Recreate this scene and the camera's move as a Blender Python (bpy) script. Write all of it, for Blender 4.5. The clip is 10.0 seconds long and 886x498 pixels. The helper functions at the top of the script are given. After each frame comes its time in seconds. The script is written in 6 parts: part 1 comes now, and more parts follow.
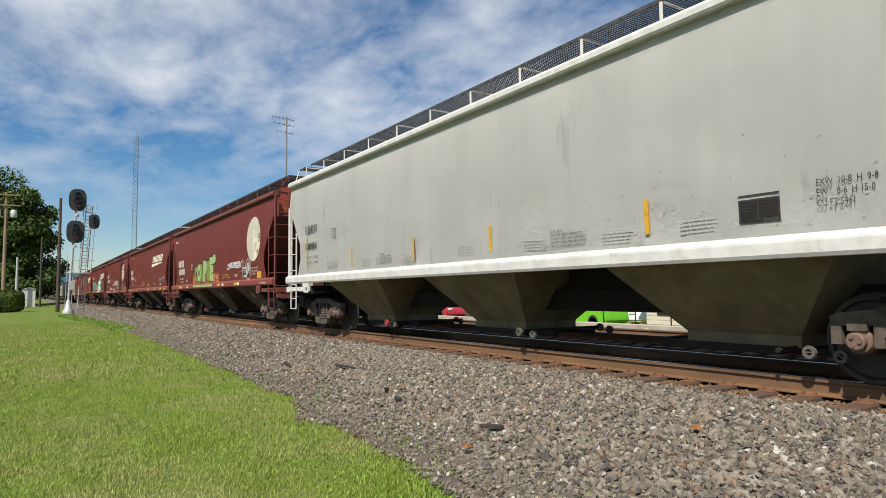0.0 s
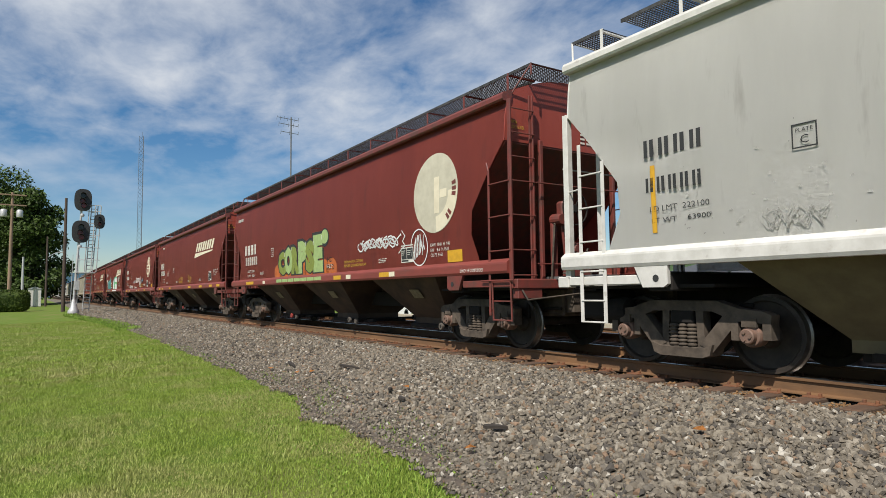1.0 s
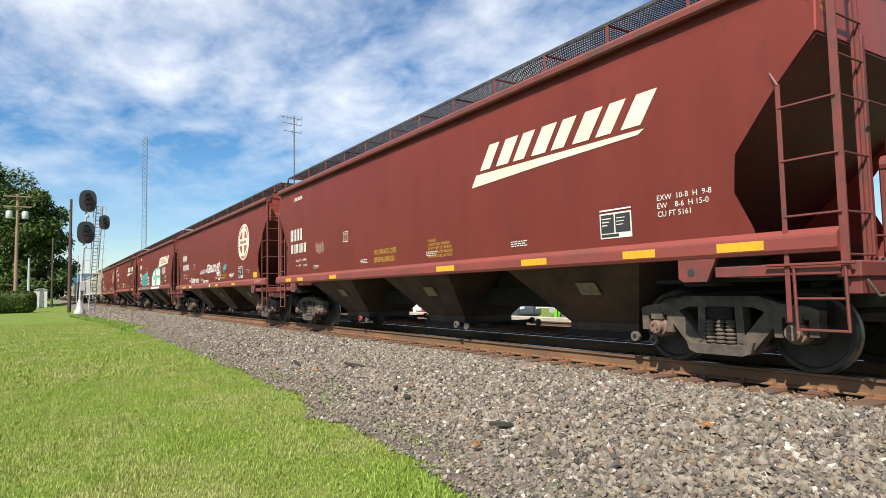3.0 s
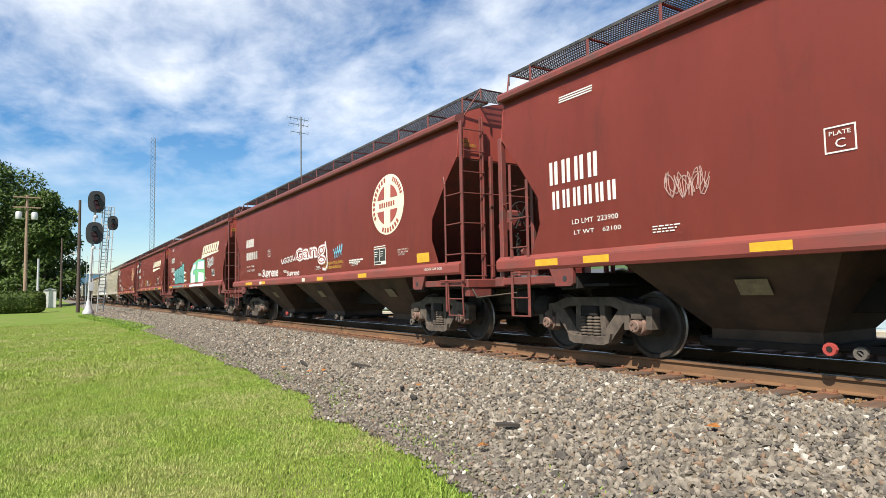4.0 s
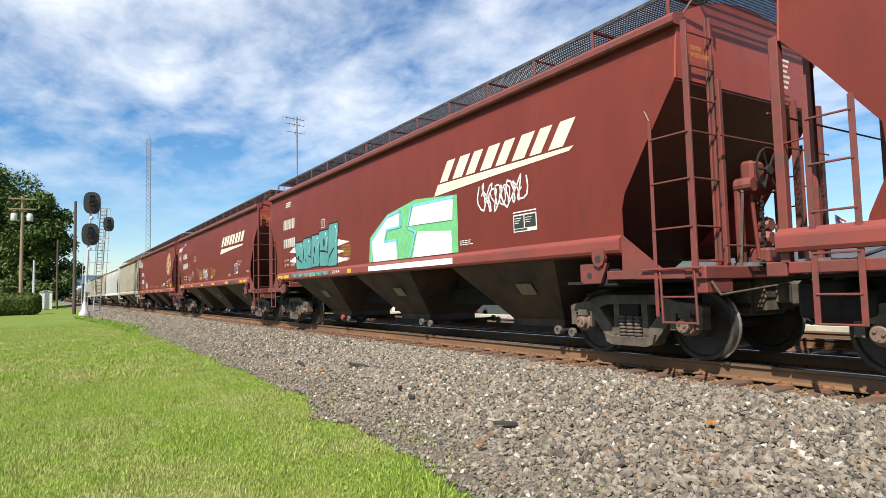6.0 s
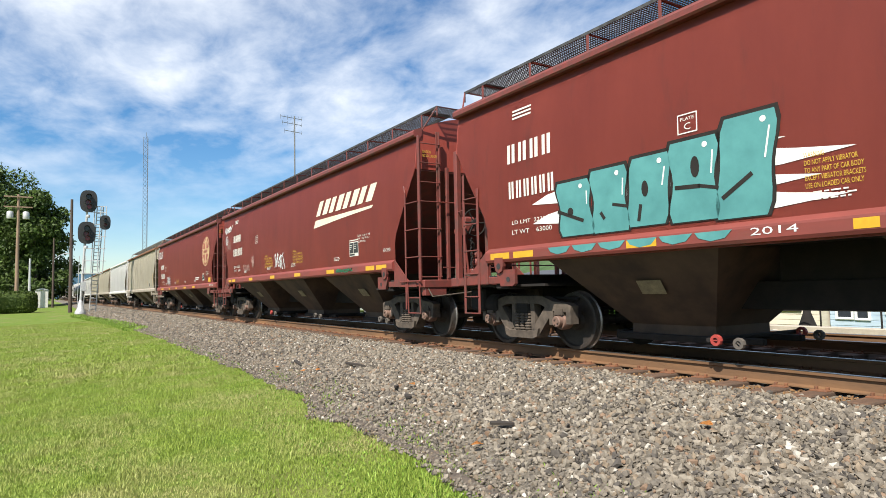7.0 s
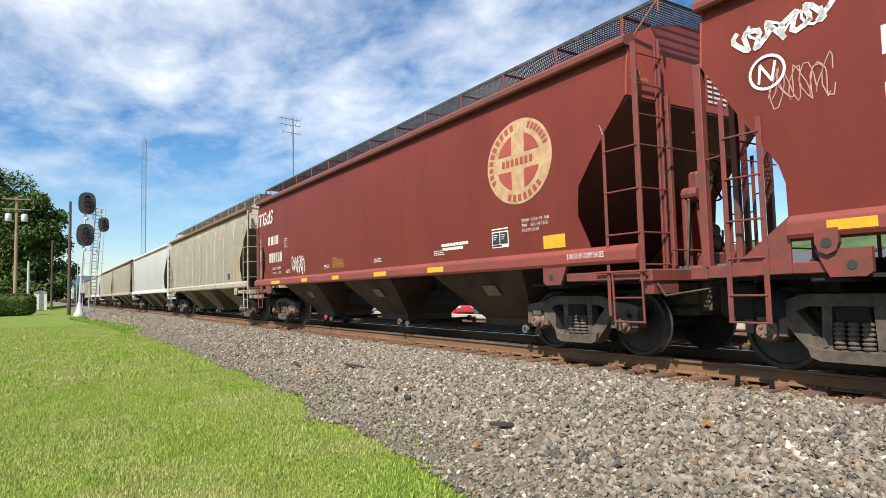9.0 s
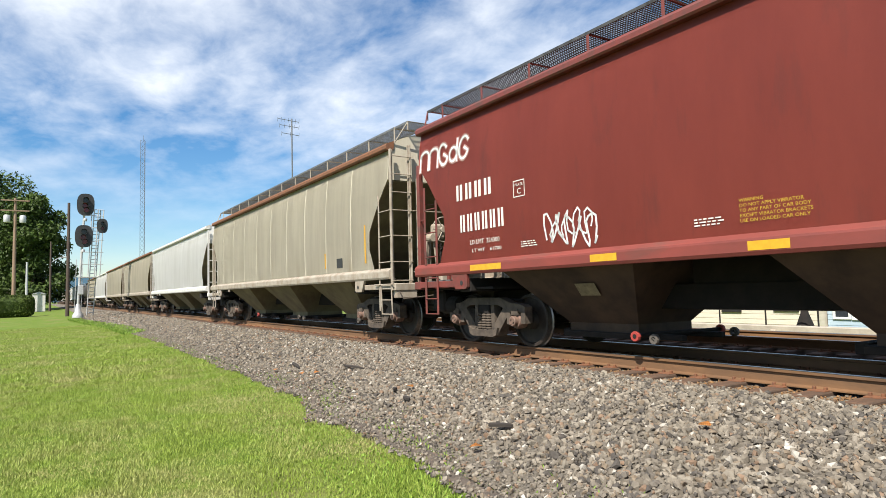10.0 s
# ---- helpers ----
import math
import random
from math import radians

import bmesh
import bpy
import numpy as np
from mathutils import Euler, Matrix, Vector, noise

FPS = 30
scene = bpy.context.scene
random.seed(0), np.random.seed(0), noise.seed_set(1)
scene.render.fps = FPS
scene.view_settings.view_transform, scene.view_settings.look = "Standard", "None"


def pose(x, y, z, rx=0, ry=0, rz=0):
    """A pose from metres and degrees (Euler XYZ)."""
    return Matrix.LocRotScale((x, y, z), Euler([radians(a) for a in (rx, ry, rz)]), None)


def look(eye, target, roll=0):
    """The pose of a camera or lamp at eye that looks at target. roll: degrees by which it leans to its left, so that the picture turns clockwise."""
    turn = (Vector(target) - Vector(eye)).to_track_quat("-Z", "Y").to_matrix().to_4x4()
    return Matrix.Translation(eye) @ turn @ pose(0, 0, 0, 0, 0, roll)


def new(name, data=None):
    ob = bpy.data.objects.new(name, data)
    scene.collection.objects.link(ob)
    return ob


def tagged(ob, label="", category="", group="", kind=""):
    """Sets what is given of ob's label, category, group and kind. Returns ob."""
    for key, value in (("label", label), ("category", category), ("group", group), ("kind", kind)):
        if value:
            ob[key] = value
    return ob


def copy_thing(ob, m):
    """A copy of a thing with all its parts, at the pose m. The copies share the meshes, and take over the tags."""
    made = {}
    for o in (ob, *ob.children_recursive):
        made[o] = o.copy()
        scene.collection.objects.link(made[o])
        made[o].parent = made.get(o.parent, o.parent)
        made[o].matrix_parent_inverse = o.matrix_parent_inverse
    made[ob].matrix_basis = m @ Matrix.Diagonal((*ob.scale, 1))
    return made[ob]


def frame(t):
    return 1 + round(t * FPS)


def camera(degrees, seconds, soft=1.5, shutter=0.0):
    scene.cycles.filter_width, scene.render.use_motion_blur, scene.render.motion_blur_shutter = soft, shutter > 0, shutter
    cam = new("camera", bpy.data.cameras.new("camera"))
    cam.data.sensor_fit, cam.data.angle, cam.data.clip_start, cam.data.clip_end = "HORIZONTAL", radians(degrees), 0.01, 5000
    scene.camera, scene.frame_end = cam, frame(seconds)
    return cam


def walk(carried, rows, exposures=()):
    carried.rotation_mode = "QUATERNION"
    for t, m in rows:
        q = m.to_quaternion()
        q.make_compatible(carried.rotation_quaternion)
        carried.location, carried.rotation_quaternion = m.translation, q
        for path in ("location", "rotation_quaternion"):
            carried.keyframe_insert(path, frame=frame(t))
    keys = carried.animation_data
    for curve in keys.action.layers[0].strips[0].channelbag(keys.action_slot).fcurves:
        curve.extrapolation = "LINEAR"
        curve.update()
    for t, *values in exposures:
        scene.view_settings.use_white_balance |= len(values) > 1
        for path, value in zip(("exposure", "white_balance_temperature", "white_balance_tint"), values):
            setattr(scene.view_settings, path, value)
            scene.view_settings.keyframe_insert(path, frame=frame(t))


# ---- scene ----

# The world: x runs along the track the way the train goes, y away from the camera, z = 0 is the top of the rails.
cam = camera(70.92, 10.0, soft=0.75)
EYE = (0.0, -7.992, 0.993)


def aim(yaw, pitch, roll):
    return pose(*EYE, 90 + pitch, 0, yaw) @ pose(0, 0, 0, 0, 0, roll)


CAMERA_ROWS = [(0.0, 56.52, 3.97, -0.71), (0.5, 56.52, 3.96, -0.53), (1.0, 56.89, 4.00, -0.61), (1.5, 56.98, 4.02, -0.59),
               (2.0, 56.94, 3.91, -0.77), (2.5, 56.98, 3.79, -1.05), (4.0, 57.86, 3.85, -1.05), (4.5, 57.95, 3.86, -1.19),
               (5.0, 57.87, 3.84, -1.46), (5.5, 57.72, 3.81, -1.51), (7.0, 57.32, 3.75, -1.19), (7.5, 57.29, 3.81, -1.15),
               (8.0, 57.22, 3.80, -1.34), (8.5, 57.23, 3.81, -1.34), (9.0, 57.22, 3.82, -1.42), (9.5, 57.14, 3.84, -1.40),
               (10.0, 57.12, 3.92, -1.46)]
walk(cam, [(t, aim(*a)) for t, *a in CAMERA_ROWS],
     exposures=[(0.0, 0.33), (1.0, 0.22), (1.5, 0.46), (2.0, 0.60), (2.5, 0.72), (4.0, 0.87), (10.0, 0.86)])

# the train rolls at nearly one speed, now and then a little behind it (seconds, metres); the middle of each car along the track at the start
SPEED = 11.5
SLIP = [(0.0, 0.0), (2.5, 0.0), (4.0, -0.04), (5.0, -0.10), (5.5, -0.26), (6.2, -0.14), (7.0, -0.03), (7.5, -0.12), (8.0, 0.0), (9.5, 0.0), (10.0, -0.12)]
CAR_START = [-9.76, -27.77, -45.87, -63.93, -81.72, -99.62, -117.25, -135.30] + [-135.30 - 17.90 * k for k in range(1, 20)]

# ---- world and sun ----
SUN_TO = Vector((0.34, -0.57, 0.80)).normalized()
world = bpy.data.worlds.new("world")
scene.world = world
world.use_nodes = True
wt = world.node_tree
wt.nodes.clear()


def wnode(kind, **values):
    n = wt.nodes.new(kind)
    for k, v in values.items():
        n.inputs[k].default_value = v
    return n


sky = wt.nodes.new("ShaderNodeTexSky")
sky.sky_type = "NISHITA"
sky.sun_disc = False
sky.sun_elevation = math.asin(SUN_TO.z)
sky.sun_rotation = math.atan2(SUN_TO.x, SUN_TO.y)
sky.air_density, sky.dust_density, sky.ozone_density = 1.0, 0.3, 3.0
coord = wt.nodes.new("ShaderNodeTexCoord")
split = wt.nodes.new("ShaderNodeSeparateXYZ")
wt.links.new(coord.outputs["Generated"], split.inputs[0])
lift = wt.nodes.new("ShaderNodeMath")
lift.operation = "MAXIMUM"
lift.inputs[1].default_value = 0.0
wt.links.new(split.outputs["Z"], lift.inputs[0])
lift2 = wt.nodes.new("ShaderNodeMath")
lift2.operation = "ADD"
lift2.inputs[1].default_value = 0.16
wt.links.new(lift.outputs[0], lift2.inputs[0])
flat = wt.nodes.new("ShaderNodeVectorMath")
flat.operation = "DIVIDE"
join = wt.nodes.new("ShaderNodeCombineXYZ")
for k in ("X", "Y", "Z"):
    wt.links.new(lift2.outputs[0], join.inputs[k])
wt.links.new(coord.outputs["Generated"], flat.inputs[0])
wt.links.new(join.outputs[0], flat.inputs[1])
place = wt.nodes.new("ShaderNodeMapping")
place.inputs["Location"].default_value = (3.1, 1.7, 0)
place.inputs["Rotation"].default_value = (0, 0, radians(25))
place.inputs["Scale"].default_value = (0.85, 1.1, 0.0)
wt.links.new(flat.outputs[0], place.inputs[0])
billow = wnode("ShaderNodeTexNoise", Scale=1.25, Detail=8.0, Roughness=0.56, Distortion=0.12)
wt.links.new(place.outputs[0], billow.inputs["Vector"])
cover = wt.nodes.new("ShaderNodeValToRGB")
cover.color_ramp.elements[0].position, cover.color_ramp.elements[0].color = 0.40, (0, 0, 0, 1)
cover.color_ramp.elements[1].position, cover.color_ramp.elements[1].color = 0.64, (1, 1, 1, 1)
mottle = wnode("ShaderNodeTexNoise", Scale=5.2, Detail=6.0, Roughness=0.58, Distortion=0.3)
wt.links.new(place.outputs[0], mottle.inputs["Vector"])
both = wt.nodes.new("ShaderNodeMix")
both.inputs["Factor"].default_value = 0.34
wt.links.new(billow.outputs["Fac"], both.inputs["A"])
wt.links.new(mottle.outputs["Fac"], both.inputs["B"])
wt.links.new(both.outputs["Result"], cover.inputs[0])
mixsky = wt.nodes.new("ShaderNodeMix")
mixsky.data_type = "RGBA"
thin = wt.nodes.new("ShaderNodeMapRange")
thin.interpolation_type = "SMOOTHSTEP"
for k, v in (("From Min", 0.06), ("From Max", 0.30), ("To Min", 0.05), ("To Max", 0.92)):
    thin.inputs[k].default_value = v
wt.links.new(split.outputs["Z"], thin.inputs["Value"])
amount = wt.nodes.new("ShaderNodeMath")
amount.operation = "MULTIPLY"
wt.links.new(cover.outputs[0], amount.inputs[0])
wt.links.new(thin.outputs[0], amount.inputs[1])
wt.links.new(amount.outputs[0], mixsky.inputs["Factor"])
rich = wnode("ShaderNodeHueSaturation", Saturation=1.30, Value=1.45)
wt.links.new(sky.outputs[0], rich.inputs["Color"])
wt.links.new(rich.outputs[0], mixsky.inputs["A"])
mixsky.inputs["B"].default_value = (10.7, 11.3, 12.2, 1)
back = wnode("ShaderNodeBackground", Strength=0.054)
wt.links.new(mixsky.outputs["Result"], back.inputs["Color"])
wout = wt.nodes.new("ShaderNodeOutputWorld")
wt.links.new(back.outputs[0], wout.inputs[0])

sun_data = bpy.data.lights.new("sun", "SUN")
sun_data.energy, sun_data.angle, sun_data.color = 5.0, radians(0.55), (1.0, 0.94, 0.85)
sun = new("sun", sun_data)
sun.matrix_world = look(SUN_TO * 100, (0, 0, 0))


# ---- materials ----
def material(name, base, rough=0.6, metal=0.0, second=None, scale=4.0, detail=6.0, bump=0.0, bump_scale=40.0, stretch=(1, 1, 1),
             spread=(0.35, 0.65), island=0.0, third=None, third_scale=1.0, third_spread=(0.55, 0.75), spec=0.5, random_object=0.0, island_mix=()):
    """A node material: two colours mixed by grain, a third by larger stains, fine relief."""
    m = bpy.data.materials.new(name)
    m.use_nodes = True
    nt = m.node_tree
    b = nt.nodes["Principled BSDF"]
    b.inputs["Roughness"].default_value = rough
    b.inputs["Metallic"].default_value = metal
    b.inputs["Specular IOR Level"].default_value = spec
    tc = nt.nodes.new("ShaderNodeTexCoord")
    mp = nt.nodes.new("ShaderNodeMapping")
    mp.inputs["Scale"].default_value = stretch
    nt.links.new(tc.outputs["Object"], mp.inputs[0])

    def grain(sc, det):
        n = nt.nodes.new("ShaderNodeTexNoise")
        n.inputs["Scale"].default_value, n.inputs["Detail"].default_value = sc, det
        n.inputs["Roughness"].default_value = 0.62
        nt.links.new(mp.outputs[0], n.inputs["Vector"])
        return n

    def blend(fac, a, c):
        mx = nt.nodes.new("ShaderNodeMix")
        mx.data_type = "RGBA"
        nt.links.new(fac, mx.inputs["Factor"])
        if isinstance(a, tuple):
            mx.inputs["A"].default_value = (*a, 1)
        else:
            nt.links.new(a, mx.inputs["A"])
        if isinstance(c, tuple):
            mx.inputs["B"].default_value = (*c, 1)
        else:
            nt.links.new(c, mx.inputs["B"])
        return mx.outputs["Result"]

    def ramp(source, lo, hi):
        r = nt.nodes.new("ShaderNodeMapRange")
        r.inputs["From Min"].default_value, r.inputs["From Max"].default_value = lo, hi
        nt.links.new(source, r.inputs["Value"])
        return r.outputs[0]

    color = base
    if second:
        color = blend(ramp(grain(scale, detail).outputs["Fac"], *spread), base, second)
    if third:
        color = blend(ramp(grain(third_scale, 5).outputs["Fac"], *third_spread), color, third)
    if island_mix:
        g = nt.nodes.new("ShaderNodeNewGeometry").outputs["Random Per Island"]
        pick = nt.nodes.new("ShaderNodeValToRGB")
        pick.color_ramp.interpolation = "CONSTANT"
        while len(pick.color_ramp.elements) < len(island_mix):
            pick.color_ramp.elements.new(0.99)
        for el, (at, c) in zip(pick.color_ramp.elements, island_mix):
            el.position, el.color = at, (*c, 1)
        nt.links.new(g, pick.inputs[0])
        half = nt.nodes.new("ShaderNodeMix")
        half.data_type = "RGBA"
        half.blend_type = "MULTIPLY"
        half.inputs["Factor"].default_value = 1.0
        nt.links.new(pick.outputs[0], half.inputs["A"])
        nt.links.new(color, half.inputs["B"])
        color = half.outputs["Result"]
    if island or random_object:
        if island:
            g = nt.nodes.new("ShaderNodeNewGeometry").outputs["Random Per Island"]
        else:
            g = nt.nodes.new("ShaderNodeObjectInfo").outputs["Random"]
        amount = island or random_object
        hs = nt.nodes.new("ShaderNodeHueSaturation")
        r = nt.nodes.new("ShaderNodeMapRange")
        r.inputs["To Min"].default_value, r.inputs["To Max"].default_value = 1 - amount, 1 + amount
        nt.links.new(g, r.inputs["Value"])
        nt.links.new(r.outputs[0], hs.inputs["Value"])
        if isinstance(color, tuple):
            hs.inputs["Color"].default_value = (*color, 1)
        else:
            nt.links.new(color, hs.inputs["Color"])
        color = hs.outputs[0]
    if isinstance(color, tuple):
        b.inputs["Base Color"].default_value = (*color, 1)
    else:
        nt.links.new(color, b.inputs["Base Color"])
    if bump:
        bp = nt.nodes.new("ShaderNodeBump")
        bp.inputs["Strength"].default_value = bump
        bp.inputs["Distance"].default_value = 0.02
        nt.links.new(grain(bump_scale, 4).outputs["Fac"], bp.inputs["Height"])
        nt.links.new(bp.outputs[0], b.inputs["Normal"])
    return m


def plain(name, base, rough=0.6, metal=0.0):
    return material(name, base, rough, metal, second=tuple(c * 0.8 for c in base), scale=9)


MAROON = material("maroon_paint", (0.305, 0.059, 0.040), 0.46, second=(0.252, 0.047, 0.033), scale=1.3, stretch=(1, 1, 0.25),
                  third=(0.190, 0.047, 0.036), third_scale=3.2, third_spread=(0.56, 0.8), bump=0.05, bump_scale=3.0)
SILL_RED = material("maroon_sill_paint", (0.215, 0.044, 0.033), 0.55, second=(0.165, 0.038, 0.029), scale=4, stretch=(0.3, 1, 1), third=(0.12, 0.05, 0.038),
                    third_scale=3, third_spread=(0.55, 0.75))
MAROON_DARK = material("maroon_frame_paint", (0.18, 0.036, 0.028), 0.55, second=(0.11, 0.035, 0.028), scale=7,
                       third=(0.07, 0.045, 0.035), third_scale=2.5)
WHITE = material("pale_grey_paint", (0.70, 0.69, 0.65), 0.45, second=(0.63, 0.62, 0.58), scale=1.2, stretch=(1, 1, 0.18),
                 third=(0.36, 0.34, 0.30), third_scale=2.6, third_spread=(0.62, 0.85), bump=0.10, bump_scale=1.6)
WHITE_TRIM = material("white_frame_paint", (0.62, 0.605, 0.57), 0.5, second=(0.50, 0.485, 0.45), scale=5,
                      third=(0.30, 0.26, 0.22), third_scale=4, third_spread=(0.62, 0.8))
TAN = material("tan_grey_paint", (0.56, 0.51, 0.40), 0.6, second=(0.44, 0.395, 0.305), scale=2.2, stretch=(1, 1, 0.12),
               third=(0.42, 0.29, 0.15), third_scale=1.1, third_spread=(0.60, 0.82), bump=0.06, bump_scale=2)
TAN_TRIM = material("tan_frame_paint", (0.36, 0.32, 0.26), 0.6, second=(0.24, 0.19, 0.14), scale=5)
BRIGHT = material("clean_white_paint", (0.74, 0.735, 0.71), 0.5, second=(0.64, 0.63, 0.60), scale=1.5, stretch=(1, 1, 0.2))
BLACKTANK = material("black_tank_paint", (0.035, 0.034, 0.034), 0.5, second=(0.07, 0.06, 0.055), scale=2)
# dusty olive, with the underside's shade mixed into the tone
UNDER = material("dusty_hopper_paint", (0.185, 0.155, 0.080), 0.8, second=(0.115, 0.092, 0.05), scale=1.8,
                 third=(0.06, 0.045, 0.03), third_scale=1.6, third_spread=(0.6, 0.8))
# dusty maroon, darkened so the colour carries the shade below the sill
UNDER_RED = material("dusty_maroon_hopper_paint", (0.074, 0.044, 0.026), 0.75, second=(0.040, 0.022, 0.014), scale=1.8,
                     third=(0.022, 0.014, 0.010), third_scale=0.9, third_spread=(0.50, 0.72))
# steel taken near black: its colour includes the deep shade beneath the cars
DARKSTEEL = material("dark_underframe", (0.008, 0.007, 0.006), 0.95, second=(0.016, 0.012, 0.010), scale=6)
TRUCK = material("dusty_cast_steel", (0.050, 0.038, 0.028), 0.85, second=(0.110, 0.085, 0.064), scale=5, third=(0.03, 0.025, 0.022),
                 third_scale=3, bump=0.2, bump_scale=30)
WHEEL = material("wheel_steel", (0.022, 0.018, 0.015), 0.65, 0.1, second=(0.050, 0.038, 0.030), scale=6)
TREAD = material("polished_tread_steel", (0.26, 0.245, 0.225), 0.4, 0.8, second=(0.18, 0.165, 0.15), scale=12)
BEARING = material("rusty_bearing", (0.20, 0.115, 0.085), 0.7, second=(0.12, 0.08, 0.06), scale=14)
GALV = material("galvanised_grating", (0.20, 0.20, 0.20), 0.55, 0.5, second=(0.13, 0.13, 0.13), scale=8)
GRATE_BLACK = material("dark_grating", (0.028, 0.027, 0.027), 0.6, 0.2, second=(0.08, 0.08, 0.08), scale=8)
RAIL = material("rusty_rail", (0.165, 0.084, 0.037), 0.8, second=(0.110, 0.060, 0.030), scale=3, stretch=(0.3, 1, 1),
                third=(0.215, 0.110, 0.045), third_scale=2.2, third_spread=(0.5, 0.75), bump=0.15, bump_scale=30)
RAILTOP = material("worn_rail_head", (0.36, 0.34, 0.33), 0.28, 0.95, second=(0.28, 0.26, 0.25), scale=5, stretch=(0.1, 1, 1))
TIE = material("weathered_tie_wood", (0.050, 0.036, 0.027), 0.9, second=(0.115, 0.070, 0.043), scale=10, stretch=(1, 0.15, 1),
               third=(0.17, 0.075, 0.035), third_scale=1.5, third_spread=(0.5, 0.75), bump=0.4, bump_scale=25)
RUSTPLATE = material("rusty_tie_plate", (0.20, 0.080, 0.035), 0.85, second=(0.12, 0.055, 0.03), scale=12)
STONE = material("ballast_stone", (1.0, 1.0, 1.0), 0.9, second=(0.62, 0.60, 0.58), scale=14, bump=0.2, bump_scale=60,
                 island_mix=((0.0, (0.185, 0.160, 0.125)), (0.22, (0.235, 0.205, 0.160)), (0.42, (0.135, 0.118, 0.095)), (0.58, (0.28, 0.245, 0.195)),
                             (0.70, (0.21, 0.165, 0.115)), (0.80, (0.085, 0.075, 0.064)), (0.92, (0.225, 0.150, 0.098)), (0.965, (0.46, 0.43, 0.37))))
RUSTY_STONE = material("rust_stained_stone", (1.0, 1.0, 1.0), 0.9, second=(0.6, 0.55, 0.5), scale=14,
                       island_mix=((0.0, (0.22, 0.120, 0.050)), (0.3, (0.13, 0.080, 0.045)), (0.6, (0.26, 0.145, 0.06)), (0.85, (0.18, 0.15, 0.11))))
GRAVEL = material("ballast_bed", (0.14, 0.118, 0.088), 0.95, second=(0.065, 0.056, 0.042), scale=26, detail=8,
                  third=(0.21, 0.185, 0.15), third_scale=18, third_spread=(0.5, 0.65), bump=0.9, bump_scale=24)
# darker copy of the gravel: the train's shade is put into its colour
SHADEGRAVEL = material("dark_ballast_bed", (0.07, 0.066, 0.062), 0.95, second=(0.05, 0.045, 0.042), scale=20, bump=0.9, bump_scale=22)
SOIL = material("bare_soil", (0.125, 0.098, 0.074), 0.95, second=(0.060, 0.048, 0.038), scale=9, detail=9, third=(0.20, 0.165, 0.125), third_scale=5,
                third_spread=(0.56, 0.7), bump=0.9, bump_scale=45)
GRASS = material("mown_lawn", (0.125, 0.178, 0.024), 0.9, second=(0.085, 0.138, 0.016), scale=2.4, detail=10,
                 third=(0.165, 0.160, 0.055), third_scale=0.5, third_spread=(0.50, 0.72), bump=0.8, bump_scale=50, spec=0.2)
BLADE = material("grass_blade", (0.180, 0.255, 0.034), 0.55, second=(0.225, 0.285, 0.050), scale=2.2, island=0.22,
                 third=(0.30, 0.29, 0.11), third_scale=0.9, third_spread=(0.47, 0.68), spec=0.3)
WEED = material("weed_leaf", (0.120, 0.215, 0.024), 0.6, second=(0.190, 0.275, 0.042), scale=3, island=0.30, spec=0.25)
LEAF = material("tree_leaf", (0.034, 0.060, 0.012), 0.6, second=(0.062, 0.095, 0.017), scale=0.5, island=0.45, spec=0.25)
HEDGE_LEAF = material("hedge_leaf", (0.034, 0.058, 0.007), 0.6, second=(0.058, 0.085, 0.010), scale=1, island=0.35, spec=0.25)
BARK = material("bark", (0.10, 0.075, 0.055), 0.9, second=(0.05, 0.04, 0.03), scale=9, stretch=(1, 1, 0.2), bump=0.5)
POLE = material("utility_pole_wood", (0.28, 0.19, 0.13), 0.9, second=(0.17, 0.115, 0.08), scale=8, stretch=(1, 1, 0.08), bump=0.3)
POLE_DARK = material("tarred_pole_wood", (0.085, 0.06, 0.045), 0.9, second=(0.05, 0.035, 0.03), scale=8, stretch=(1, 1, 0.1))
SIGNAL_SILVER = material("aluminium_paint", (0.50, 0.50, 0.50), 0.5, 0.3, second=(0.38, 0.38, 0.38), scale=7)
MAST_GREY = material("weathered_mast_steel", (0.16, 0.17, 0.19), 0.7, 0.2, second=(0.12, 0.125, 0.14), scale=3)
SIGNAL_BLACK = material("signal_black", (0.018, 0.018, 0.019), 0.5, second=(0.03, 0.03, 0.03), scale=6)
CONCRETE = material("weathered_concrete", (0.42, 0.37, 0.30), 0.9, second=(0.32, 0.28, 0.23), scale=3, third=(0.22, 0.19, 0.16),
                    third_scale=1.2, third_spread=(0.6, 0.8), bump=0.3)
YELLOW = plain("reflector_yellow", (0.62, 0.34, 0.02), 0.4)
CREAM = material("cream_decal", (0.68, 0.62, 0.47), 0.6, second=(0.60, 0.54, 0.40), scale=4, third=(0.38, 0.27, 0.15), third_scale=2.5,
                 third_spread=(0.68, 0.85))
OFFWHITE = plain("white_stencil", (0.70, 0.67, 0.60), 0.6)
STENCIL_BLACK = plain("black_stencil", (0.03, 0.03, 0.03), 0.6)
STENCIL_YELLOW = plain("yellow_stencil", (0.60, 0.36, 0.04), 0.6)
HAZE_BLUE = material("far_hill", (0.055, 0.10, 0.135), 1.0, second=(0.04, 0.08, 0.11), scale=0.01, spec=0.0)
HILL_GREEN = material("wooded_hill", (0.075, 0.115, 0.055), 1.0, second=(0.045, 0.075, 0.035), scale=0.06, detail=9, spec=0.0)


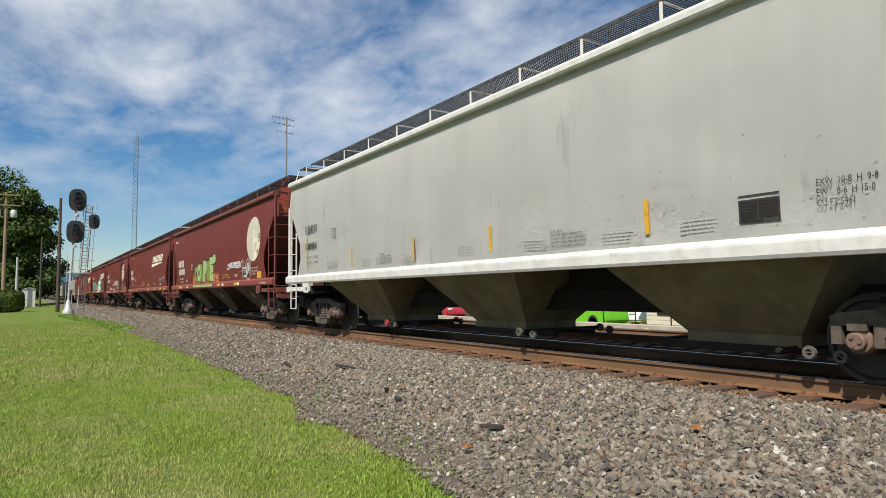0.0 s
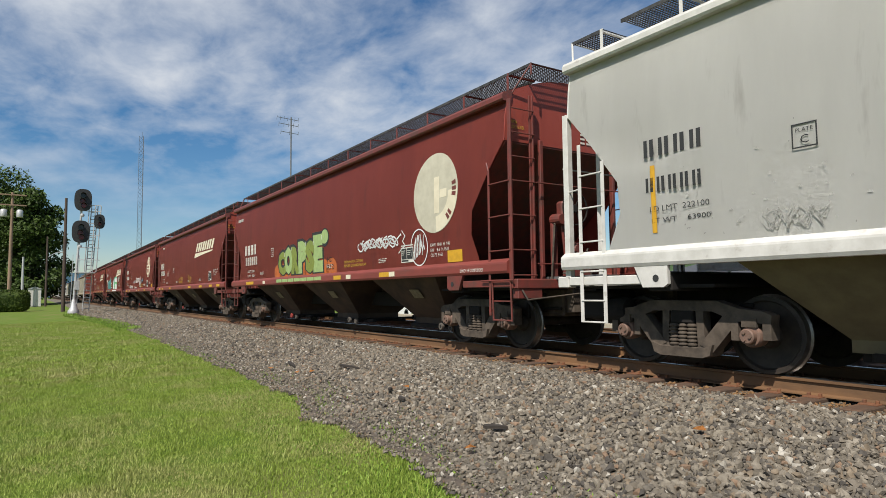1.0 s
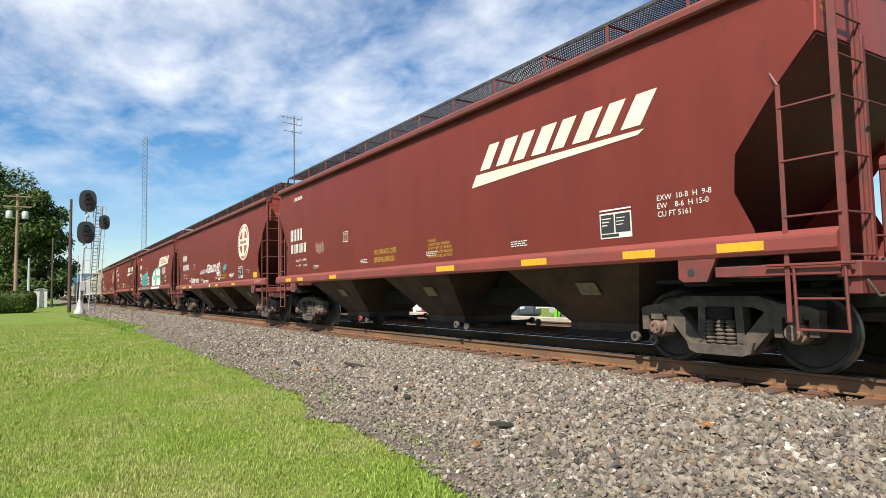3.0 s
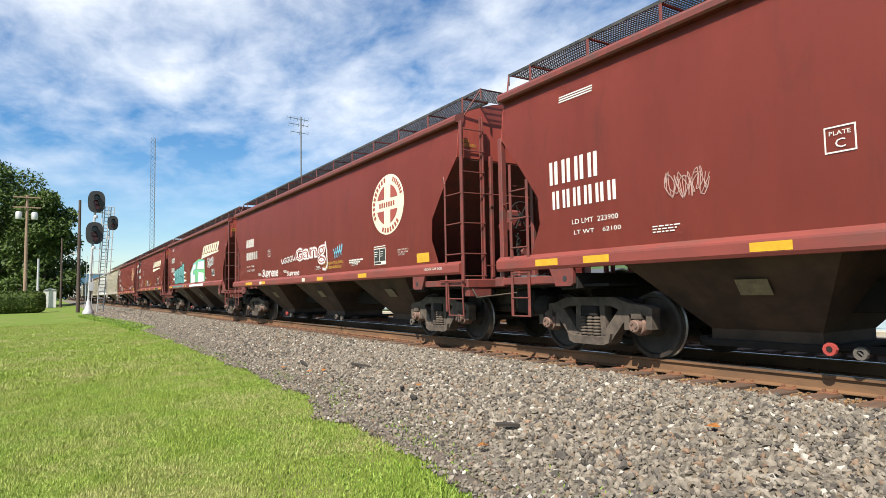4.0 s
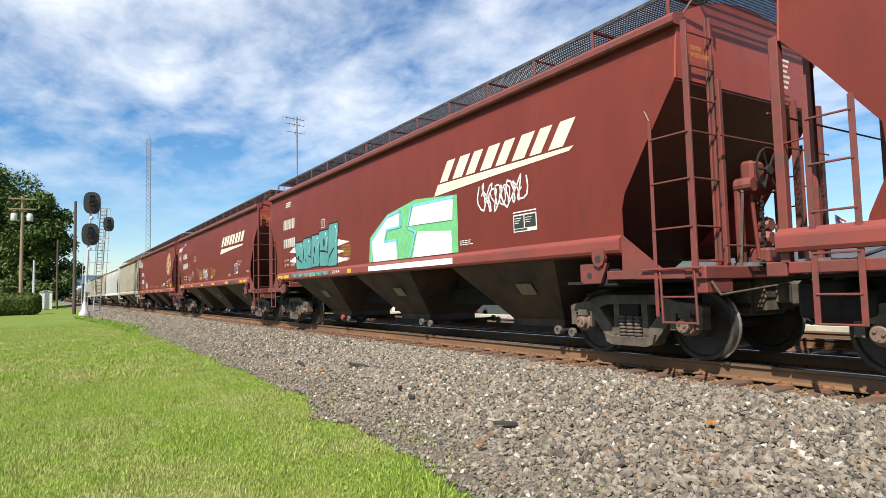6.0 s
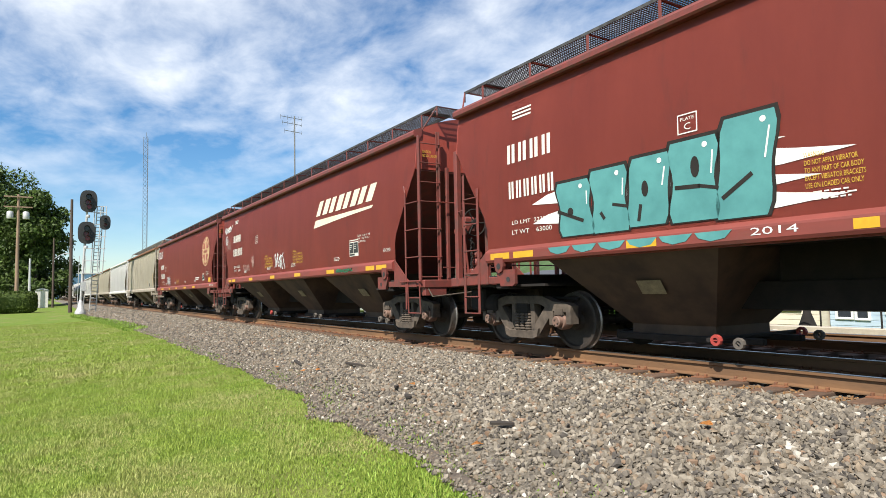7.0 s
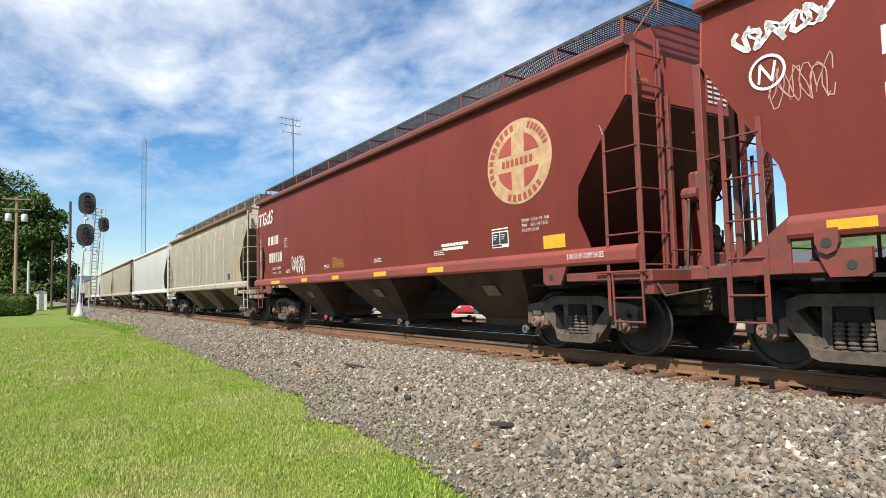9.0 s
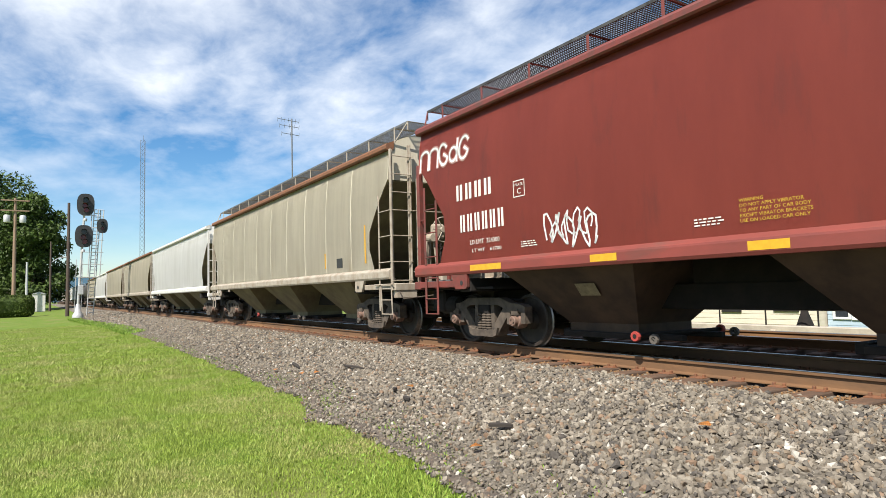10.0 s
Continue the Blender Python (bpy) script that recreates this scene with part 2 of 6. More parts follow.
# ---- mesh helpers ----
def finish(name, bm, mat, smooth=None):
    me = bpy.data.meshes.new(name)
    bmesh.ops.recalc_face_normals(bm, faces=bm.faces)
    bm.to_mesh(me)
    bm.free()
    for m in (mat if isinstance(mat, (list, tuple)) else [mat]):
        me.materials.append(m)
    if smooth is not None:
        for p in me.polygons:
            p.use_smooth = True
        me.set_sharp_from_angle(angle=radians(smooth))
    return me


def part(name, bm, mat, parent=None, label="", smooth=None, at=None):
    ob = new(name, finish(name, bm, mat, smooth))
    ob.parent = parent
    if at is not None:
        ob.matrix_basis = at
    if label:
        ob["label"] = label
    return ob


def again(ob, parent, at):
    """The same mesh once more, as an object of its own."""
    o = new(ob.name.split(".")[0], ob.data)
    o.parent, o.matrix_basis = parent, at
    if "label" in ob:
        o["label"] = ob["label"]
    return o


def empty(name, m):
    ob = new(name)
    ob.matrix_basis = m
    ob.empty_display_size = 0.3
    return ob


def box(bm, x0, x1, y0, y1, z0, z1, bevel=0.0, m=None, mat=0):
    r = bmesh.ops.create_cube(bm, size=1)
    vs = r["verts"]
    for v in vs:
        v.co = Vector(((x0 + x1) / 2 + v.co.x * (x1 - x0), (y0 + y1) / 2 + v.co.y * (y1 - y0), (z0 + z1) / 2 + v.co.z * (z1 - z0)))
        if m is not None:
            v.co = m @ v.co
    fs = {f for v in vs for f in v.link_faces}
    for f in fs:
        f.material_index = mat
    if bevel:
        es = list({e for v in vs for e in v.link_edges})
        bmesh.ops.bevel(bm, geom=es, offset=bevel, segments=1, affect="EDGES", clamp_overlap=True)
    return vs


def rod(bm, a, b, r, r2=None, sides=8, mat=0):
    a, b = Vector(a), Vector(b)
    d = b - a
    m = Matrix.Translation((a + b) / 2) @ d.to_track_quat("Z", "Y").to_matrix().to_4x4()
    r = bmesh.ops.create_cone(bm, cap_ends=True, segments=sides, radius1=r, radius2=r if r2 is None else r2, depth=d.length, matrix=m)
    for f in {f for v in r["verts"] for f in v.link_faces}:
        f.material_index = mat


def prism(bm, pts, axis, lo, hi, mat=0):
    """A polygon pushed along an axis. pts: the two other coordinates in order."""
    def p(u, v, w):
        return {"x": (w, u, v), "y": (u, w, v), "z": (u, v, w)}[axis]
    a = [bm.verts.new(p(u, v, lo)) for u, v in pts]
    b = [bm.verts.new(p(u, v, hi)) for u, v in pts]
    n = len(pts)
    fs = [bm.faces.new(a), bm.faces.new(b[::-1])]
    for i in range(n):
        fs.append(bm.faces.new((a[i], b[i], b[(i + 1) % n], a[(i + 1) % n])))
    for f in fs:
        f.material_index = mat


def lathe(bm, prof, sides=24, axis="y", at=(0, 0, 0), mat=0, cap=True):
    """prof: (radius, place along the axis)."""
    rings = []
    for r, w in prof:
        ring = []
        for i in range(sides):
            a = 2 * math.pi * i / sides
            u, v = r * math.cos(a), r * math.sin(a)
            c = {"x": (w, u, v), "y": (u, w, v), "z": (u, v, w)}[axis]
            ring.append(bm.verts.new(Vector(at) + Vector(c)))
        rings.append(ring)
    for a, b in zip(rings, rings[1:] if cap else rings[1:] + rings[:1]):
        for i in range(sides):
            bm.faces.new((a[i], a[(i + 1) % sides], b[(i + 1) % sides], b[i])).material_index = mat
    for ring in (rings[0], rings[-1]) if cap else ():
        if len(set(map(lambda v: tuple(v.co), ring))) > 2:
            bm.faces.new(ring).material_index = mat


def sheet(bm, rows, mat=0):
    """A grid of points into quads."""
    vs = [[bm.verts.new(p) for p in r] for r in rows]
    for a, b in zip(vs, vs[1:]):
        for i in range(len(a) - 1):
            bm.faces.new((a[i], a[i + 1], b[i + 1], b[i])).material_index = mat


def mesh_from_arrays(name, verts, faces, mat):
    me = bpy.data.meshes.new(name)
    me.from_pydata(verts, [], faces)
    me.materials.append(mat)
    return me


# ---- ground, ballast and tracks ----
def ground_z(y):
    """Height of the ground across the track."""
    pts = [(-400, -0.75), (-30, -0.70), (-9, -0.62), (-5.6, -0.53), (-4.9, -0.50), (-3.6, -0.38), (-2.3, -0.235), (-1.3, -0.232), (1.3, -0.235), (2.2, -0.25), (3.0, -0.30),
           (6.6, -0.30), (7.4, -0.62), (12, -0.75), (400, -0.9)]
    for (a, za), (b, zb) in zip(pts, pts[1:]):
        if y <= b:
            return za + (zb - za) * (max(y, a) - a) / (b - a)
    return pts[-1][1]


def lawn_edge(x):
    """Where the lawn meets the ballast."""
    return EDGE[max(0, min(len(EDGE) - 1, int((x + 400) * 20)))]


def edge_line(x):
    base = float(np.interp(x, [-120, -75, -62, -57, -37.6, -22.2, -13.4, -12.8, -9.7, -8.7, -7.4, -6.3, -5.3, -4.6, -3.7, 3],
                           [-4.2, -4.6, -5.6, -5.67, -4.64, -4.53, -4.69, -4.63, -4.75, -4.77, -5.10, -4.98, -5.10, -5.15, -5.27, -5.4]))
    return base + 0.03 * math.sin(x * 1.9) + 0.09 * noise.noise((x * 1.7, 0, 0)) + 0.10 * noise.noise((x * 5, 3, 0)) + 0.05 * noise.noise((x * 14, 5, 0))


EDGE = [edge_line(-400 + k / 20) for k in range(11000)]


def build_ground():
    bm = bmesh.new()
    ys = [-2500, -400, -120, -60, -30, -15, -9, -7, -5.6, -4.9, -4.2, -3.6, -2.9, -2.3, -1.3, 1.3, 2.2, 3.0, 5, 6.6, 7.4, 12, 30, 100, 400, 2500]
    xs = [-2600, -800, -300, -150, -90, -60, -40, -25, -15, -8, -4, 0, 5, 12, 30, 80, 300, 1500]
    sheet(bm, [[(x, y, ground_z(y) - 0.03) for y in ys] for x in xs])
    tagged(part("ground", bm, GRASS, smooth=40), "sunlit mown lawn and flat land under everything", "ground", kind="structure")
    bm = bmesh.new()
    xs = [-400, -200, -120] + [-80 + 0.5 * i for i in range(180)] + [12, 30, 60, 130]
    rows = []
    for x in xs:
        e = lawn_edge(x)
        ys = [e + (-2.3 - e) * k / 8 for k in range(9)] + [-1.3, 0, 1.3, 2.2]
        rows.append([(x, y, ground_z(y) + (0.025 * noise.noise((x * 2, y * 2, 0)) if y < -2 else 0) - (0.02 if y == e else 0)) for y in ys])
    sheet(bm, rows)
    bed = part("ballast_bed", bm, GRAVEL, smooth=40)
    tagged(bed, "grey-brown crushed stone bed beside the track", "ballast", kind="structure")
    # a ragged strip of bare soil between lawn and stones
    bm = bmesh.new()
    rows = []
    for k in range(140):
        x = -30 + 0.2 * k
        e, wide = lawn_edge(x), (0.26 + 0.20 * noise.noise((x * 1.3, 8, 0))) * (1.0 if x > -10 else 0.55)
        rows.append([(x, e + wide * u - 0.12, ground_z(e + wide * u - 0.12) + drop + 0.015 * noise.noise((x * 3, u * 2, 5)))
                     for u, drop in ((0, -0.055), (0.3, -0.025), (0.55, 0.0), (0.8, 0.014), (1, 0.0), (1.3, -0.03))])
    sheet(bm, rows)
    tagged(part("soil_verge", bm, SOIL, smooth=40), "strip of bare dark soil along the lawn", "soil", kind="structure")
    # bed of the second track, coloured as if in the train's shade
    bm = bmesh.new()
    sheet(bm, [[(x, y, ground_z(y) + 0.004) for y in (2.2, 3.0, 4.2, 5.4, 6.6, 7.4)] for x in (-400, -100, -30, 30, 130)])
    tagged(part("far_ballast_bed", bm, SHADEGRAVEL, smooth=40), "crushed stone round the second track, darkened for the train's shade", "ballast", kind="structure")
    return bed


def rail_profile():
    return [(-0.070, -0.185), (0.070, -0.185), (0.070, -0.172), (0.012, -0.155), (0.009, -0.045), (0.036, -0.036), (0.037, -0.006),
            (0.028, 0.0), (-0.028, 0.0), (-0.037, -0.006), (-0.036, -0.036), (-0.009, -0.045), (-0.012, -0.155), (-0.070, -0.172)]


def build_track(name, y_mid, label, ties):
    track = empty(name, pose(0, y_mid, 0))
    tagged(track, label, "railway track", kind="structure")
    for s in (-1, 1):
        bm = bmesh.new()
        prism(bm, [(s * 0.755 + u, v) for u, v in rail_profile()], "x", -400, 130)
        bm.faces.ensure_lookup_table()
        for f in bm.faces:
            if f.calc_center_median().z > -0.004:
                f.material_index = 1
        part("rail", bm, [RAIL, RAILTOP], track)
    bm = bmesh.new()
    box(bm, -0.11, 0.11, -1.3, 1.3, -0.36, -0.19, 0.012)
    tie_mesh = finish("tie", bm, TIE)
    bm = bmesh.new()
    box(bm, -0.09, 0.09, -0.19, 0.19, -0.192, -0.176, 0.003)
    for sx, sy in ((-0.06, -0.10), (0.06, 0.10), (-0.06, 0.10), (0.06, -0.10)):
        box(bm, sx - 0.015, sx + 0.015, sy - 0.02, sy + 0.02, -0.178, -0.145, 0.004)
    plate_mesh = finish("tie_plate", bm, RUSTPLATE)
    for i in range(ties):
        x = 1.45 - 0.497 * i
        t = new("tie", tie_mesh)
        t.parent = track
        t.matrix_basis = pose(x + random.uniform(-0.03, 0.03), random.uniform(-0.05, 0.05), random.uniform(-0.012, 0.006), 0, 0, random.uniform(-1.2, 1.2))
        if i < 70:
            for s in (-1, 1):
                p = new("tie_plate", plate_mesh)
                p.parent = t
                p.matrix_basis = pose(0, s * 0.755, 0)
    return track


# ---- the train ----
def side_y(z):
    """Half width of a hopper car's side at a height."""
    pts = [(1.2, 1.59), (1.55, 1.60), (2.2, 1.618), (2.8, 1.62), (3.4, 1.605), (3.9, 1.565), (4.3, 1.505)]
    for (a, ya), (b, yb) in zip(pts, pts[1:]):
        if z <= b:
            return ya + (yb - ya) * (z - a) / (b - a)
    return pts[-1][1]


def build_truck_meshes():
    bm = bmesh.new()
    for s in (-1, 1):
        box(bm, -0.16, 0.16, min(s * 0.2, s * 1.18), max(s * 0.2, s * 1.18), 0.57, 0.74, 0.02)
    box(bm, -0.2, 0.2, -0.4, 0.4, 0.5, 0.78, 0.02)
    lathe(bm, [(0.2, 0.78), (0.2, 0.84)], 16, "z")
    for s in (-1, 1):
        rod(bm, (s * 0.42, -0.95, 0.42), (s * 0.42, 0.95, 0.42), 0.05)
        for e in (-1, 1):
            box(bm, s * 0.42 - 0.05, s * 0.42 + 0.05, e * 0.745 - 0.07, e * 0.745 + 0.07, 0.3, 0.56, 0.015)
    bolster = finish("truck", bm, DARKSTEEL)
    bm = bmesh.new()
    lo, hi = -0.085, 0.085
    prism(bm, [(-1.14, 0.60), (-1.15, 0.70), (-1.05, 0.74), (-0.76, 0.77), (-0.48, 0.86), (0.48, 0.86), (0.76, 0.77), (1.05, 0.74), (1.15, 0.70),
               (1.14, 0.60), (0.72, 0.62), (0.42, 0.73), (-0.42, 0.73), (-0.72, 0.62)], "y", lo, hi)
    for s in (-1, 1):
        d = [(-0.76, 0.63), (-0.56, 0.68), (-0.24, 0.32), (-0.42, 0.24)]
        prism(bm, [(s * u, v) for u, v in (d if s > 0 else d)], "y", lo, hi)
        prism(bm, [(s * -0.31, 0.28), (s * -0.21, 0.28), (s * -0.19, 0.75), (s * -0.29, 0.75)], "y", lo + 0.01, hi - 0.01)
        for u0, u1, z0 in ((-1.14, -1.04, 0.42), (-0.75, -0.66, 0.40)):
            prism(bm, [(s * u0, 0.65), (s * u0, z0), (s * u1, z0), (s * u1, 0.65)], "y", lo, hi)
        prism(bm, [(s * -0.80, 0.66), (s * -0.80, 0.56), (s * -0.98, 0.56), (s * -0.98, 0.66)], "y", lo - 0.02, hi + 0.02)
    prism(bm, [(-0.44, 0.33), (-0.40, 0.20), (-0.3, 0.165), (0.3, 0.165), (0.40, 0.20), (0.44, 0.33), (0.30, 0.28), (-0.30, 0.28)], "y", lo - 0.05, hi + 0.05)
    box(bm, -0.34, 0.34, lo - 0.03, hi + 0.03, 0.25, 0.29, 0.008)
    frame_mesh = finish("side_frame", bm, TRUCK)
    bm = bmesh.new()
    prof = [(0.045, 0.285)]
    for k in range(6):
        z = 0.295 + k * 0.047
        prof += [(0.045, z), (0.062, z + 0.012), (0.062, z + 0.026), (0.045, z + 0.038)]
    lathe(bm, prof + [(0.045, 0.575)], 10, "z")
    spring_mesh = finish("spring", bm, TRUCK, 40)
    bm = bmesh.new()
    rod(bm, (0, -1.2, 0), (0, 1.2, 0), 0.078, sides=12)
    for s in (-1, 1):
        prof = [(0.085, 0.66), (0.13, 0.68), (0.36, 0.725), (0.385, 0.69), (0.478, 0.69), (0.480, 0.712), (0.458, 0.73), (0.454, 0.822),
                (0.405, 0.828), (0.385, 0.79), (0.16, 0.765), (0.135, 0.85), (0.085, 0.86)]
        lathe(bm, [(r, s * w) for r, w in prof], 40)
        lathe(bm, [(0.04, s * 0.98), (0.125, s * 0.98), (0.13, s * 1.02), (0.13, s * 1.13), (0.115, s * 1.16), (0.088, s * 1.165),
                   (0.088, s * 1.235), (0.075, s * 1.245), (0.0, s * 1.245)], 18, mat=2)
        for k in range(3):
            a = k * 2.094
            lathe(bm, [(0.0, s * 1.245), (0.02, s * 1.245), (0.02, s * 1.262), (0.0, s * 1.262)], 6, "y",
                  (0.048 * math.cos(a), 0, 0.048 * math.sin(a)), mat=2)
    for f in bm.faces:
        c = f.calc_center_median()
        r = math.hypot(c.x, c.z)
        if 0.43 < r and abs(c.y) > 0.72:
            f.material_index = 1
    wheel_mesh = finish("wheelset", bm, [WHEEL, TREAD, BEARING], 35)
    return bolster, frame_mesh, spring_mesh, wheel_mesh


TRUCK_MESHES = build_truck_meshes()
WHEELS = []


def mesh_child(name, mesh, parent, at, label=""):
    o = new(name, mesh)
    o.parent, o.matrix_basis = parent, at
    if label:
        o["label"] = label
    return o


def add_truck(car, x):
    bolster, frame_mesh, spring_mesh, wheel_mesh = TRUCK_MESHES
    t = mesh_child("truck", bolster, car, pose(x, 0, 0), "dusty cast steel two-axle truck")
    for s in (-1, 1):
        mesh_child("side_frame", frame_mesh, t, pose(0, s * 1.08, 0))
        for u in (-0.13, 0.0, 0.13):
            mesh_child("spring", spring_mesh, t, pose(u, s * 1.15, 0))
        mesh_child("wheelset", wheel_mesh, t, pose(s * 0.889, 0, 0.457), "rusty bearings on steel wheels")
    return t


def build_capstan(mat):
    bm = bmesh.new()
    lathe(bm, [(0.035, -0.03), (0.07, -0.03), (0.075, 0.0), (0.07, 0.03), (0.035, 0.035)], 10, "y", cap=False)
    box(bm, -0.05, 0.05, -0.02, 0.02, -0.008, 0.008)
    return finish("capstan", bm, mat)


CAPSTAN = build_capstan(plain("dusty_white_capstan", (0.11, 0.095, 0.08), 0.7))
CAPSTAN_RED = build_capstan(plain("red_capstan", (0.36, 0.05, 0.04), 0.6))
GRATE_CACHE = {}


def grating(length, width, mat):
    """A walkway of crossed bars, centred, its top at z = 0."""
    key = (length, width, mat.name)
    if key in GRATE_CACHE:
        return GRATE_CACHE[key]
    verts, faces = [], []

    def bar(x0, x1, y0, y1, z0, z1):
        k = len(verts)
        verts.extend([(x0, y0, z0), (x1, y0, z0), (x1, y1, z0), (x0, y1, z0), (x0, y0, z1), (x1, y0, z1), (x1, y1, z1), (x0, y1, z1)])
        faces.extend([(k, k + 3, k + 2, k + 1), (k + 4, k + 5, k + 6, k + 7), (k, k + 1, k + 5, k + 4), (k + 1, k + 2, k + 6, k + 5),
                      (k + 2, k + 3, k + 7, k + 6), (k + 3, k, k + 4, k + 7)])
    n = int(length / 0.048)
    for i in range(n + 1):
        x = -length / 2 + length * i / n
        bar(x - 0.008, x + 0.008, -width / 2, width / 2, -0.010, -0.004)
    m = max(3, int(width / 0.05))
    for j in range(m + 1):
        y = -width / 2 + width * j / m
        bar(-length / 2, length / 2, y - 0.007, y + 0.007, -0.012, -0.002)
    for y in (-width / 2, width / 2):
        bar(-length / 2, length / 2, y - 0.012, y + 0.012, -0.045, 0.004)
    GRATE_CACHE[key] = mesh_from_arrays("running_board", verts, faces, mat)
    return GRATE_CACHE[key]


RUNGS = {}


def rung_mesh(length, mat):
    key = (length, mat.name)
    if key not in RUNGS:
        bm = bmesh.new()
        rod(bm, (0, -length / 2, 0), (0, length / 2, 0), 0.012, sides=6)
        RUNGS[key] = finish("rung", bm, mat)
    return RUNGS[key]


def end_outline(z, curved):
    pts = [(1.40, 7.66), (1.60, 7.60), (2.0, 7.41), (2.42, 7.44), (3.09, 7.96), (3.53, 8.36)] if curved else \
          [(1.40, 7.44), (2.0, 7.44), (2.2, 7.50), (3.53, 8.36)]
    if z >= 3.53:
        return 8.36 - 0.03 * (z - 3.53)
    for (a, xa), (b, xb) in zip(pts, pts[1:]):
        if z <= b:
            return xa + (xb - xa) * (max(z, a) - a) / (b - a)
    return 8.36


def hopper_car(name, paint, trim, under, grate, curved=True, detail=True, dents=0.0, seed=1):
    up, bogie = (0.0, 6.86) if curved else (0.13, 7.10)
    car = empty(name, pose(0, 0, 0))
    # side sheets
    zs = [1.40, 1.5, 1.6, 1.8, 2.0, 2.2, 2.42, 2.6, 2.8, 3.09, 3.3, 3.53, 3.75, 4.0, 4.24]
    cols = 60 if dents else 16
    for s in (-1, 1):
        bm = bmesh.new()
        rows = []
        for z in zs:
            e = end_outline(z, curved)
            row = []
            for k in range(cols + 1):
                x = -e + 2 * e * k / cols
                d = dents * (max(0, noise.noise((x * 1.1 + seed, z * 1.6, seed)) - 0.1) if z < 3.2 else 0) if s < 0 else 0
                row.append((x, s * (side_y(z) - d), z))
            rows.append(row)
        sheet(bm, rows)
        bmesh.ops.solidify(bm, geom=bm.faces[:], thickness=0.018)
        part("side_sheet", bm, paint, car, smooth=50)
        if s < 0 and detail and paint is TAN:
            # weld seams between the side's plates
            for k in range(9):
                x = -6.4 + 1.6 * k
                bm = bmesh.new()
                sheet(bm, [[(x + u, -(side_y(z) + w), z) for u, w in ((-0.014, -0.002), (-0.006, 0.005), (0.006, 0.005), (0.014, -0.002))] for z in zs[1:]])
                part("weld_seam", bm, paint, car, smooth=40)
        # eave rail with its lip, side sill
        bm = bmesh.new()
        prism(bm, [(s * u, v) for u, v in [(1.47, 4.16), (1.625, 4.16), (1.645, 4.19), (1.645, 4.26), (1.615, 4.305), (1.50, 4.345), (1.44, 4.37), (1.44, 4.24)]], "x", -8.38, 8.38)
        part("eave_rail", bm, RUSTPLATE if paint is TAN else trim, car)
        bm = bmesh.new()
        prism(bm, [(s * u, v + up) for u, v in [(1.585, 1.535), (1.60, 1.535), (1.675, 1.475), (1.68, 1.45), (1.68, 1.335), (1.66, 1.295), (1.50, 1.295), (1.50, 1.31), (1.585, 1.34)]],
              "x", -8.46 if curved else -7.42, 8.46 if curved else 7.42)
        part("side_sill", bm, SILL_RED if paint is MAROON else trim, car)
        if detail:
            for e in (-1, 1):
                bm = bmesh.new()
                prism(bm, [(e * 6.68, 1.30), (e * 6.68, 1.07), (e * 6.74, 1.03), (e * 7.05, 1.03), (e * 7.18, 1.30)], "y", s * 1.60, s * 1.655)
                lathe(bm, [(0.0, s * 1.657), (0.045, s * 1.657), (0.045, s * 1.66), (0.0, s * 1.66)], 12, "y", (e * 6.85, 0, 1.14), mat=1)
                box(bm, e * 7.75 - 0.62, e * 7.75 + 0.7, min(s * 1.52, s * 1.62), max(s * 1.52, s * 1.62), 1.07, 1.19, 0.01)
                part("sill_bracket", bm, [trim, STENCIL_BLACK], car)
    if detail and not curved:
        bm = bmesh.new()
        prism(bm, [(-0.11, 0.12), (-0.11, -0.02), (-0.08, -0.10), (0.0, -0.135), (0.08, -0.10), (0.11, -0.02), (0.11, 0.12)], "y", -0.03, 0.03)
        lathe(bm, [(0.0, -0.034), (0.05, -0.034), (0.05, -0.036), (0.0, -0.036)], 12, "y", (0, 0, -0.02), mat=1)
        tab = finish("pull_tab", bm, [trim, STENCIL_BLACK])
        for e in (-1, 1):
            for s in (-1, 1):
                mesh_child("pull_tab", tab, car, pose(e * 7.05, s * 1.66, 1.38, 0, 0, 0 if s < 0 else 180))
    # roof and hatches
    bm = bmesh.new()
    rows = []
    for x in (-8.35, -4, 0, 4, 8.35):
        rows.append([(x, 1.50 * k / 6, 4.33 + 0.38 * (1 - (k / 6) ** 2)) for k in range(-6, 7)])
    sheet(bm, rows)
    bmesh.ops.solidify(bm, geom=bm.faces[:], thickness=0.02)
    part("roof", bm, paint, car, smooth=40)
    if detail:
        bm = bmesh.new()
        box(bm, -1.28, 1.28, -0.36, 0.36, 4.62, 4.78, 0.03)
        for k in range(-2, 3):
            box(bm, k * 0.55 - 0.03, k * 0.55 + 0.03, -0.40, 0.40, 4.72, 4.81, 0.008)
        first = part("hatch_cover", bm, trim, car, at=pose(-5.4, 0, 0))
        for k in (-1, 0, 1, 2):
            again(first, car, pose(-5.4 + 2.7 * (k + 2), 0, 0))
    # ends: end panel, slope sheet
    for e in (-1, 1):
        bm = bmesh.new()
        prism(bm, [(-1.60, 3.50), (1.60, 3.50), (1.57, 3.9), (1.50, 4.33), (1.0, 4.54), (0.5, 4.67), (0, 4.71), (-0.5, 4.67), (-1.0, 4.54), (-1.50, 4.33), (-1.57, 3.9)], "x",
              min(e * 8.33, e * 8.35), max(e * 8.33, e * 8.35))
        part("end_panel", bm, paint, car)
        bm = bmesh.new()
        prism(bm, [(e * 8.34, 3.54), (e * 8.34, 3.47), (e * 6.02, 1.40), (e * 5.92, 1.46)], "y", -1.57, 1.57)
        # darker colour than the end panel stands in for the overhang's shade
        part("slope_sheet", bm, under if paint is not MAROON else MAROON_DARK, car)
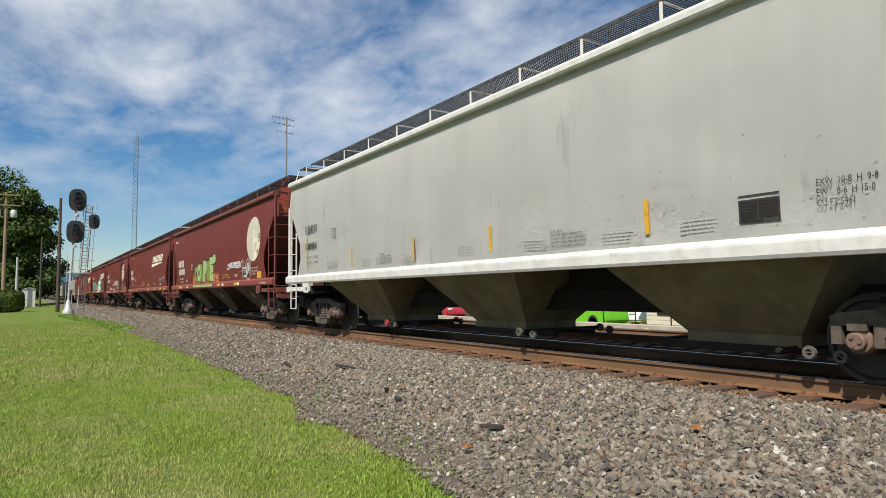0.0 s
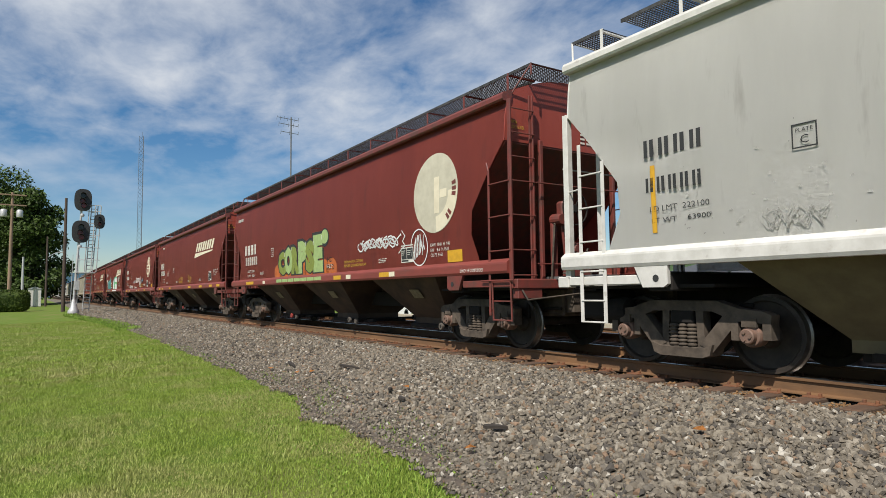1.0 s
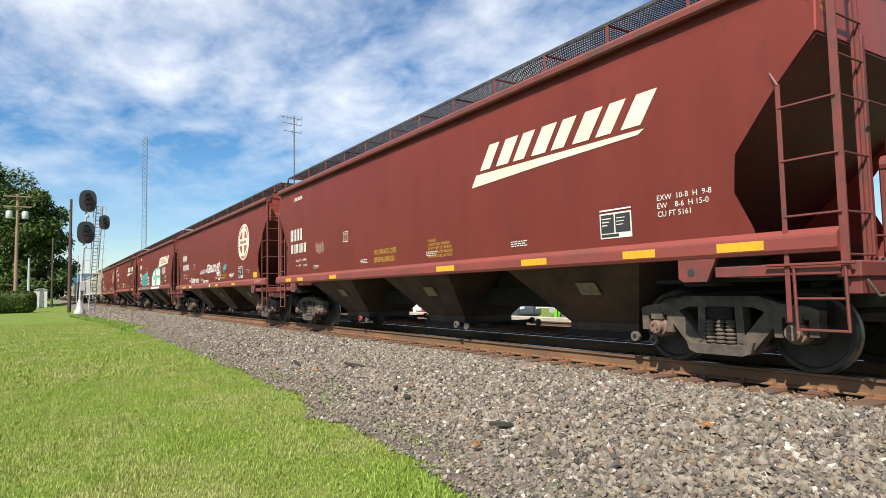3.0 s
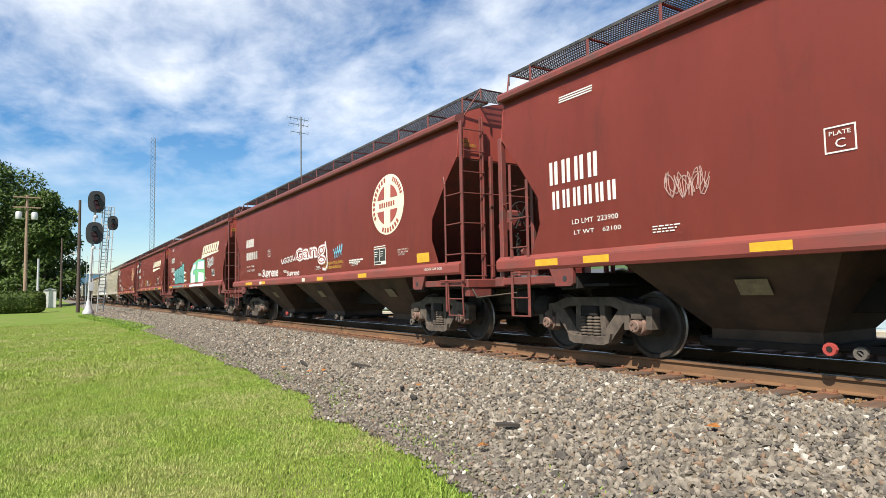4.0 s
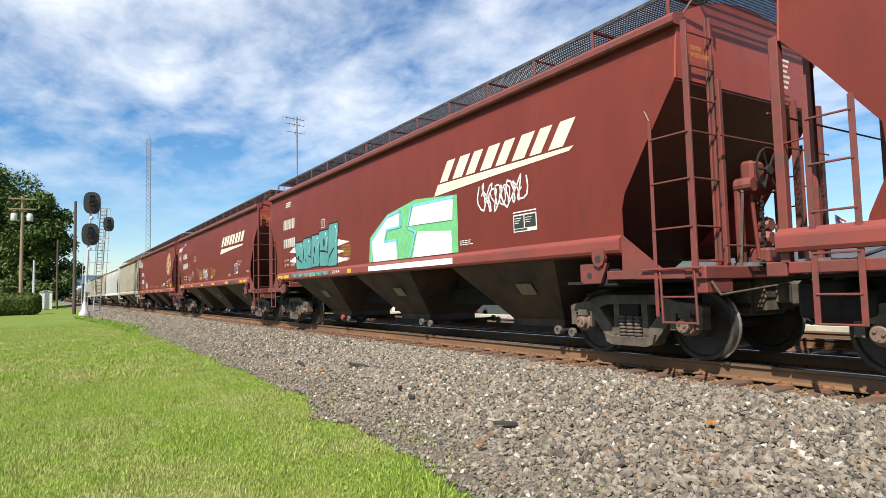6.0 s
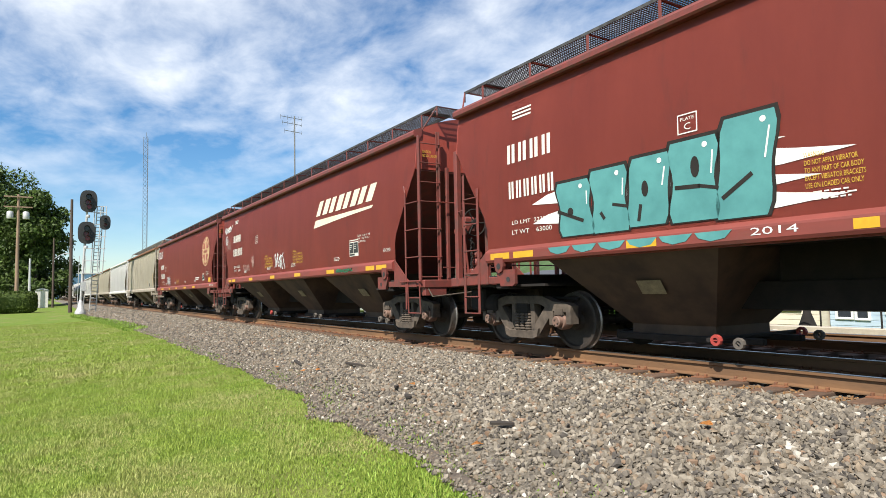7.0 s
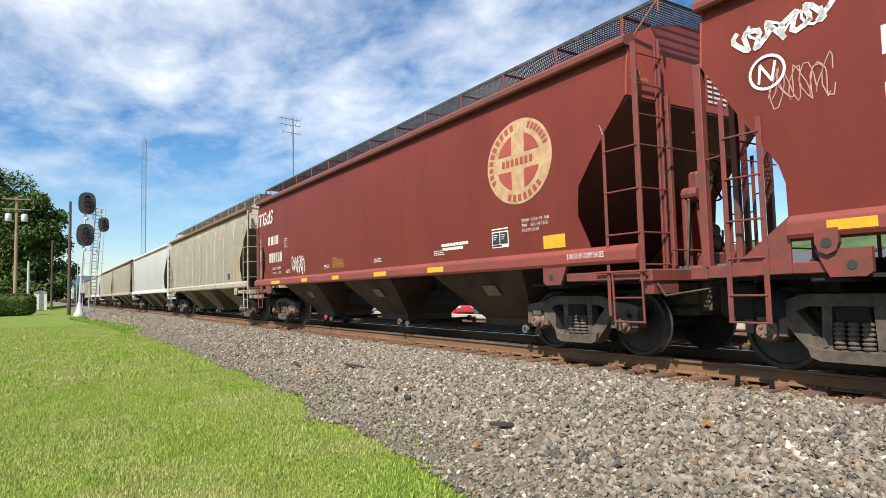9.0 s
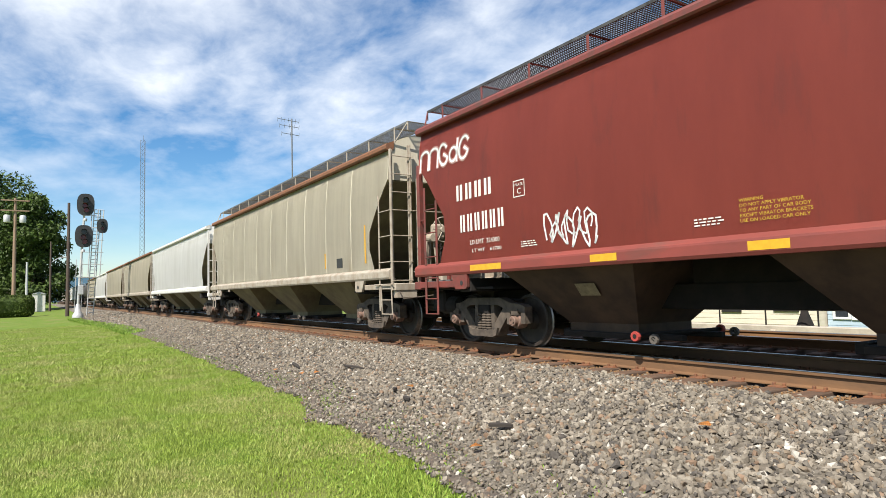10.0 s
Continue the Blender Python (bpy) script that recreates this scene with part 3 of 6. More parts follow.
    # hopper bays; their paint already holds some of the shade under the car
    for c in (-4.5, 0.0, 4.5):
        bm = bmesh.new()
        l, r = (-1.52 if c < 0 else -1.42), (1.52 if c > 0 else 1.42)
        top = [(c + l, -1.55, 1.42), (c + r, -1.55, 1.42), (c + r, 1.55, 1.42), (c + l, 1.55, 1.42)]
        low = [(c - 0.70, -0.62, 0.44), (c + 0.70, -0.62, 0.44), (c + 0.70, 0.62, 0.44), (c - 0.70, 0.62, 0.44)]
        rim = [(x, y, 1.46) for x, y, z in top]
        foot = [(x, y, 0.30) for x, y, z in low]
        loops = [[bm.verts.new(p) for p in q] for q in (rim, top, low, foot)]
        for a, b in zip(loops, loops[1:]):
            for i in range(4):
                bm.faces.new((a[i], a[(i + 1) % 4], b[(i + 1) % 4], b[i]))
        bm.faces.new(loops[0])
        bm.faces.new(loops[-1])
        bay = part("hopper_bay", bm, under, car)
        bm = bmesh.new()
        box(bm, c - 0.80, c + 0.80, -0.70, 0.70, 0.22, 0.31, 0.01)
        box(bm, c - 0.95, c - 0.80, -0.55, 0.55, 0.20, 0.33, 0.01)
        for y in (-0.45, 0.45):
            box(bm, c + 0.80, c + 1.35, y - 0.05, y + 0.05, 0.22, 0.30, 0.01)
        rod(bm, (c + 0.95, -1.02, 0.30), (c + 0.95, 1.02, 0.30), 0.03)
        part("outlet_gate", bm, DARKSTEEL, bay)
        if detail:
            for s in (-1, 1):
                mesh_child("capstan", CAPSTAN_RED if c < 0 else CAPSTAN, bay, pose(c + 0.95, s * 0.99, 0.30), "round gate capstan")
                mesh_child("capstan", CAPSTAN, bay, pose(c + 1.22, s * 0.93, 0.27, 0, 40, 0), "round gate capstan")
    # spine between the bays, centre sill, body bolsters; near-black to paint in the shade there
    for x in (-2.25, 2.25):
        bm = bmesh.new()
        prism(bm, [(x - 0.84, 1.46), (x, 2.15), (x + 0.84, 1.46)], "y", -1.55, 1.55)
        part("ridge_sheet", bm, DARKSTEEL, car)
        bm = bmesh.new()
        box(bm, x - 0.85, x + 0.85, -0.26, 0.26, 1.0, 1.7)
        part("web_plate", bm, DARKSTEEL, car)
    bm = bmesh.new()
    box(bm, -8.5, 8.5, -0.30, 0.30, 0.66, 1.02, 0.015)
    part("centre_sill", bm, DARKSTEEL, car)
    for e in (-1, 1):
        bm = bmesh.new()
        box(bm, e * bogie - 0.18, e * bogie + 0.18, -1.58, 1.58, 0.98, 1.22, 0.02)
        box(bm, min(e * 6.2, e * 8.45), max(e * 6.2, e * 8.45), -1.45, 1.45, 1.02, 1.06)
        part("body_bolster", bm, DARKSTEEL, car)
    for x in (-bogie, bogie):
        add_truck(car, x)
    # ends: sill, posts, ladders, steps, coupler
    for e in (-1, 1):
        turn = pose(0, 0, 0, 0, 0, 0 if e > 0 else 180)
        bm = bmesh.new()
        box(bm, 8.40, 8.62, -1.60, 1.60, 1.04, 1.20, 0.015)
        box(bm, 8.44, 8.60, -1.56, -1.05, 0.88, 1.06, 0.01)
        part("end_sill", bm, trim, car, at=turn)
        bm = bmesh.new()
        box(bm, 8.45, 8.80, -0.12, 0.12, 0.72, 0.96, 0.02)
        box(bm, 8.78, 8.99, -0.17, 0.17, 0.68, 1.0, 0.04)
        box(bm, 8.40, 8.58, -0.34, 0.34, 0.62, 1.08, 0.02)
        box(bm, 7.55, 8.42, -0.42, 0.42, 0.56, 1.04, 0.03)
        rod(bm, (8.70, -1.45, 0.86), (8.76, 0.0, 0.98), 0.014)
        rod(bm, (8.70, -1.45, 0.86), (8.62, -1.50, 1.02), 0.014)
        part("coupler", bm, TRUCK, car, "dusty cast steel coupler", at=turn)
        if detail:
            bm = bmesh.new()
            last = (8.60, 0.35, 0.80)
            for k in range(1, 8):
                q = (8.60 + 0.055 * k, 0.35 - 0.03 * k, 0.80 - 0.32 * math.sin(k / 7 * 1.9))
                rod(bm, last, q, 0.022, sides=6)
                last = q
            part("air_hose", bm, SIGNAL_BLACK, car, "black rubber air hose", at=turn)
        if not detail:
            bm = bmesh.new()
            for y in (-1.55, -1.12, 1.12, 1.55):
                box(bm, 8.42, 8.48, y - 0.035, y + 0.035, 1.1, 4.1)
            for z in (1.7, 2.2, 2.7, 3.2, 3.7):
                box(bm, 8.43, 8.46, -1.55, -1.12, z - 0.02, z + 0.02)
            part("ladder", bm, trim, car, at=turn)
            continue
        for y in (-0.88, 0.88):
            bm = bmesh.new()
            box(bm, 8.38, 8.46, y - 0.035, y + 0.035, 1.18, 3.56, 0.008)
            part("end_post", bm, trim, car, at=turn)
        bm = bmesh.new()
        box(bm, 8.36, 8.46, 1.50, 1.60, 1.18, 3.56, 0.008)
        part("corner_post", bm, trim, car, at=turn)
        # full ladder: corner stile, inner stile, rungs on the end; a short side ladder
        ladder_bm = bmesh.new()
        box(ladder_bm, 8.46, 8.54, -1.63, -1.60, 1.05, 4.15, 0.004)
        box(ladder_bm, 8.46, 8.49, -1.62, -1.55, 1.05, 4.15, 0.004)
        box(ladder_bm, 8.46, 8.49, -1.17, -1.10, 1.05, 4.28, 0.004)
        box(ladder_bm, 8.46, 8.52, -1.13, -1.10, 1.05, 4.28, 0.004)
        end_ladder = part("end_ladder", ladder_bm, trim, car, at=turn)
        for z in (1.26, 1.67, 2.24, 2.80, 3.20, 3.60, 4.0):
            mesh_child("rung", rung_mesh(0.52, trim), end_ladder, pose(8.53, -1.36, z))
        bm = bmesh.new()
        box(bm, 7.93, 7.98, -1.645, -1.63, 0.60, 3.05, 0.003)
        rod(bm, (7.955, -1.638, 3.04), (7.86, -1.60, 3.20), 0.016, sides=6)
        rod(bm, (7.75, -1.66, 1.18), (8.60, -1.66, 1.18), 0.014, sides=6)
        side_ladder = part("side_ladder", bm, trim, car, at=turn)
        for z in (1.67, 2.24, 2.80):
            mesh_child("rung", rung_mesh(0.55, trim), side_ladder, pose(8.227, -1.643, z, 0, 0, 90))
        bm = bmesh.new()
        for x in (8.02, 8.50):
            rod(bm, (x, -1.64, 1.15), (x, -1.62, 0.52), 0.016, sides=6)
        rod(bm, (8.02, -1.62, 0.53), (8.50, -1.62, 0.53), 0.014, sides=6)
        step = part("sill_step", bm, trim, car, at=turn)
        for z in (0.84,):
            mesh_child("rung", rung_mesh(0.5, trim), step, pose(8.26, -1.62, z, 0, 0, 90))
        # short ladder on the other side
        bm = bmesh.new()
        for x in (7.68, 8.10):
            box(bm, x - 0.03, x + 0.03, 1.63, 1.645, 0.56, 3.05 if x > 8 else 2.75, 0.003)
        rod(bm, (8.10, 1.64, 2.42), (8.42, 1.56, 2.42), 0.011, sides=6)
        side_ladder = part("side_ladder", bm, trim, car, at=turn)
        for z in (0.57, 0.86, 1.26, 1.67, 2.14, 2.60):
            mesh_child("rung", rung_mesh(0.42, trim), side_ladder, pose(7.89, 1.645, z, 0, 0, 90))
        for z, far in ((2.80, 1.5), (1.45, 0.2)):
            bm = bmesh.new()
            rod(bm, (8.56, -1.10, z), (8.56, far, z), 0.012, sides=6)
            part("grab_bar", bm, trim, car, at=turn)
    if detail:
        for e in (-1, 1):
            turn = pose(0, 0, 0, 0, 0, 0 if e > 0 else 180)
            # brake rods, levers and pipes under the end
            bm = bmesh.new()
            for y, z in ((-0.55, 0.62), (0.5, 0.70), (0.85, 0.80), (-0.95, 0.86)):
                rod(bm, (6.1, y, z), (8.45, y * 0.9, z + 0.08), 0.028, sides=6)
            for x, y in ((7.95, -0.7), (8.2, 0.62), (8.35, 0.95)):
                box(bm, x - 0.03, x + 0.03, y - 0.12, y + 0.12, 0.52, 1.03, 0.01)
            box(bm, 8.05, 8.50, 0.55, 1.25, 0.60, 1.0, 0.04)
            lathe(bm, [(0.0, 7.75), (0.16, 7.77), (0.18, 7.85), (0.18, 8.30), (0.16, 8.38), (0.0, 8.40)], 14, "x", (0, 1.05, 0.72))
            part("brake_rigging", bm, DARKSTEEL, car, at=turn)
            if e > 0:
                # pipes and cables on the end, over the platform
                bm = bmesh.new()
                for y, z0, z1, lean in ((-0.80, 1.2, 2.1, 0.05), (-0.30, 1.2, 1.95, -0.04), (-0.12, 1.2, 1.62, 0.08), (0.12, 1.2, 1.5, -0.05)):
                    rod(bm, (8.56, y, z0), (8.60, y + lean, z1), 0.018, sides=6)
                    rod(bm, (8.60, y + lean, z1), (8.50, y + lean * 3, z1 + 0.12), 0.018, sides=6)
                last = (8.64, -0.62, 1.3)
                for k in range(1, 11):
                    q = (8.64 + 0.05 * math.sin(k), -0.62 + 0.09 * k, 1.3 - 0.10 * math.sin(k / 10 * math.pi))
                    rod(bm, last, q, 0.013, sides=5)
                    last = q
                part("brake_pipe", bm, TRUCK, car, at=turn)
            mesh_child("end_walkway", grating(0.5, 1.7, GALV), car, turn @ pose(8.52, 0.1, 1.235))
            if not curved:
                for s in (-1, 1):
                    bm = bmesh.new()
                    prism(bm, [(7.42, 1.66), (7.42, 1.08), (8.36, 1.06), (8.36, 1.17), (8.02, 1.20)], "y", s * 1.605, s * 1.63)
                    part("end_gusset", bm, trim, car, at=turn)
        # running boards on both sides of the hatches, cross walks at the ends, with their posts
        for s in (-1, 1):
            mesh_child("running_board", grating(16.0, 0.62, grate), car, pose(0, s * 0.90, 4.80))
        for e in (-1, 1):
            mesh_child("running_board", grating(0.62, 2.4, grate), car, pose(e * 8.30, 0, 4.80))
        bm = bmesh.new()
        box(bm, -0.025, 0.025, -0.006, 0.006, 4.38, 4.80, 0.002)
        box(bm, -0.02, 0.02, 0, 0.60, 4.755, 4.775)
        post = finish("board_post", bm, trim)
        for s in (-1, 1):
            for k in range(13):
                mesh_child("board_post", post, car, pose(-8.0 + k * 16.0 / 12, s * 1.215, 0, 0, 0, 0 if s < 0 else 180))
        for e in (-1, 1):
            bm = bmesh.new()
            for y in (-1.2, 1.2):
                rod(bm, (e * 8.60, y, 4.78), (e * 8.36, y * 1.2, 4.30), 0.015, sides=6)
                rod(bm, (e * 8.60, y, 4.60), (e * 8.60, y, 4.80), 0.015, sides=6)
            rod(bm, (e * 8.60, -1.2, 4.79), (e * 8.60, 1.2, 4.79), 0.015, sides=6)
            part("end_platform_frame", bm, trim, car)
        # air brake reservoir and valve under the leading end, hand brake on it
        bm = bmesh.new()
        lathe(bm, [(0.265, 8.78), (0.285, 8.775), (0.29, 8.79), (0.275, 8.80)], 28, "x", (0, -0.45, 2.38), cap=False)
        for k in range(6):
            a = k * math.pi / 3
            rod(bm, (8.77, -0.45, 2.38), (8.785, -0.45 + 0.28 * math.cos(a), 2.38 + 0.28 * math.sin(a)), 0.014, sides=6)
        lathe(bm, [(0.0, 8.80), (0.06, 8.80), (0.07, 8.76), (0.0, 8.76)], 12, "x", (0, -0.45, 2.38))
        wheel = part("brake_wheel", bm, DARKSTEEL if paint is MAROON else trim, car, "spoked hand brake wheel")
        bm = bmesh.new()
        box(bm, 8.48, 8.66, -0.62, -0.32, 2.18, 2.52, 0.04)
        lathe(bm, [(0.0, 8.70), (0.085, 8.70), (0.10, 8.60), (0.10, 8.48)], 14, "x", (0, -0.66, 2.20))
        rod(bm, (8.62, -0.60, 2.1), (8.62, -0.50, 1.3), 0.025)
        box(bm, 8.46, 8.54, -0.74, -0.62, 1.2, 2.2, 0.02)
        for z in (1.55, 1.72):
            lathe(bm, [(0.0, 8.50), (0.10, 8.50), (0.11, 8.60), (0.08, 8.66), (0.0, 8.66)], 12, "x", (0, -0.25, z))
        box(bm, 8.48, 8.74, -0.50, -0.05, 1.22, 1.42, 0.03)
        part("brake_gear", bm, MAROON_DARK if paint is MAROON else trim, car)
        bm = bmesh.new()
        for k in range(14):
            lathe(bm, [(0.012, -0.012), (0.03, -0.012), (0.03, 0.012), (0.012, 0.012)], 6, "x" if k % 2 else "y", (8.66, -0.45 + 0.01 * math.sin(k), 2.05 - k * 0.05))
        part("brake_chain", bm, DARKSTEEL, car)
    return car


def resize(car, rear, front):
    """Move a car's two ends along the track; what lies between stretches evenly."""
    def moved(x):
        return x + rear + (front - rear) * min(1, max(0, (x + 6) / 12))
    done = set()
    for ob in car.children:
        m = ob.matrix_basis.copy()
        for sub in ob.children:
            if not ob.name.startswith("truck"):
                p = m @ sub.matrix_basis.translation
                p.x = moved(p.x)
                sub.matrix_basis = Matrix.Translation(m.inverted() @ p) @ sub.matrix_basis.to_quaternion().to_matrix().to_4x4()
        if ob.data.users > 1 or ob.name.startswith("truck"):
            ob.matrix_basis = Matrix.Translation((moved(m.translation.x) - m.translation.x, 0, 0)) @ m
        elif ob.data.name not in done:
            done.add(ob.data.name)
            inv = m.inverted()
            for v in ob.data.vertices:
                p = m @ v.co
                p.x = moved(p.x)
                v.co = inv @ p


def tank_car(name, paint):
    car = empty(name, pose(0, 0, 0))
    bm = bmesh.new()
    lathe(bm, [(0.0, -8.2), (0.7, -8.1), (1.2, -7.8), (1.5, -7.2), (1.5, 7.2), (1.2, 7.8), (0.7, 8.1), (0.0, 8.2)], 24, "x", (0, 0, 2.65))
    part("tank", bm, paint, car, smooth=40)
    bm = bmesh.new()
    lathe(bm, [(0.35, 4.1), (0.35, 4.55), (0.0, 4.6)], 14, "z")
    part("dome", bm, paint, car, smooth=40)
    bm = bmesh.new()
    box(bm, -8.6, 8.6, -0.3, 0.3, 0.7, 1.1)
    for x in (-6.8, 6.8):
        box(bm, x - 0.5, x + 0.5, -1.2, 1.2, 1.0, 1.5)
    part("centre_sill", bm, DARKSTEEL, car)
    for x in (-6.86, 6.86):
        add_truck(car, x)
    return car


# ---- build: ground, tracks, train ----
BED = build_ground()
build_track("track", 0.0, "rusty rails on weathered wooden ties, carrying the train", 230)
build_track("second_track", 4.1, "second pair of rails in shade-darkened ballast behind the train", 110)

CARS = []


def number_car(car, n, label, group="cars of the freight train"):
    tagged(car, label, "freight car", group)
    car.matrix_basis = pose(CAR_START[n], 0, 0)
    CARS.append((n, car))


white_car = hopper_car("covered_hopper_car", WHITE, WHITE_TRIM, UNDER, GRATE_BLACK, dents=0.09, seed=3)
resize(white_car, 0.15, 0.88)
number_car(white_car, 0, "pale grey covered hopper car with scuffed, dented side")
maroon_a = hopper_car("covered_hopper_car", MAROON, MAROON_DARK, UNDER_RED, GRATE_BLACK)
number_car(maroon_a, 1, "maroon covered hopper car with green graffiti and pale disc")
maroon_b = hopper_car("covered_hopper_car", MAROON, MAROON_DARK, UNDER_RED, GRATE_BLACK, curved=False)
resize(maroon_b, 0.16, -0.16)
number_car(maroon_b, 4, "maroon covered hopper car with teal and green graffiti")
ID = pose(0, 0, 0)
number_car(copy_thing(maroon_a, ID), 2, "maroon covered hopper car with slanted cream lettering blocks")
number_car(copy_thing(maroon_a, ID), 3, "maroon covered hopper car with cream roundel and white graffiti")
number_car(copy_thing(maroon_b, ID), 5, "clean maroon covered hopper car with slanted cream blocks")
number_car(copy_thing(maroon_a, ID), 6, "clean maroon covered hopper car with cream roundel")
tan_car = hopper_car("covered_hopper_car", TAN, TAN_TRIM, UNDER, GALV)
number_car(tan_car, 7, "weathered tan-grey covered hopper car with rust streaks")
bright_car = hopper_car("covered_hopper_car", BRIGHT, WHITE_TRIM, UNDER, GALV, detail=False)
number_car(bright_car, 8, "bright white covered hopper car, far down the train")
tan_far = hopper_car("covered_hopper_car", TAN, TAN_TRIM, UNDER, GALV, detail=False)
for n in (9, 10, 12):
    number_car(tan_far if n == 9 else copy_thing(tan_far, ID), n, "tan-grey covered hopper car, far down the train")
number_car(copy_thing(bright_car, ID), 11, "white covered hopper car, far down the train")
tank = tank_car("tank_car", BLACKTANK)
for n in range(13, 27):
    if n in (15, 16, 21):
        number_car(copy_thing(bright_car, ID), n, "white covered hopper car, far down the train")
    elif n in (19, 20):
        number_car(copy_thing(tan_far, ID), n, "tan-grey covered hopper car, far down the train")
    else:
        number_car(tank if n == 13 else copy_thing(tank, ID), n, "black tank car, far down the train")


# ---- lettering, reflectors and graffiti on the cars' near sides ----
GREEN_FILL = plain("graffiti_green", (0.21, 0.25, 0.045), 0.5)
GREEN_PALE = plain("graffiti_pale_green", (0.33, 0.44, 0.17), 0.5)
ORANGE = material("graffiti_orange", (0.50, 0.12, 0.02), 0.5, second=(0.36, 0.09, 0.025), scale=3)
TEAL = material("graffiti_teal", (0.085, 0.27, 0.265), 0.5, second=(0.062, 0.21, 0.21), scale=3)
AQUA = plain("graffiti_aqua", (0.18, 0.50, 0.62), 0.5)
SPRAY = material("graffiti_white", (0.72, 0.72, 0.70), 0.5, second=(0.60, 0.60, 0.58), scale=6)
LIME = plain("graffiti_lime", (0.15, 0.46, 0.19), 0.5)
CHALK = material("chalk_line", (0.45, 0.30, 0.26), 0.8, second=(0.36, 0.20, 0.17), scale=12)
OVERSPRAY = material("spray_haze", (0.42, 0.26, 0.23), 0.6, second=(0.33, 0.15, 0.125), scale=14)
GREYCHALK = plain("grey_marker", (0.42, 0.41, 0.38), 0.7)
NOTICE = material("faded_notice", (0.26, 0.22, 0.13), 0.8, second=(0.16, 0.13, 0.08), scale=9)
WORN = material("worn_roundel", (0.50, 0.47, 0.37), 0.6, second=(0.43, 0.40, 0.31), scale=5)
FADED = material("faded_roundel", (0.44, 0.30, 0.16), 0.7, second=(0.33, 0.19, 0.10), scale=6)
JADE = plain("graffiti_jade", (0.03, 0.25, 0.13), 0.5)


class Side:
    """Shapes on the near side of a car, drawn in (x, z)."""

    def __init__(self, car, name, mat, layer=0.008, flat=None, label=""):
        self.car, self.name, self.mat, self.layer, self.flat, self.label = car, name, mat, layer, flat, label
        self.bm = bmesh.new()

    def y(self, z):
        return -((self.flat or side_y(z)) + self.layer)

    def poly(self, pts):
        self.bm.faces.new([self.bm.verts.new((x, self.y(z), z)) for x, z in pts])

    def rect(self, x0, x1, z0, z1, slant=0.0):
        n = max(1, int(abs(z1 - z0) / 0.25))
        for k in range(n):
            a, b = k / n, (k + 1) / n
            za, zb = z0 + (z1 - z0) * a, z0 + (z1 - z0) * b
            self.poly([(x0 + slant * a, za), (x1 + slant * a, za), (x1 + slant * b, zb), (x0 + slant * b, zb)])

    def oval(self, cx, cz, rx, rz, n=14):
        """An upright oval in level bands, so that it hugs the curved side."""
        zs = [cz - rz * math.cos(math.pi * k / n) for k in range(n + 1)]
        ws = [rx * math.sin(math.pi * k / n) for k in range(n + 1)]
        for k in range(n):
            p = [(cx - ws[k], zs[k]), (cx + ws[k], zs[k]), (cx + ws[k + 1], zs[k + 1]), (cx - ws[k + 1], zs[k + 1])]
            if k == 0:
                p = p[1:]
            elif k == n - 1:
                p = p[:3]
            self.poly(p)

    def band(self, cx, cz, rx, rz, w, a0, a1, n=10):
        """Part of a ring."""
        for k in range(n):
            t0, t1 = a0 + (a1 - a0) * k / n, a0 + (a1 - a0) * (k + 1) / n
            self.poly([(cx + (rx - w) * math.cos(t0), cz + (rz - w) * math.sin(t0)), (cx + rx * math.cos(t0), cz + rz * math.sin(t0)),
                       (cx + rx * math.cos(t1), cz + rz * math.sin(t1)), (cx + (rx - w) * math.cos(t1), cz + (rz - w) * math.sin(t1))])

    def stroke(self, pts, w):
        for (x0, z0), (x1, z1) in zip(pts, pts[1:]):
            d = Vector((x1 - x0, z1 - z0))
            if d.length < 1e-5:
                continue
            n = Vector((-d.y, d.x)).normalized() * w / 2
            e = d.normalized() * w / 3
            self.poly([(x0 - n.x - e.x, z0 - n.y - e.y), (x1 - n.x + e.x, z1 - n.y + e.y), (x1 + n.x + e.x, z1 + n.y + e.y), (x0 + n.x - e.x, z0 + n.y - e.y)])

    def text(self, body, x0, x1, z0, z1, swell=0.0):
        curve = bpy.data.curves.new("lettering", "FONT")
        curve.body, curve.resolution_u = body, 2
        curve.space_line = 1.05
        curve.offset = swell
        ob = bpy.data.objects.new("lettering", curve)
        scene.collection.objects.link(ob)
        me = ob.evaluated_get(bpy.context.evaluated_depsgraph_get()).to_mesh()
        co = [v.co.copy() for v in me.vertices]
        lo = Vector((min(c.x for c in co), min(c.y for c in co)))
        hi = Vector((max(c.x for c in co), max(c.y for c in co)))
        vs = []
        for c in co:
            z = z0 + (c.y - lo.y) / (hi.y - lo.y) * (z1 - z0)
            vs.append(self.bm.verts.new((x0 + (c.x - lo.x) / (hi.x - lo.x) * (x1 - x0), self.y(z), z)))
        for p in me.polygons:
            try:
                self.bm.faces.new([vs[i] for i in p.vertices])
            except ValueError:
                pass
        bpy.data.objects.remove(ob)

    def done(self):
        if not self.bm.faces:
            self.bm.free()
            return None
        return part(self.name, self.bm, self.mat, self.car, self.label)


def scrawl(rnd, x0, x1, z0, z1, loops):
    """A handwritten-looking line that reads as nothing."""
    pts = []
    n = loops * 9
    ph, k1 = rnd.uniform(0, 6), rnd.uniform(0.6, 1.0)
    for i in range(n + 1):
        u = i / n
        a = 2 * math.pi * loops * u + ph
        h = 0.36 + 0.12 * math.sin(3.7 * a * 0.31 + ph)
        pts.append((x0 + (x1 - x0) * (0.06 + 0.88 * u + 0.045 * math.sin(a * k1 * 2)), (z0 + z1) / 2 + (z1 - z0) * h * math.sin(a)))
    return pts


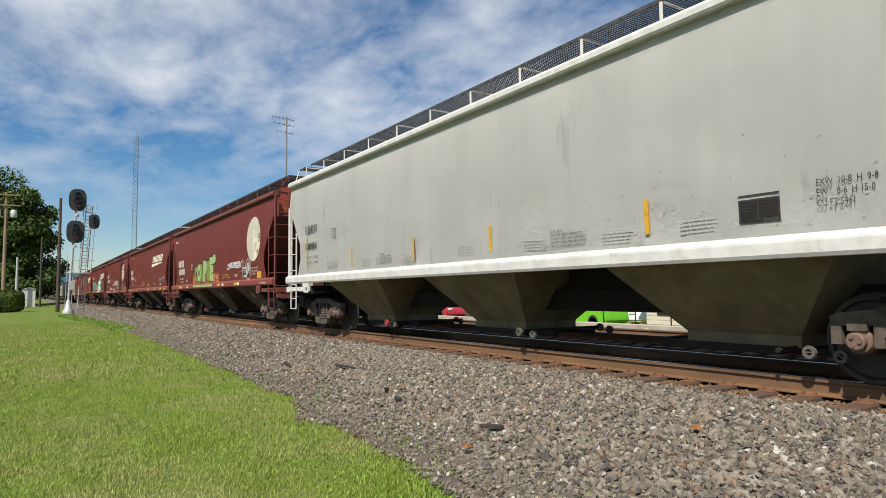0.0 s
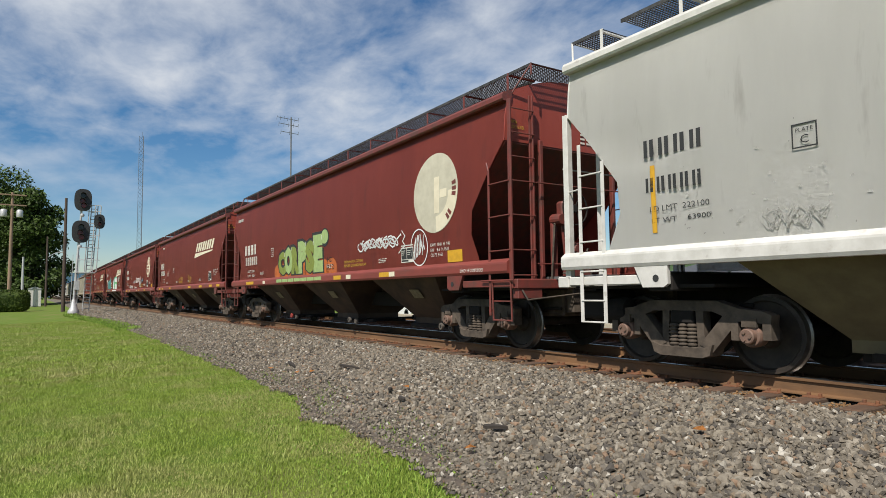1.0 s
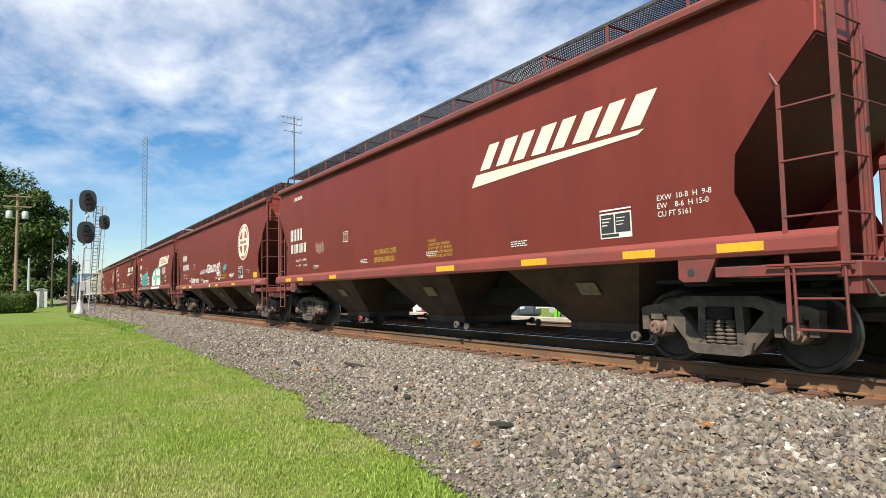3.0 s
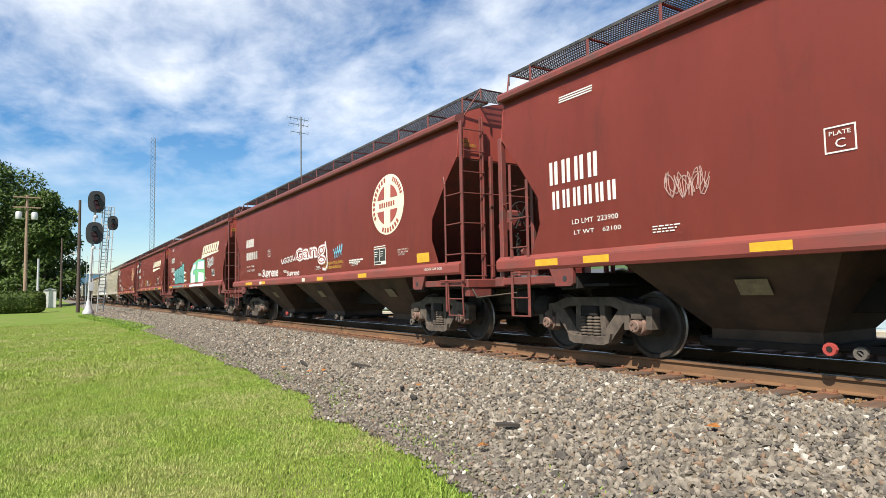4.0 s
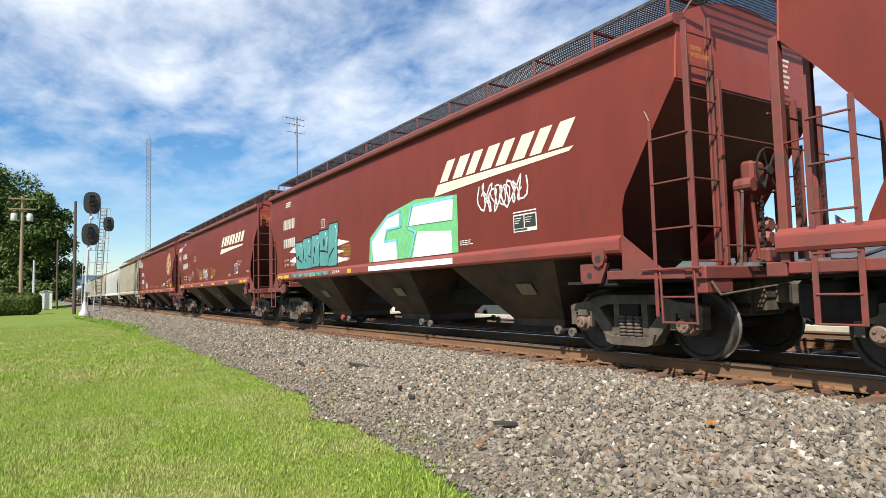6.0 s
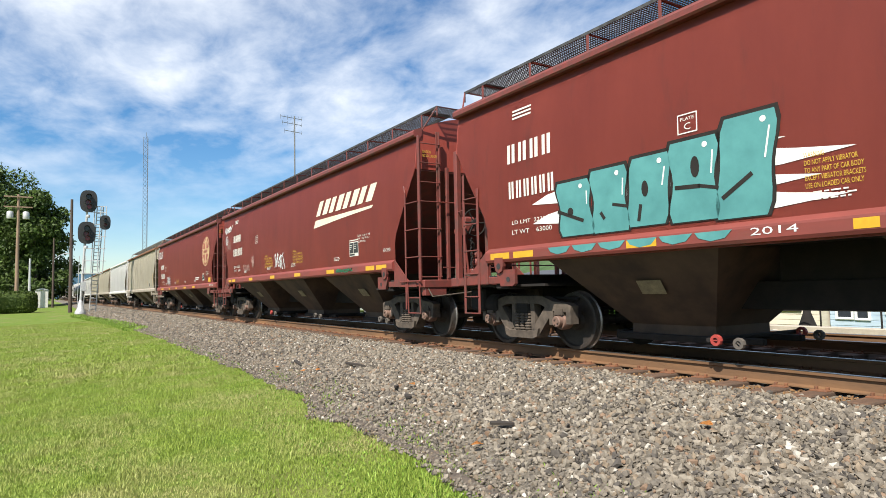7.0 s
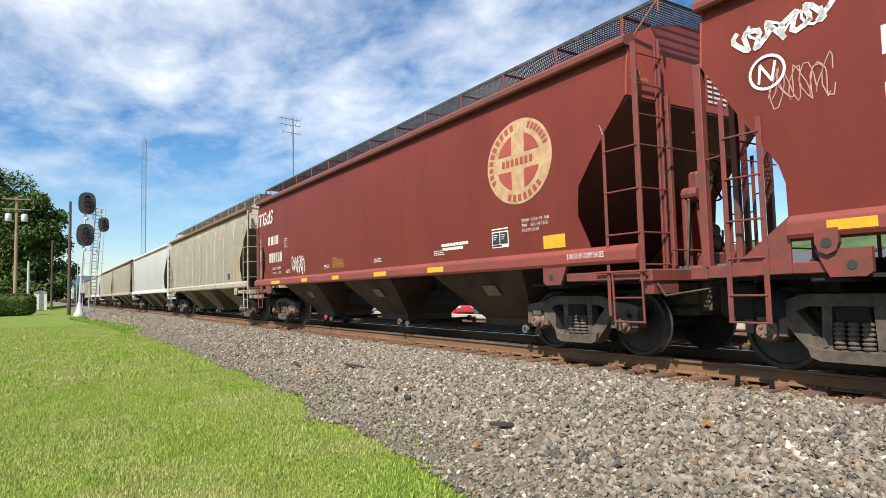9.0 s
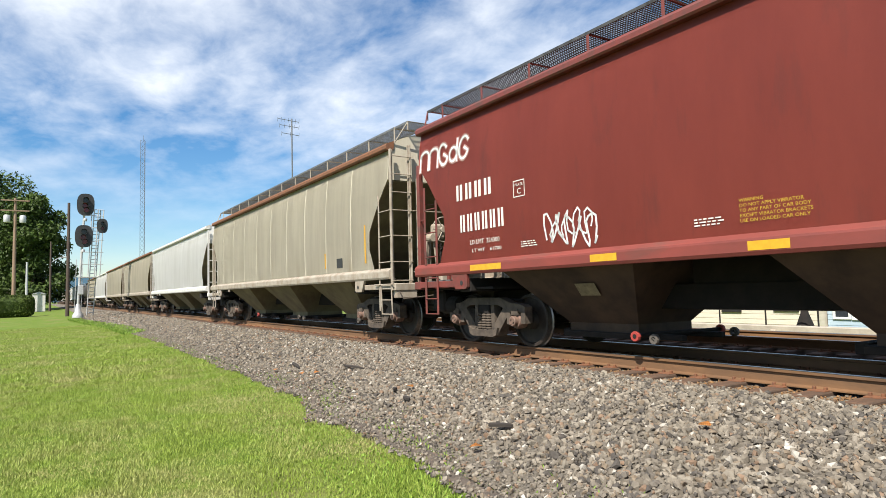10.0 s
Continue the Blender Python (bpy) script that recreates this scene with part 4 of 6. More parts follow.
def bubble_letters(car, rnd, x0, x1, z0, z1, count, fills, edge, grow, name="graffiti"):
    """Fat leaning shapes with a dark rim, no letters."""
    step = (x1 - x0) / count
    line = Side(car, name, edge, 0.010, label="dark graffiti outline")
    outs = [Side(car, name, f, 0.013, label="painted graffiti fill") for f in fills]
    holes = Side(car, name, edge, 0.016)
    gloss = Side(car, name, SPRAY, 0.016)
    for i in range(count):
        cx = x0 + step * (i + 0.5)
        top = z0 + (z1 - z0) * (0.72 + grow * i / count + rnd.uniform(-0.05, 0.08))
        top = min(top, z1)
        low = z0 + rnd.uniform(0, 0.05)
        w = step * rnd.uniform(0.50, 0.58)
        lean = rnd.uniform(-0.10, 0.16) * step

        def blob(shape, g):
            a, b = low - g * (0.3 if low - g > 1.5 else 0), top + g
            n = 8
            waist = rnd.uniform(0.74, 0.9)
            prev = None
            for k in range(n + 1):
                u = k / n
                half = (w + g) * (1 - (1 - waist) * math.sin(math.pi * u) ** 2) * (0.82 + 0.18 * min(1, 6 * min(u, 1 - u)))
                z = a + (b - a) * u
                p = (cx - half + lean * (u - 0.5) * 2, cx + half + lean * (u - 0.5) * 2, z)
                if prev:
                    shape.poly([(prev[0], prev[2]), (prev[1], prev[2]), (p[1], p[2]), (p[0], p[2])])
                prev = p
        state = rnd.getstate()
        blob(line, 0.045)
        rnd.setstate(state)
        blob(outs[i % len(outs)], 0)
        h = top - low
        if i % 3 != 1:
            holes.oval(cx + lean * 0.4 + w * rnd.uniform(-0.2, 0.2), low + h * rnd.uniform(0.40, 0.75), w * 0.16, h * rnd.uniform(0.08, 0.16), 6)
        holes.stroke([(cx - w * rnd.uniform(-0.6, 0.6), low + h * rnd.uniform(0.0, 0.5)), (cx - w * rnd.uniform(0.2, 0.9), low + h * rnd.uniform(0.2, 0.6))], 0.05)
        if i % 2:
            holes.stroke([(cx + w * 0.2, low + h * 0.42), (cx + w * 0.85, low + h * 0.36)], 0.04)
        gloss.oval(cx + w * 0.45 + lean, top - 0.09, 0.035, 0.035, 5)
        gloss.stroke([(cx + w * 0.72 + lean * 0.6, top - 0.18), (cx + w * 0.66, top - h * 0.45)], 0.02)
    for o in [line, *outs, holes, gloss]:
        o.done()


LOADS = {0: ("222100", "63900", "5461"), 1: ("222800", "63200", "5161"), 2: ("223900", "62100", "5161"), 3: ("223600", "62400", "5161"),
         4: ("223000", "63000", "5161"), 5: ("223000", "63000", "5161"), 6: ("224300", "61700", "5161")}


def decorate(n, kind, x0, x1, z0, z1):
    car, rnd = CAR[n], RND[n]
    ink = STENCIL_BLACK if n == 0 else OFFWHITE
    sill_up = 0.13 if n in (4, 5) else 0.0
    w, h = x1 - x0, z1 - z0
    if kind in ("marks", "number"):
        o = Side(car, "lettering", ink, label="row of stencilled blocks")
        count = 4 if kind == "marks" else (5 if n == 0 else 6)
        for k in range(count):
            a = x0 + w * (k + 0.08) / count
            o.rect(a, a + w * 0.24 / count, z0, z1)
            o.rect(a + w * 0.40 / count, a + w * 0.66 / count, z0, z1)
        o.done()
    elif kind == "ld":
        o = Side(car, "lettering", ink)
        o.text("LD LMT  " + LOADS[n][0], x0, x1, z0, z1)
        o.done()
    elif kind == "lt":
        o = Side(car, "lettering", ink)
        o.text("LT WT    " + LOADS[n][1], x0, x1, z0, z1)
        o.done()
    elif kind == "plate":
        o = Side(car, "plate_mark", ink)
        for a, b, c, d in ((x0, x1, z0, z0 + 0.015), (x0, x1, z1 - 0.015, z1), (x0, x0 + 0.015, z0 + 0.015, z1 - 0.015), (x1 - 0.015, x1, z0 + 0.015, z1 - 0.015)):
            o.rect(a, b, c, d)
        o.text("PLATE", x0 + w * 0.16, x1 - w * 0.16, z0 + h * 0.66, z0 + h * 0.82)
        o.text("C", x0 + w * 0.34, x1 - w * 0.34, z0 + h * 0.18, z0 + h * 0.52)
        o.done()
    elif kind == "exw":
        o = Side(car, "lettering", ink)
        o.text("EXW  10-8  H  9-8\nEW    8-6  H 15-0\nCU FT " + LOADS[n][2], x0, x1, z0, z1)
        o.done()
    elif kind == "warn":
        o = Side(car, "lettering", STENCIL_YELLOW if n else ink, label="warning text" if n else "")
        o.text("WARNING\nDO NOT APPLY VIBRATOR\nTO ANY PART OF CAR BODY\nEXCEPT VIBRATOR BRACKETS\nUSE ON LOADED CAR ONLY", x0, x1, z0, z1)
        o.done()
    elif kind == "hatch":
        o = Side(car, "lettering", STENCIL_YELLOW, label="yellow stencilled text")
        o.text(("OPEN HATCH COVERS" if n == 1 else "MUST OPEN HATCH COVERS") + "\nBEFORE UNLOADING CAR", x0, x1, z0, z1)
        o.done()
    elif kind == "carbo":
        o = Side(car, "lettering", ink)
        for k in range(9):
            o.rect(x0 + w * k / 9, x0 + w * (k + 0.8) / 9, z0 + h * 0.58, z1)
            if k < 7:
                o.rect(x0 + w * (k + 0.3) / 9, x0 + w * (k + 1.1) / 9, z0, z0 + h * 0.42)
        o.done()
    elif kind == "shoes":
        o = Side(car, "lettering", ink, 0.004, None if n == 5 else 1.68)
        o.text("2 INCH HF COMP SHOES", x0, x1, z0 + (0.0 if n == 5 else -0.02), z1)
        o.done()
    elif kind == "stripes":
        o = Side(car, "lettering", ink)
        for k in range(3):
            o.rect(x0, x1, z0 + h * k / 3, z0 + h * (k + 0.5) / 3)
        o.done()
    elif kind in ("refl", "crefl"):
        o = Side(car, "reflector", YELLOW if kind == "refl" else CREAM, 0.004, 1.68, "yellow reflector strip" if kind == "refl" else "pale reflector strip")
        o.rect(x0, x1, 1.345 + sill_up, 1.445 + sill_up)
        o.done()
    elif kind == "yplate":
        o = Side(car, "route_board", YELLOW, label="yellow painted square")
        o.rect(x0, x1, z0, z1)
        o.done()
    elif kind == "box":
        o = Side(car, "test_panel", ink, label="framed panel of small print")
        o.rect(x0, x1, z0, z1)
        o.rect(x0, x1, z1 + 0.03, z1 + 0.05)
        o.done()
        o = Side(car, "test_panel", STENCIL_BLACK if n else DARKSTEEL, 0.012)
        o.rect(x0 + 0.02, x0 + w * 0.46, z0 + h * 0.22, z1 - 0.02)
        o.rect(x0 + w * 0.5, x1 - 0.02, z0 + h * 0.22, z1 - 0.02)
        o.rect(x0 + 0.02, x1 - w * 0.4, z0 + 0.02, z0 + h * 0.17)
        o.done()
        o = Side(car, "test_panel", ink, 0.015)
        for k in range(3):
            o.rect(x0 + 0.04, x0 + w * (0.25 + 0.06 * k), z0 + h * (0.5 + 0.13 * k), z0 + h * (0.54 + 0.13 * k))
            o.rect(x0 + w * 0.54, x0 + w * (0.75 + 0.03 * k), z0 + h * (0.5 + 0.13 * k), z0 + h * (0.53 + 0.13 * k))
        o.done()
    elif kind == "circle":
        cx, cz, rx, rz = (x0 + x1) / 2, (z0 + z1) / 2, w / 2, h / 2 * 1.03
        o = Side(car, "roundel", WORN if n == 1 else FADED if n == 6 else CREAM, 0.007, label="worn cream roundel" if n in (1, 6) else "cream roundel with a cross")
        o.oval(cx, cz, rx, rz, 22)
        o.done()
        o = Side(car, "roundel", MAROON_DARK if n == 1 else MAROON, 0.013)
        if n == 1:
            patch = Side(car, "roundel", CREAM, 0.010)
            patch.band(cx, cz, rx * 0.99, rz * 0.99, 0.30, -1.5, -0.02, 10)
            patch.rect(cx - 0.02, cx + 0.16, cz - 0.40, cz + 0.30)
            patch.rect(cx + 0.18, cx + 0.42, cz - 0.12, cz + 0.04)
            patch.done()
            for a in (-0.9, -0.75, -0.2, -0.05, 0.12):
                o.band(cx, cz, rx * 0.93, rz * 0.93, 0.13, a, a + 0.11, 3)
        else:
            # four quadrants between the arms of the cross, and the ring of lettering as blocks
            for q in range(4):
                a0 = q * math.pi / 2
                g = 0.20
                ro = 0.66
                steps = 8
                arc = [(a0 + 0.30 + (math.pi / 2 - 0.60) * k / steps) for k in range(steps + 1)]
                sx, sz = (1 if q in (0, 3) else -1), (1 if q < 2 else -1)
                corner = (cx + sx * rx * g, cz + sz * rz * g)
                for t0, t1 in zip(arc, arc[1:]):
                    o.poly([corner, (cx + rx * ro * math.cos(t0), cz + rz * ro * math.sin(t0)), (cx + rx * ro * math.cos(t1), cz + rz * ro * math.sin(t1))])
            for a0, a1, count in ((0.30, 1.28, 7), (1.75, 3.75, 10), (-1.95, -0.65, 7)):
                for k in range(count):
                    t = a0 + (a1 - a0) * k / count
                    o.band(cx, cz, rx * 0.93, rz * 0.93, 0.105, t, t + (a1 - a0) / count * 0.6, 3)
            for k in range(7):
                o.rect(cx - rx * 0.5 + rx * k / 7, cx - rx * 0.5 + rx * (k + 0.62) / 7, cz - 0.055, cz + 0.055)
        o.done()
    elif kind == "logo":
        o = Side(car, "logo", CREAM, label="slanted cream blocks over a bar")
        for k in range(4):
            a = x0 + (w - 0.3) * k / 4
            b = a + (w - 0.3) * 0.215
            o.rect(a, a + (b - a) * 0.36, z0, z1, slant=0.27)
            o.rect(a + (b - a) * 0.58, b, z0, z1, slant=0.27)
        o.done()
    elif kind == "under":
        o = Side(car, "logo", CREAM)
        o.poly([(x0, z0 + 0.0), (x0 + 0.5 * w, z0 + 0.09), (x1 - 0.1, z0 + 0.15), (x1, z0 + 0.21), (x0 + 0.5 * w, z0 + 0.21), (x0 + 0.14, z0 + 0.21)])
        o.done()
    elif kind == "tag":
        o = Side(car, "graffiti", SPRAY, 0.010, label="white spray scrawl")
        o.stroke(scrawl(rnd, x0, x1, max(1.56, z0), z1, max(4, int(w / 0.22))), 0.055 if z0 > 3 else 0.032)
        o.stroke(scrawl(rnd, x0 + 0.1 * w, x1 - 0.1 * w, max(1.56, z0 + 0.15 * h), z1, max(3, int(w / 0.3))), 0.026)
        o.done()
    elif kind == "sketch":
        o = Side(car, "graffiti", CHALK if n else GREYCHALK, 0.010, label="thin chalk sketch")
        for k in range(3):
            o.stroke(scrawl(rnd, x0, x1, z0, z1, rnd.randint(3, 7)), 0.010)
        o.done()
    elif kind == "ring":
        o = Side(car, "graffiti", SPRAY, 0.012, label="white spray ring and scrawl")
        o.band((x0 + x1) / 2, (z0 + z1) / 2, w / 2, h / 2, 0.025, 0, 2 * math.pi, 24)
        o.stroke(scrawl(rnd, x0 + 0.1, x1 - 0.1, z0 + 0.1, z1 - 0.1, 4), 0.03)
        o.stroke([(x0 - 0.35, z1 + 0.02), (x0 - 0.22, z1 - 0.1), (x0 - 0.33, z1 - 0.2), (x0 - 0.22, z1 - 0.3), (x0 - 0.38, z1 - 0.36), (x0 - 0.5, z1 - 0.44)], 0.022)
        o.done()
    elif kind == "bubble":
        haze = Side(car, "graffiti", OVERSPRAY, 0.009, label="soft spray halo")
        o = Side(car, "graffiti", SPRAY, 0.012, label="fat white spray loops")
        u = 0.0
        while u < (0.30 if n == 3 else 0.93):
            big = n != 3 or u > 0.36
            cell = (0.125 if big else 0.07) * (1 if n == 3 else 1.8)
            hh = h * (0.44 if big else 0.21)
            a, r = x0 + w * (u + cell / 2), w * cell * 0.44
            c = z0 + hh + (h * 0.12 if big else h * 0.5 * u)
            shape = rnd.randint(0, 3)
            if shape == 0:
                pts = [(a + r * math.cos(t), c + hh * math.sin(t)) for t in [0.7 + 5.2 * k / 16 for k in range(17)]] + [(a + 0.1 * r, c)]
            elif shape == 1:
                pts = [(a - r, c - hh), (a - r, c + 0.5 * hh)] + [(a - r * math.cos(t), c + hh * (0.4 + 0.5 * math.sin(t))) for t in [3.14 * k / 8 for k in range(9)]] + [(a + r, c - hh)]
            elif shape == 2:
                pts = [(a + 0.8 * r * math.cos(t), c - 0.3 * hh + 0.65 * hh * math.sin(t)) for t in [6.6 * k / 16 for k in range(17)]] + [(a + 0.85 * r, c + hh), (a + 0.85 * r, c - hh)]
            else:
                pts = [(a - r, c + hh), (a - 0.7 * r, c - 0.5 * hh), (a - 0.2 * r, c - 0.9 * hh), (a + 0.3 * r, c - 0.6 * hh), (a + 0.8 * r, c + 0.6 * hh), (a + r, c - hh)]
            tilt = rnd.uniform(-0.15, 0.15)
            pts = [(px + tilt * (pz - c), pz) for px, pz in pts]
            o.stroke(pts, 0.045 if big else 0.03)
            haze.stroke(pts, 0.10 if big else 0.06)
            u += cell
        if n == 3:
            tail = [(x1 - 0.12, z1 + 0.05), (x1 - 0.03, z0 + 0.2), (x1, z0 - 0.2), (x1 - 0.15, z0 - 0.33), (x1 - 0.35, z0 - 0.30)]
            o.stroke(tail, 0.045)
            haze.stroke(tail, 0.10)
        if n == 3:
            # hollow sprayed word with a soft rim
            for k, ch in enumerate("Gang"):
                a = x0 + w * (0.36 + 0.155 * k)
                b, lo, hi = a + w * 0.145, z0 + 0.02 + (-0.18 if k == 3 else 0.02 * k), z0 + h * (1.05 if k == 0 else 0.86 + 0.03 * k)
                for nm, mat, lay, g, sw in (("graffiti", OVERSPRAY, 0.009, 0.035, 0.07), ("graffiti", SPRAY, 0.012, 0.012, 0.05), ("graffiti", MAROON, 0.015, -0.03, -0.012)):
                    one = Side(car, nm, mat, lay)
                    one.text(ch, a - g, b + g, lo - g, hi + g, sw)
                    one.done()
        haze.done()
        o.done()
    elif kind == "word":
        for k, ch in enumerate("Supreme"):
            a = x0 + w * k / 7
            tall, drop = (1.0 if k == 0 else 0.72 + 0.1 * rnd.random()), (0.22 if ch == "p" else 0.08 * rnd.random())
            for lay, mat, g, sw in ((0.009, OVERSPRAY, 0.022, 0.06), (0.012, SPRAY, 0.0, 0.0)):
                o = Side(car, "graffiti", mat, lay, label="white sprayed letter" if mat is SPRAY else "soft spray halo")
                o.text(ch, a - g, a + w * 0.125 + g, max(1.545, z0 + h * (0.1 - drop) - g), z0 + h * tall + g, sw)
                for v in o.bm.verts:
                    v.co.x += 0.22 * (v.co.z - z0) * (0.4 if k % 2 else 1.0)
                o.done()
    elif kind == "green" and n == 1:
        for k, ch in enumerate("CORPSE"):
            a = x0 + 0.03 + (w - 0.42) * k / 6
            b, lo, hi = a + (w - 0.42) / 6 * 1.16, 1.585, 2.34 + 0.045 * k + (0.04 if k % 2 else -0.03)
            for mat, lay, g, sw, lab in ((STENCIL_BLACK, 0.009 + 0.0002 * k, 0.075, 0.16, "dark graffiti outline"), (GREEN_PALE if k % 2 else GREEN_FILL, 0.013 + 0.0002 * k, 0.0, 0.085, "painted graffiti fill")):
                o = Side(car, "graffiti", mat, lay, label=lab)
                o.text(ch, a - g, b + g, lo - g * 0.5, hi + g, sw)
                o.done()
            o = Side(car, "graffiti", SPRAY, 0.016)
            o.stroke([(b - 0.06, hi - 0.05), (b - 0.09, hi - 0.16)], 0.022)
            o.done()
        o = Side(car, "graffiti", STENCIL_BLACK, 0.010)
        o.oval(x1 - 0.16, z1 + 0.12, 0.30, 0.25, 10)
        o.done()
        o = Side(car, "graffiti", GREEN_PALE, 0.013)
        o.oval(x1 - 0.16, z1 + 0.14, 0.24, 0.19, 10)
        o.done()
        o = Side(car, "graffiti", GREEN_PALE, 0.005, 1.68, "paint running over the sill")
        for k in range(7):
            a = x0 + (w - 0.25) * k / 7
            o.rect(a + 0.02, a + 0.52, 1.36, 1.455)
        o.done()
    elif kind == "orange":
        o = Side(car, "graffiti", ORANGE, 0.006, label="orange spray cloud")
        for k in range(9):
            u = k / 8
            o.oval(x0 + 0.2 + (w - 0.5) * u, z0 + h * (0.55 if 0.15 < u < 0.85 else 0.5), 0.36, h * 0.42, 8)
        o.done()
        o = Side(car, "lettering", STENCIL_BLACK, 0.010)
        o.text("HD\nRTD", x1 - 0.55, x1 - 0.12, z0 + h * 0.45, z0 + h * 0.95)
        o.done()
    elif kind == "teal":
        if n == 3:
            o = Side(car, "graffiti", AQUA, 0.010, label="light blue spray scrawl")
            o.stroke(scrawl(rnd, x0, x1, z0, z1, 4), 0.045)
            o.done()
        else:
            bubble_letters(car, rnd, x0 + 0.1, x1, 1.70, z1, 5, [TEAL], DARKSTEEL, 0.35)
            o = Side(car, "graffiti", TEAL, 0.005, 1.68, "paint running over the sill")
            for k in range(6):
                a = x0 - 0.1 + (w - 0.35) * k / 6
                o.poly([(a, 1.585), (a + 0.05, 1.52), (a + 0.2, 1.475), (a + 0.38, 1.50), (a + 0.47, 1.585)])
            o.done()
    elif kind == "white":
        o = Side(car, "graffiti", SPRAY, 0.007, label="white flame shapes behind graffiti")
        for zz, a, b in ((2.52, 0.45, 0.86), (2.30, 0.4, 1.0), (2.08, 0.4, 0.93), (1.86, 0.4, 0.98)):
            o.poly([(x0 + w * a, zz - 0.1), (x0 + w * (b - 0.15), zz - 0.09), (x0 + w * b, zz - 0.03), (x0 + w * (b - 0.12), zz + 0.05), (x0 + w * (b - 0.2), zz + 0.12), (x0 + w * a, zz + 0.14)])
        for zz in (2.0, 2.3):
            o.poly([(x0 + 0.05, zz - 0.02), (x0 + 0.8, zz - 0.08), (x0 + 0.8, zz + 0.14), (x0 + 0.4, zz + 0.09)])
        o.done()
        o = Side(car, "lettering", SPRAY, 0.004, 1.68)
        o.text("2014", x1 - 1.05, x1 - 0.55, 1.50, 1.58)
        o.done()
    elif kind == "green":
        o = Side(car, "graffiti", LIME, 0.008, label="green rim of graffiti")
        o.poly([(x0 - 0.1, 1.68), (x1 + 0.1, 1.68), (x1 + 0.12, z1), (x0 + w * 0.6, z1 + 0.12), (x0 + w * 0.25, z1 - 0.05), (x0, z1 - 0.5)])
        o.done()
        o = Side(car, "graffiti", SPRAY, 0.012, label="white graffiti fill")
        o.poly([(x0 + 0.12, 1.68), (x0 + w * 0.36, 1.68), (x0 + w * 0.36, 2.1), (x0 + w * 0.2, 2.1), (x0 + w * 0.25, 2.35), (x0 + w * 0.4, 2.4), (x0 + w * 0.4, z1 - 0.08), (x0 + w * 0.25, z1 - 0.14), (x0 + 0.1, z1 - 0.6)])
        o.poly([(x0 + w * 0.55, 1.68), (x1 - 0.1, 1.68), (x1 - 0.1, 2.1), (x0 + w * 0.62, 2.2)])
        o.poly([(x0 + w * 0.52, 2.35), (x1 - 0.05, 2.3), (x1 - 0.02, z1 - 0.06), (x0 + w * 0.58, z1)])
        o.done()
        o = Side(car, "graffiti", AQUA, 0.015)
        o.stroke([(x0 + 0.06, 1.7), (x0 + 0.06, z1 - 0.6), (x0 + w * 0.25, z1 - 0.1), (x0 + w * 0.42, z1 - 0.03), (x0 + w * 0.42, 2.38), (x0 + w * 0.24, 2.36), (x0 + w * 0.2, 2.1), (x0 + w * 0.37, 2.1), (x0 + w * 0.37, 1.7)], 0.05)
        o.stroke([(x0 + w * 0.52, 1.7), (x0 + w * 0.6, 2.2), (x0 + w * 0.5, 2.32), (x0 + w * 0.56, z1), (x1, z1 - 0.03)], 0.05)
        o.done()
        o = Side(car, "graffiti", SPRAY, 0.005, 1.68)
        o.rect(x0, x1, 1.47, 1.585)
        o.done()
    elif kind == "greentag":
        o = Side(car, "graffiti", JADE, 0.006, 1.68, "green marker scrawl on the sill")
        o.stroke(scrawl(rnd, x0, x1, 1.48, 1.57, 8), 0.025)
        o.done()


def finish_side(n):
    car, rnd = CAR[n], RND[n]
    ink = OFFWHITE
    sill_up = 0.13 if n in (4, 5) else 0.0
    if n == 0:
        for cx, zc in ((4.73, 1.90), (1.55, 1.87), (-0.96, 1.86), (-3.86, 1.86), (-6.72, 2.12)):
            o = Side(car, "reflector", YELLOW, label="upright yellow reflector strip")
            hh = 0.22 if cx > -5 else 0.42
            o.rect(cx - 0.035, cx + 0.035, zc - hh, zc + hh)
            o.done()
        o = Side(car, "lettering", GREYCHALK, label="faint rows of small print")
        for a, zz in ((-3.3, 1.62), (-2.6, 1.62), (-1.5, 1.64), (0.6, 1.63), (2.4, 1.62), (4.0, 1.60), (5.2, 1.64)):
            for j in range(4):
                u = a
                while u < a + 0.45:
                    d = rnd.uniform(0.03, 0.09)
                    o.rect(u, u + d, zz + j * 0.045, zz + 0.022 + j * 0.045)
                    u += d + 0.02
        o.done()
        o = Side(car, "scuff", GREYCHALK, label="grey scuffs in the paint")
        for k in range(260):
            a, zz = rnd.uniform(-6.5, 7.5), 1.6 + abs(rnd.gauss(0, 0.45))
            if zz < 3.2:
                d = rnd.uniform(0.008, 0.05)
                o.poly([(a, zz), (a + d, zz + rnd.uniform(-0.01, 0.02)), (a + d * 0.7, zz + 0.022), (a + 0.1 * d, zz + 0.018)])
        tagged(o.done(), kind="stuff")
    elif n < 7:
        # small print along the foot of the side
        o = Side(car, "lettering", ink)
        for k in range(4):
            a = -5.0 + 2.9 * k + rnd.uniform(-0.3, 0.3)
            for j in range(3):
                u = a
                while u < a + 0.34:
                    d = rnd.uniform(0.03, 0.09)
                    o.rect(u, u + d, 1.67 + sill_up + j * 0.035, 1.685 + sill_up + j * 0.035)
                    u += d + 0.02
        tagged(o.done(), kind="stuff")


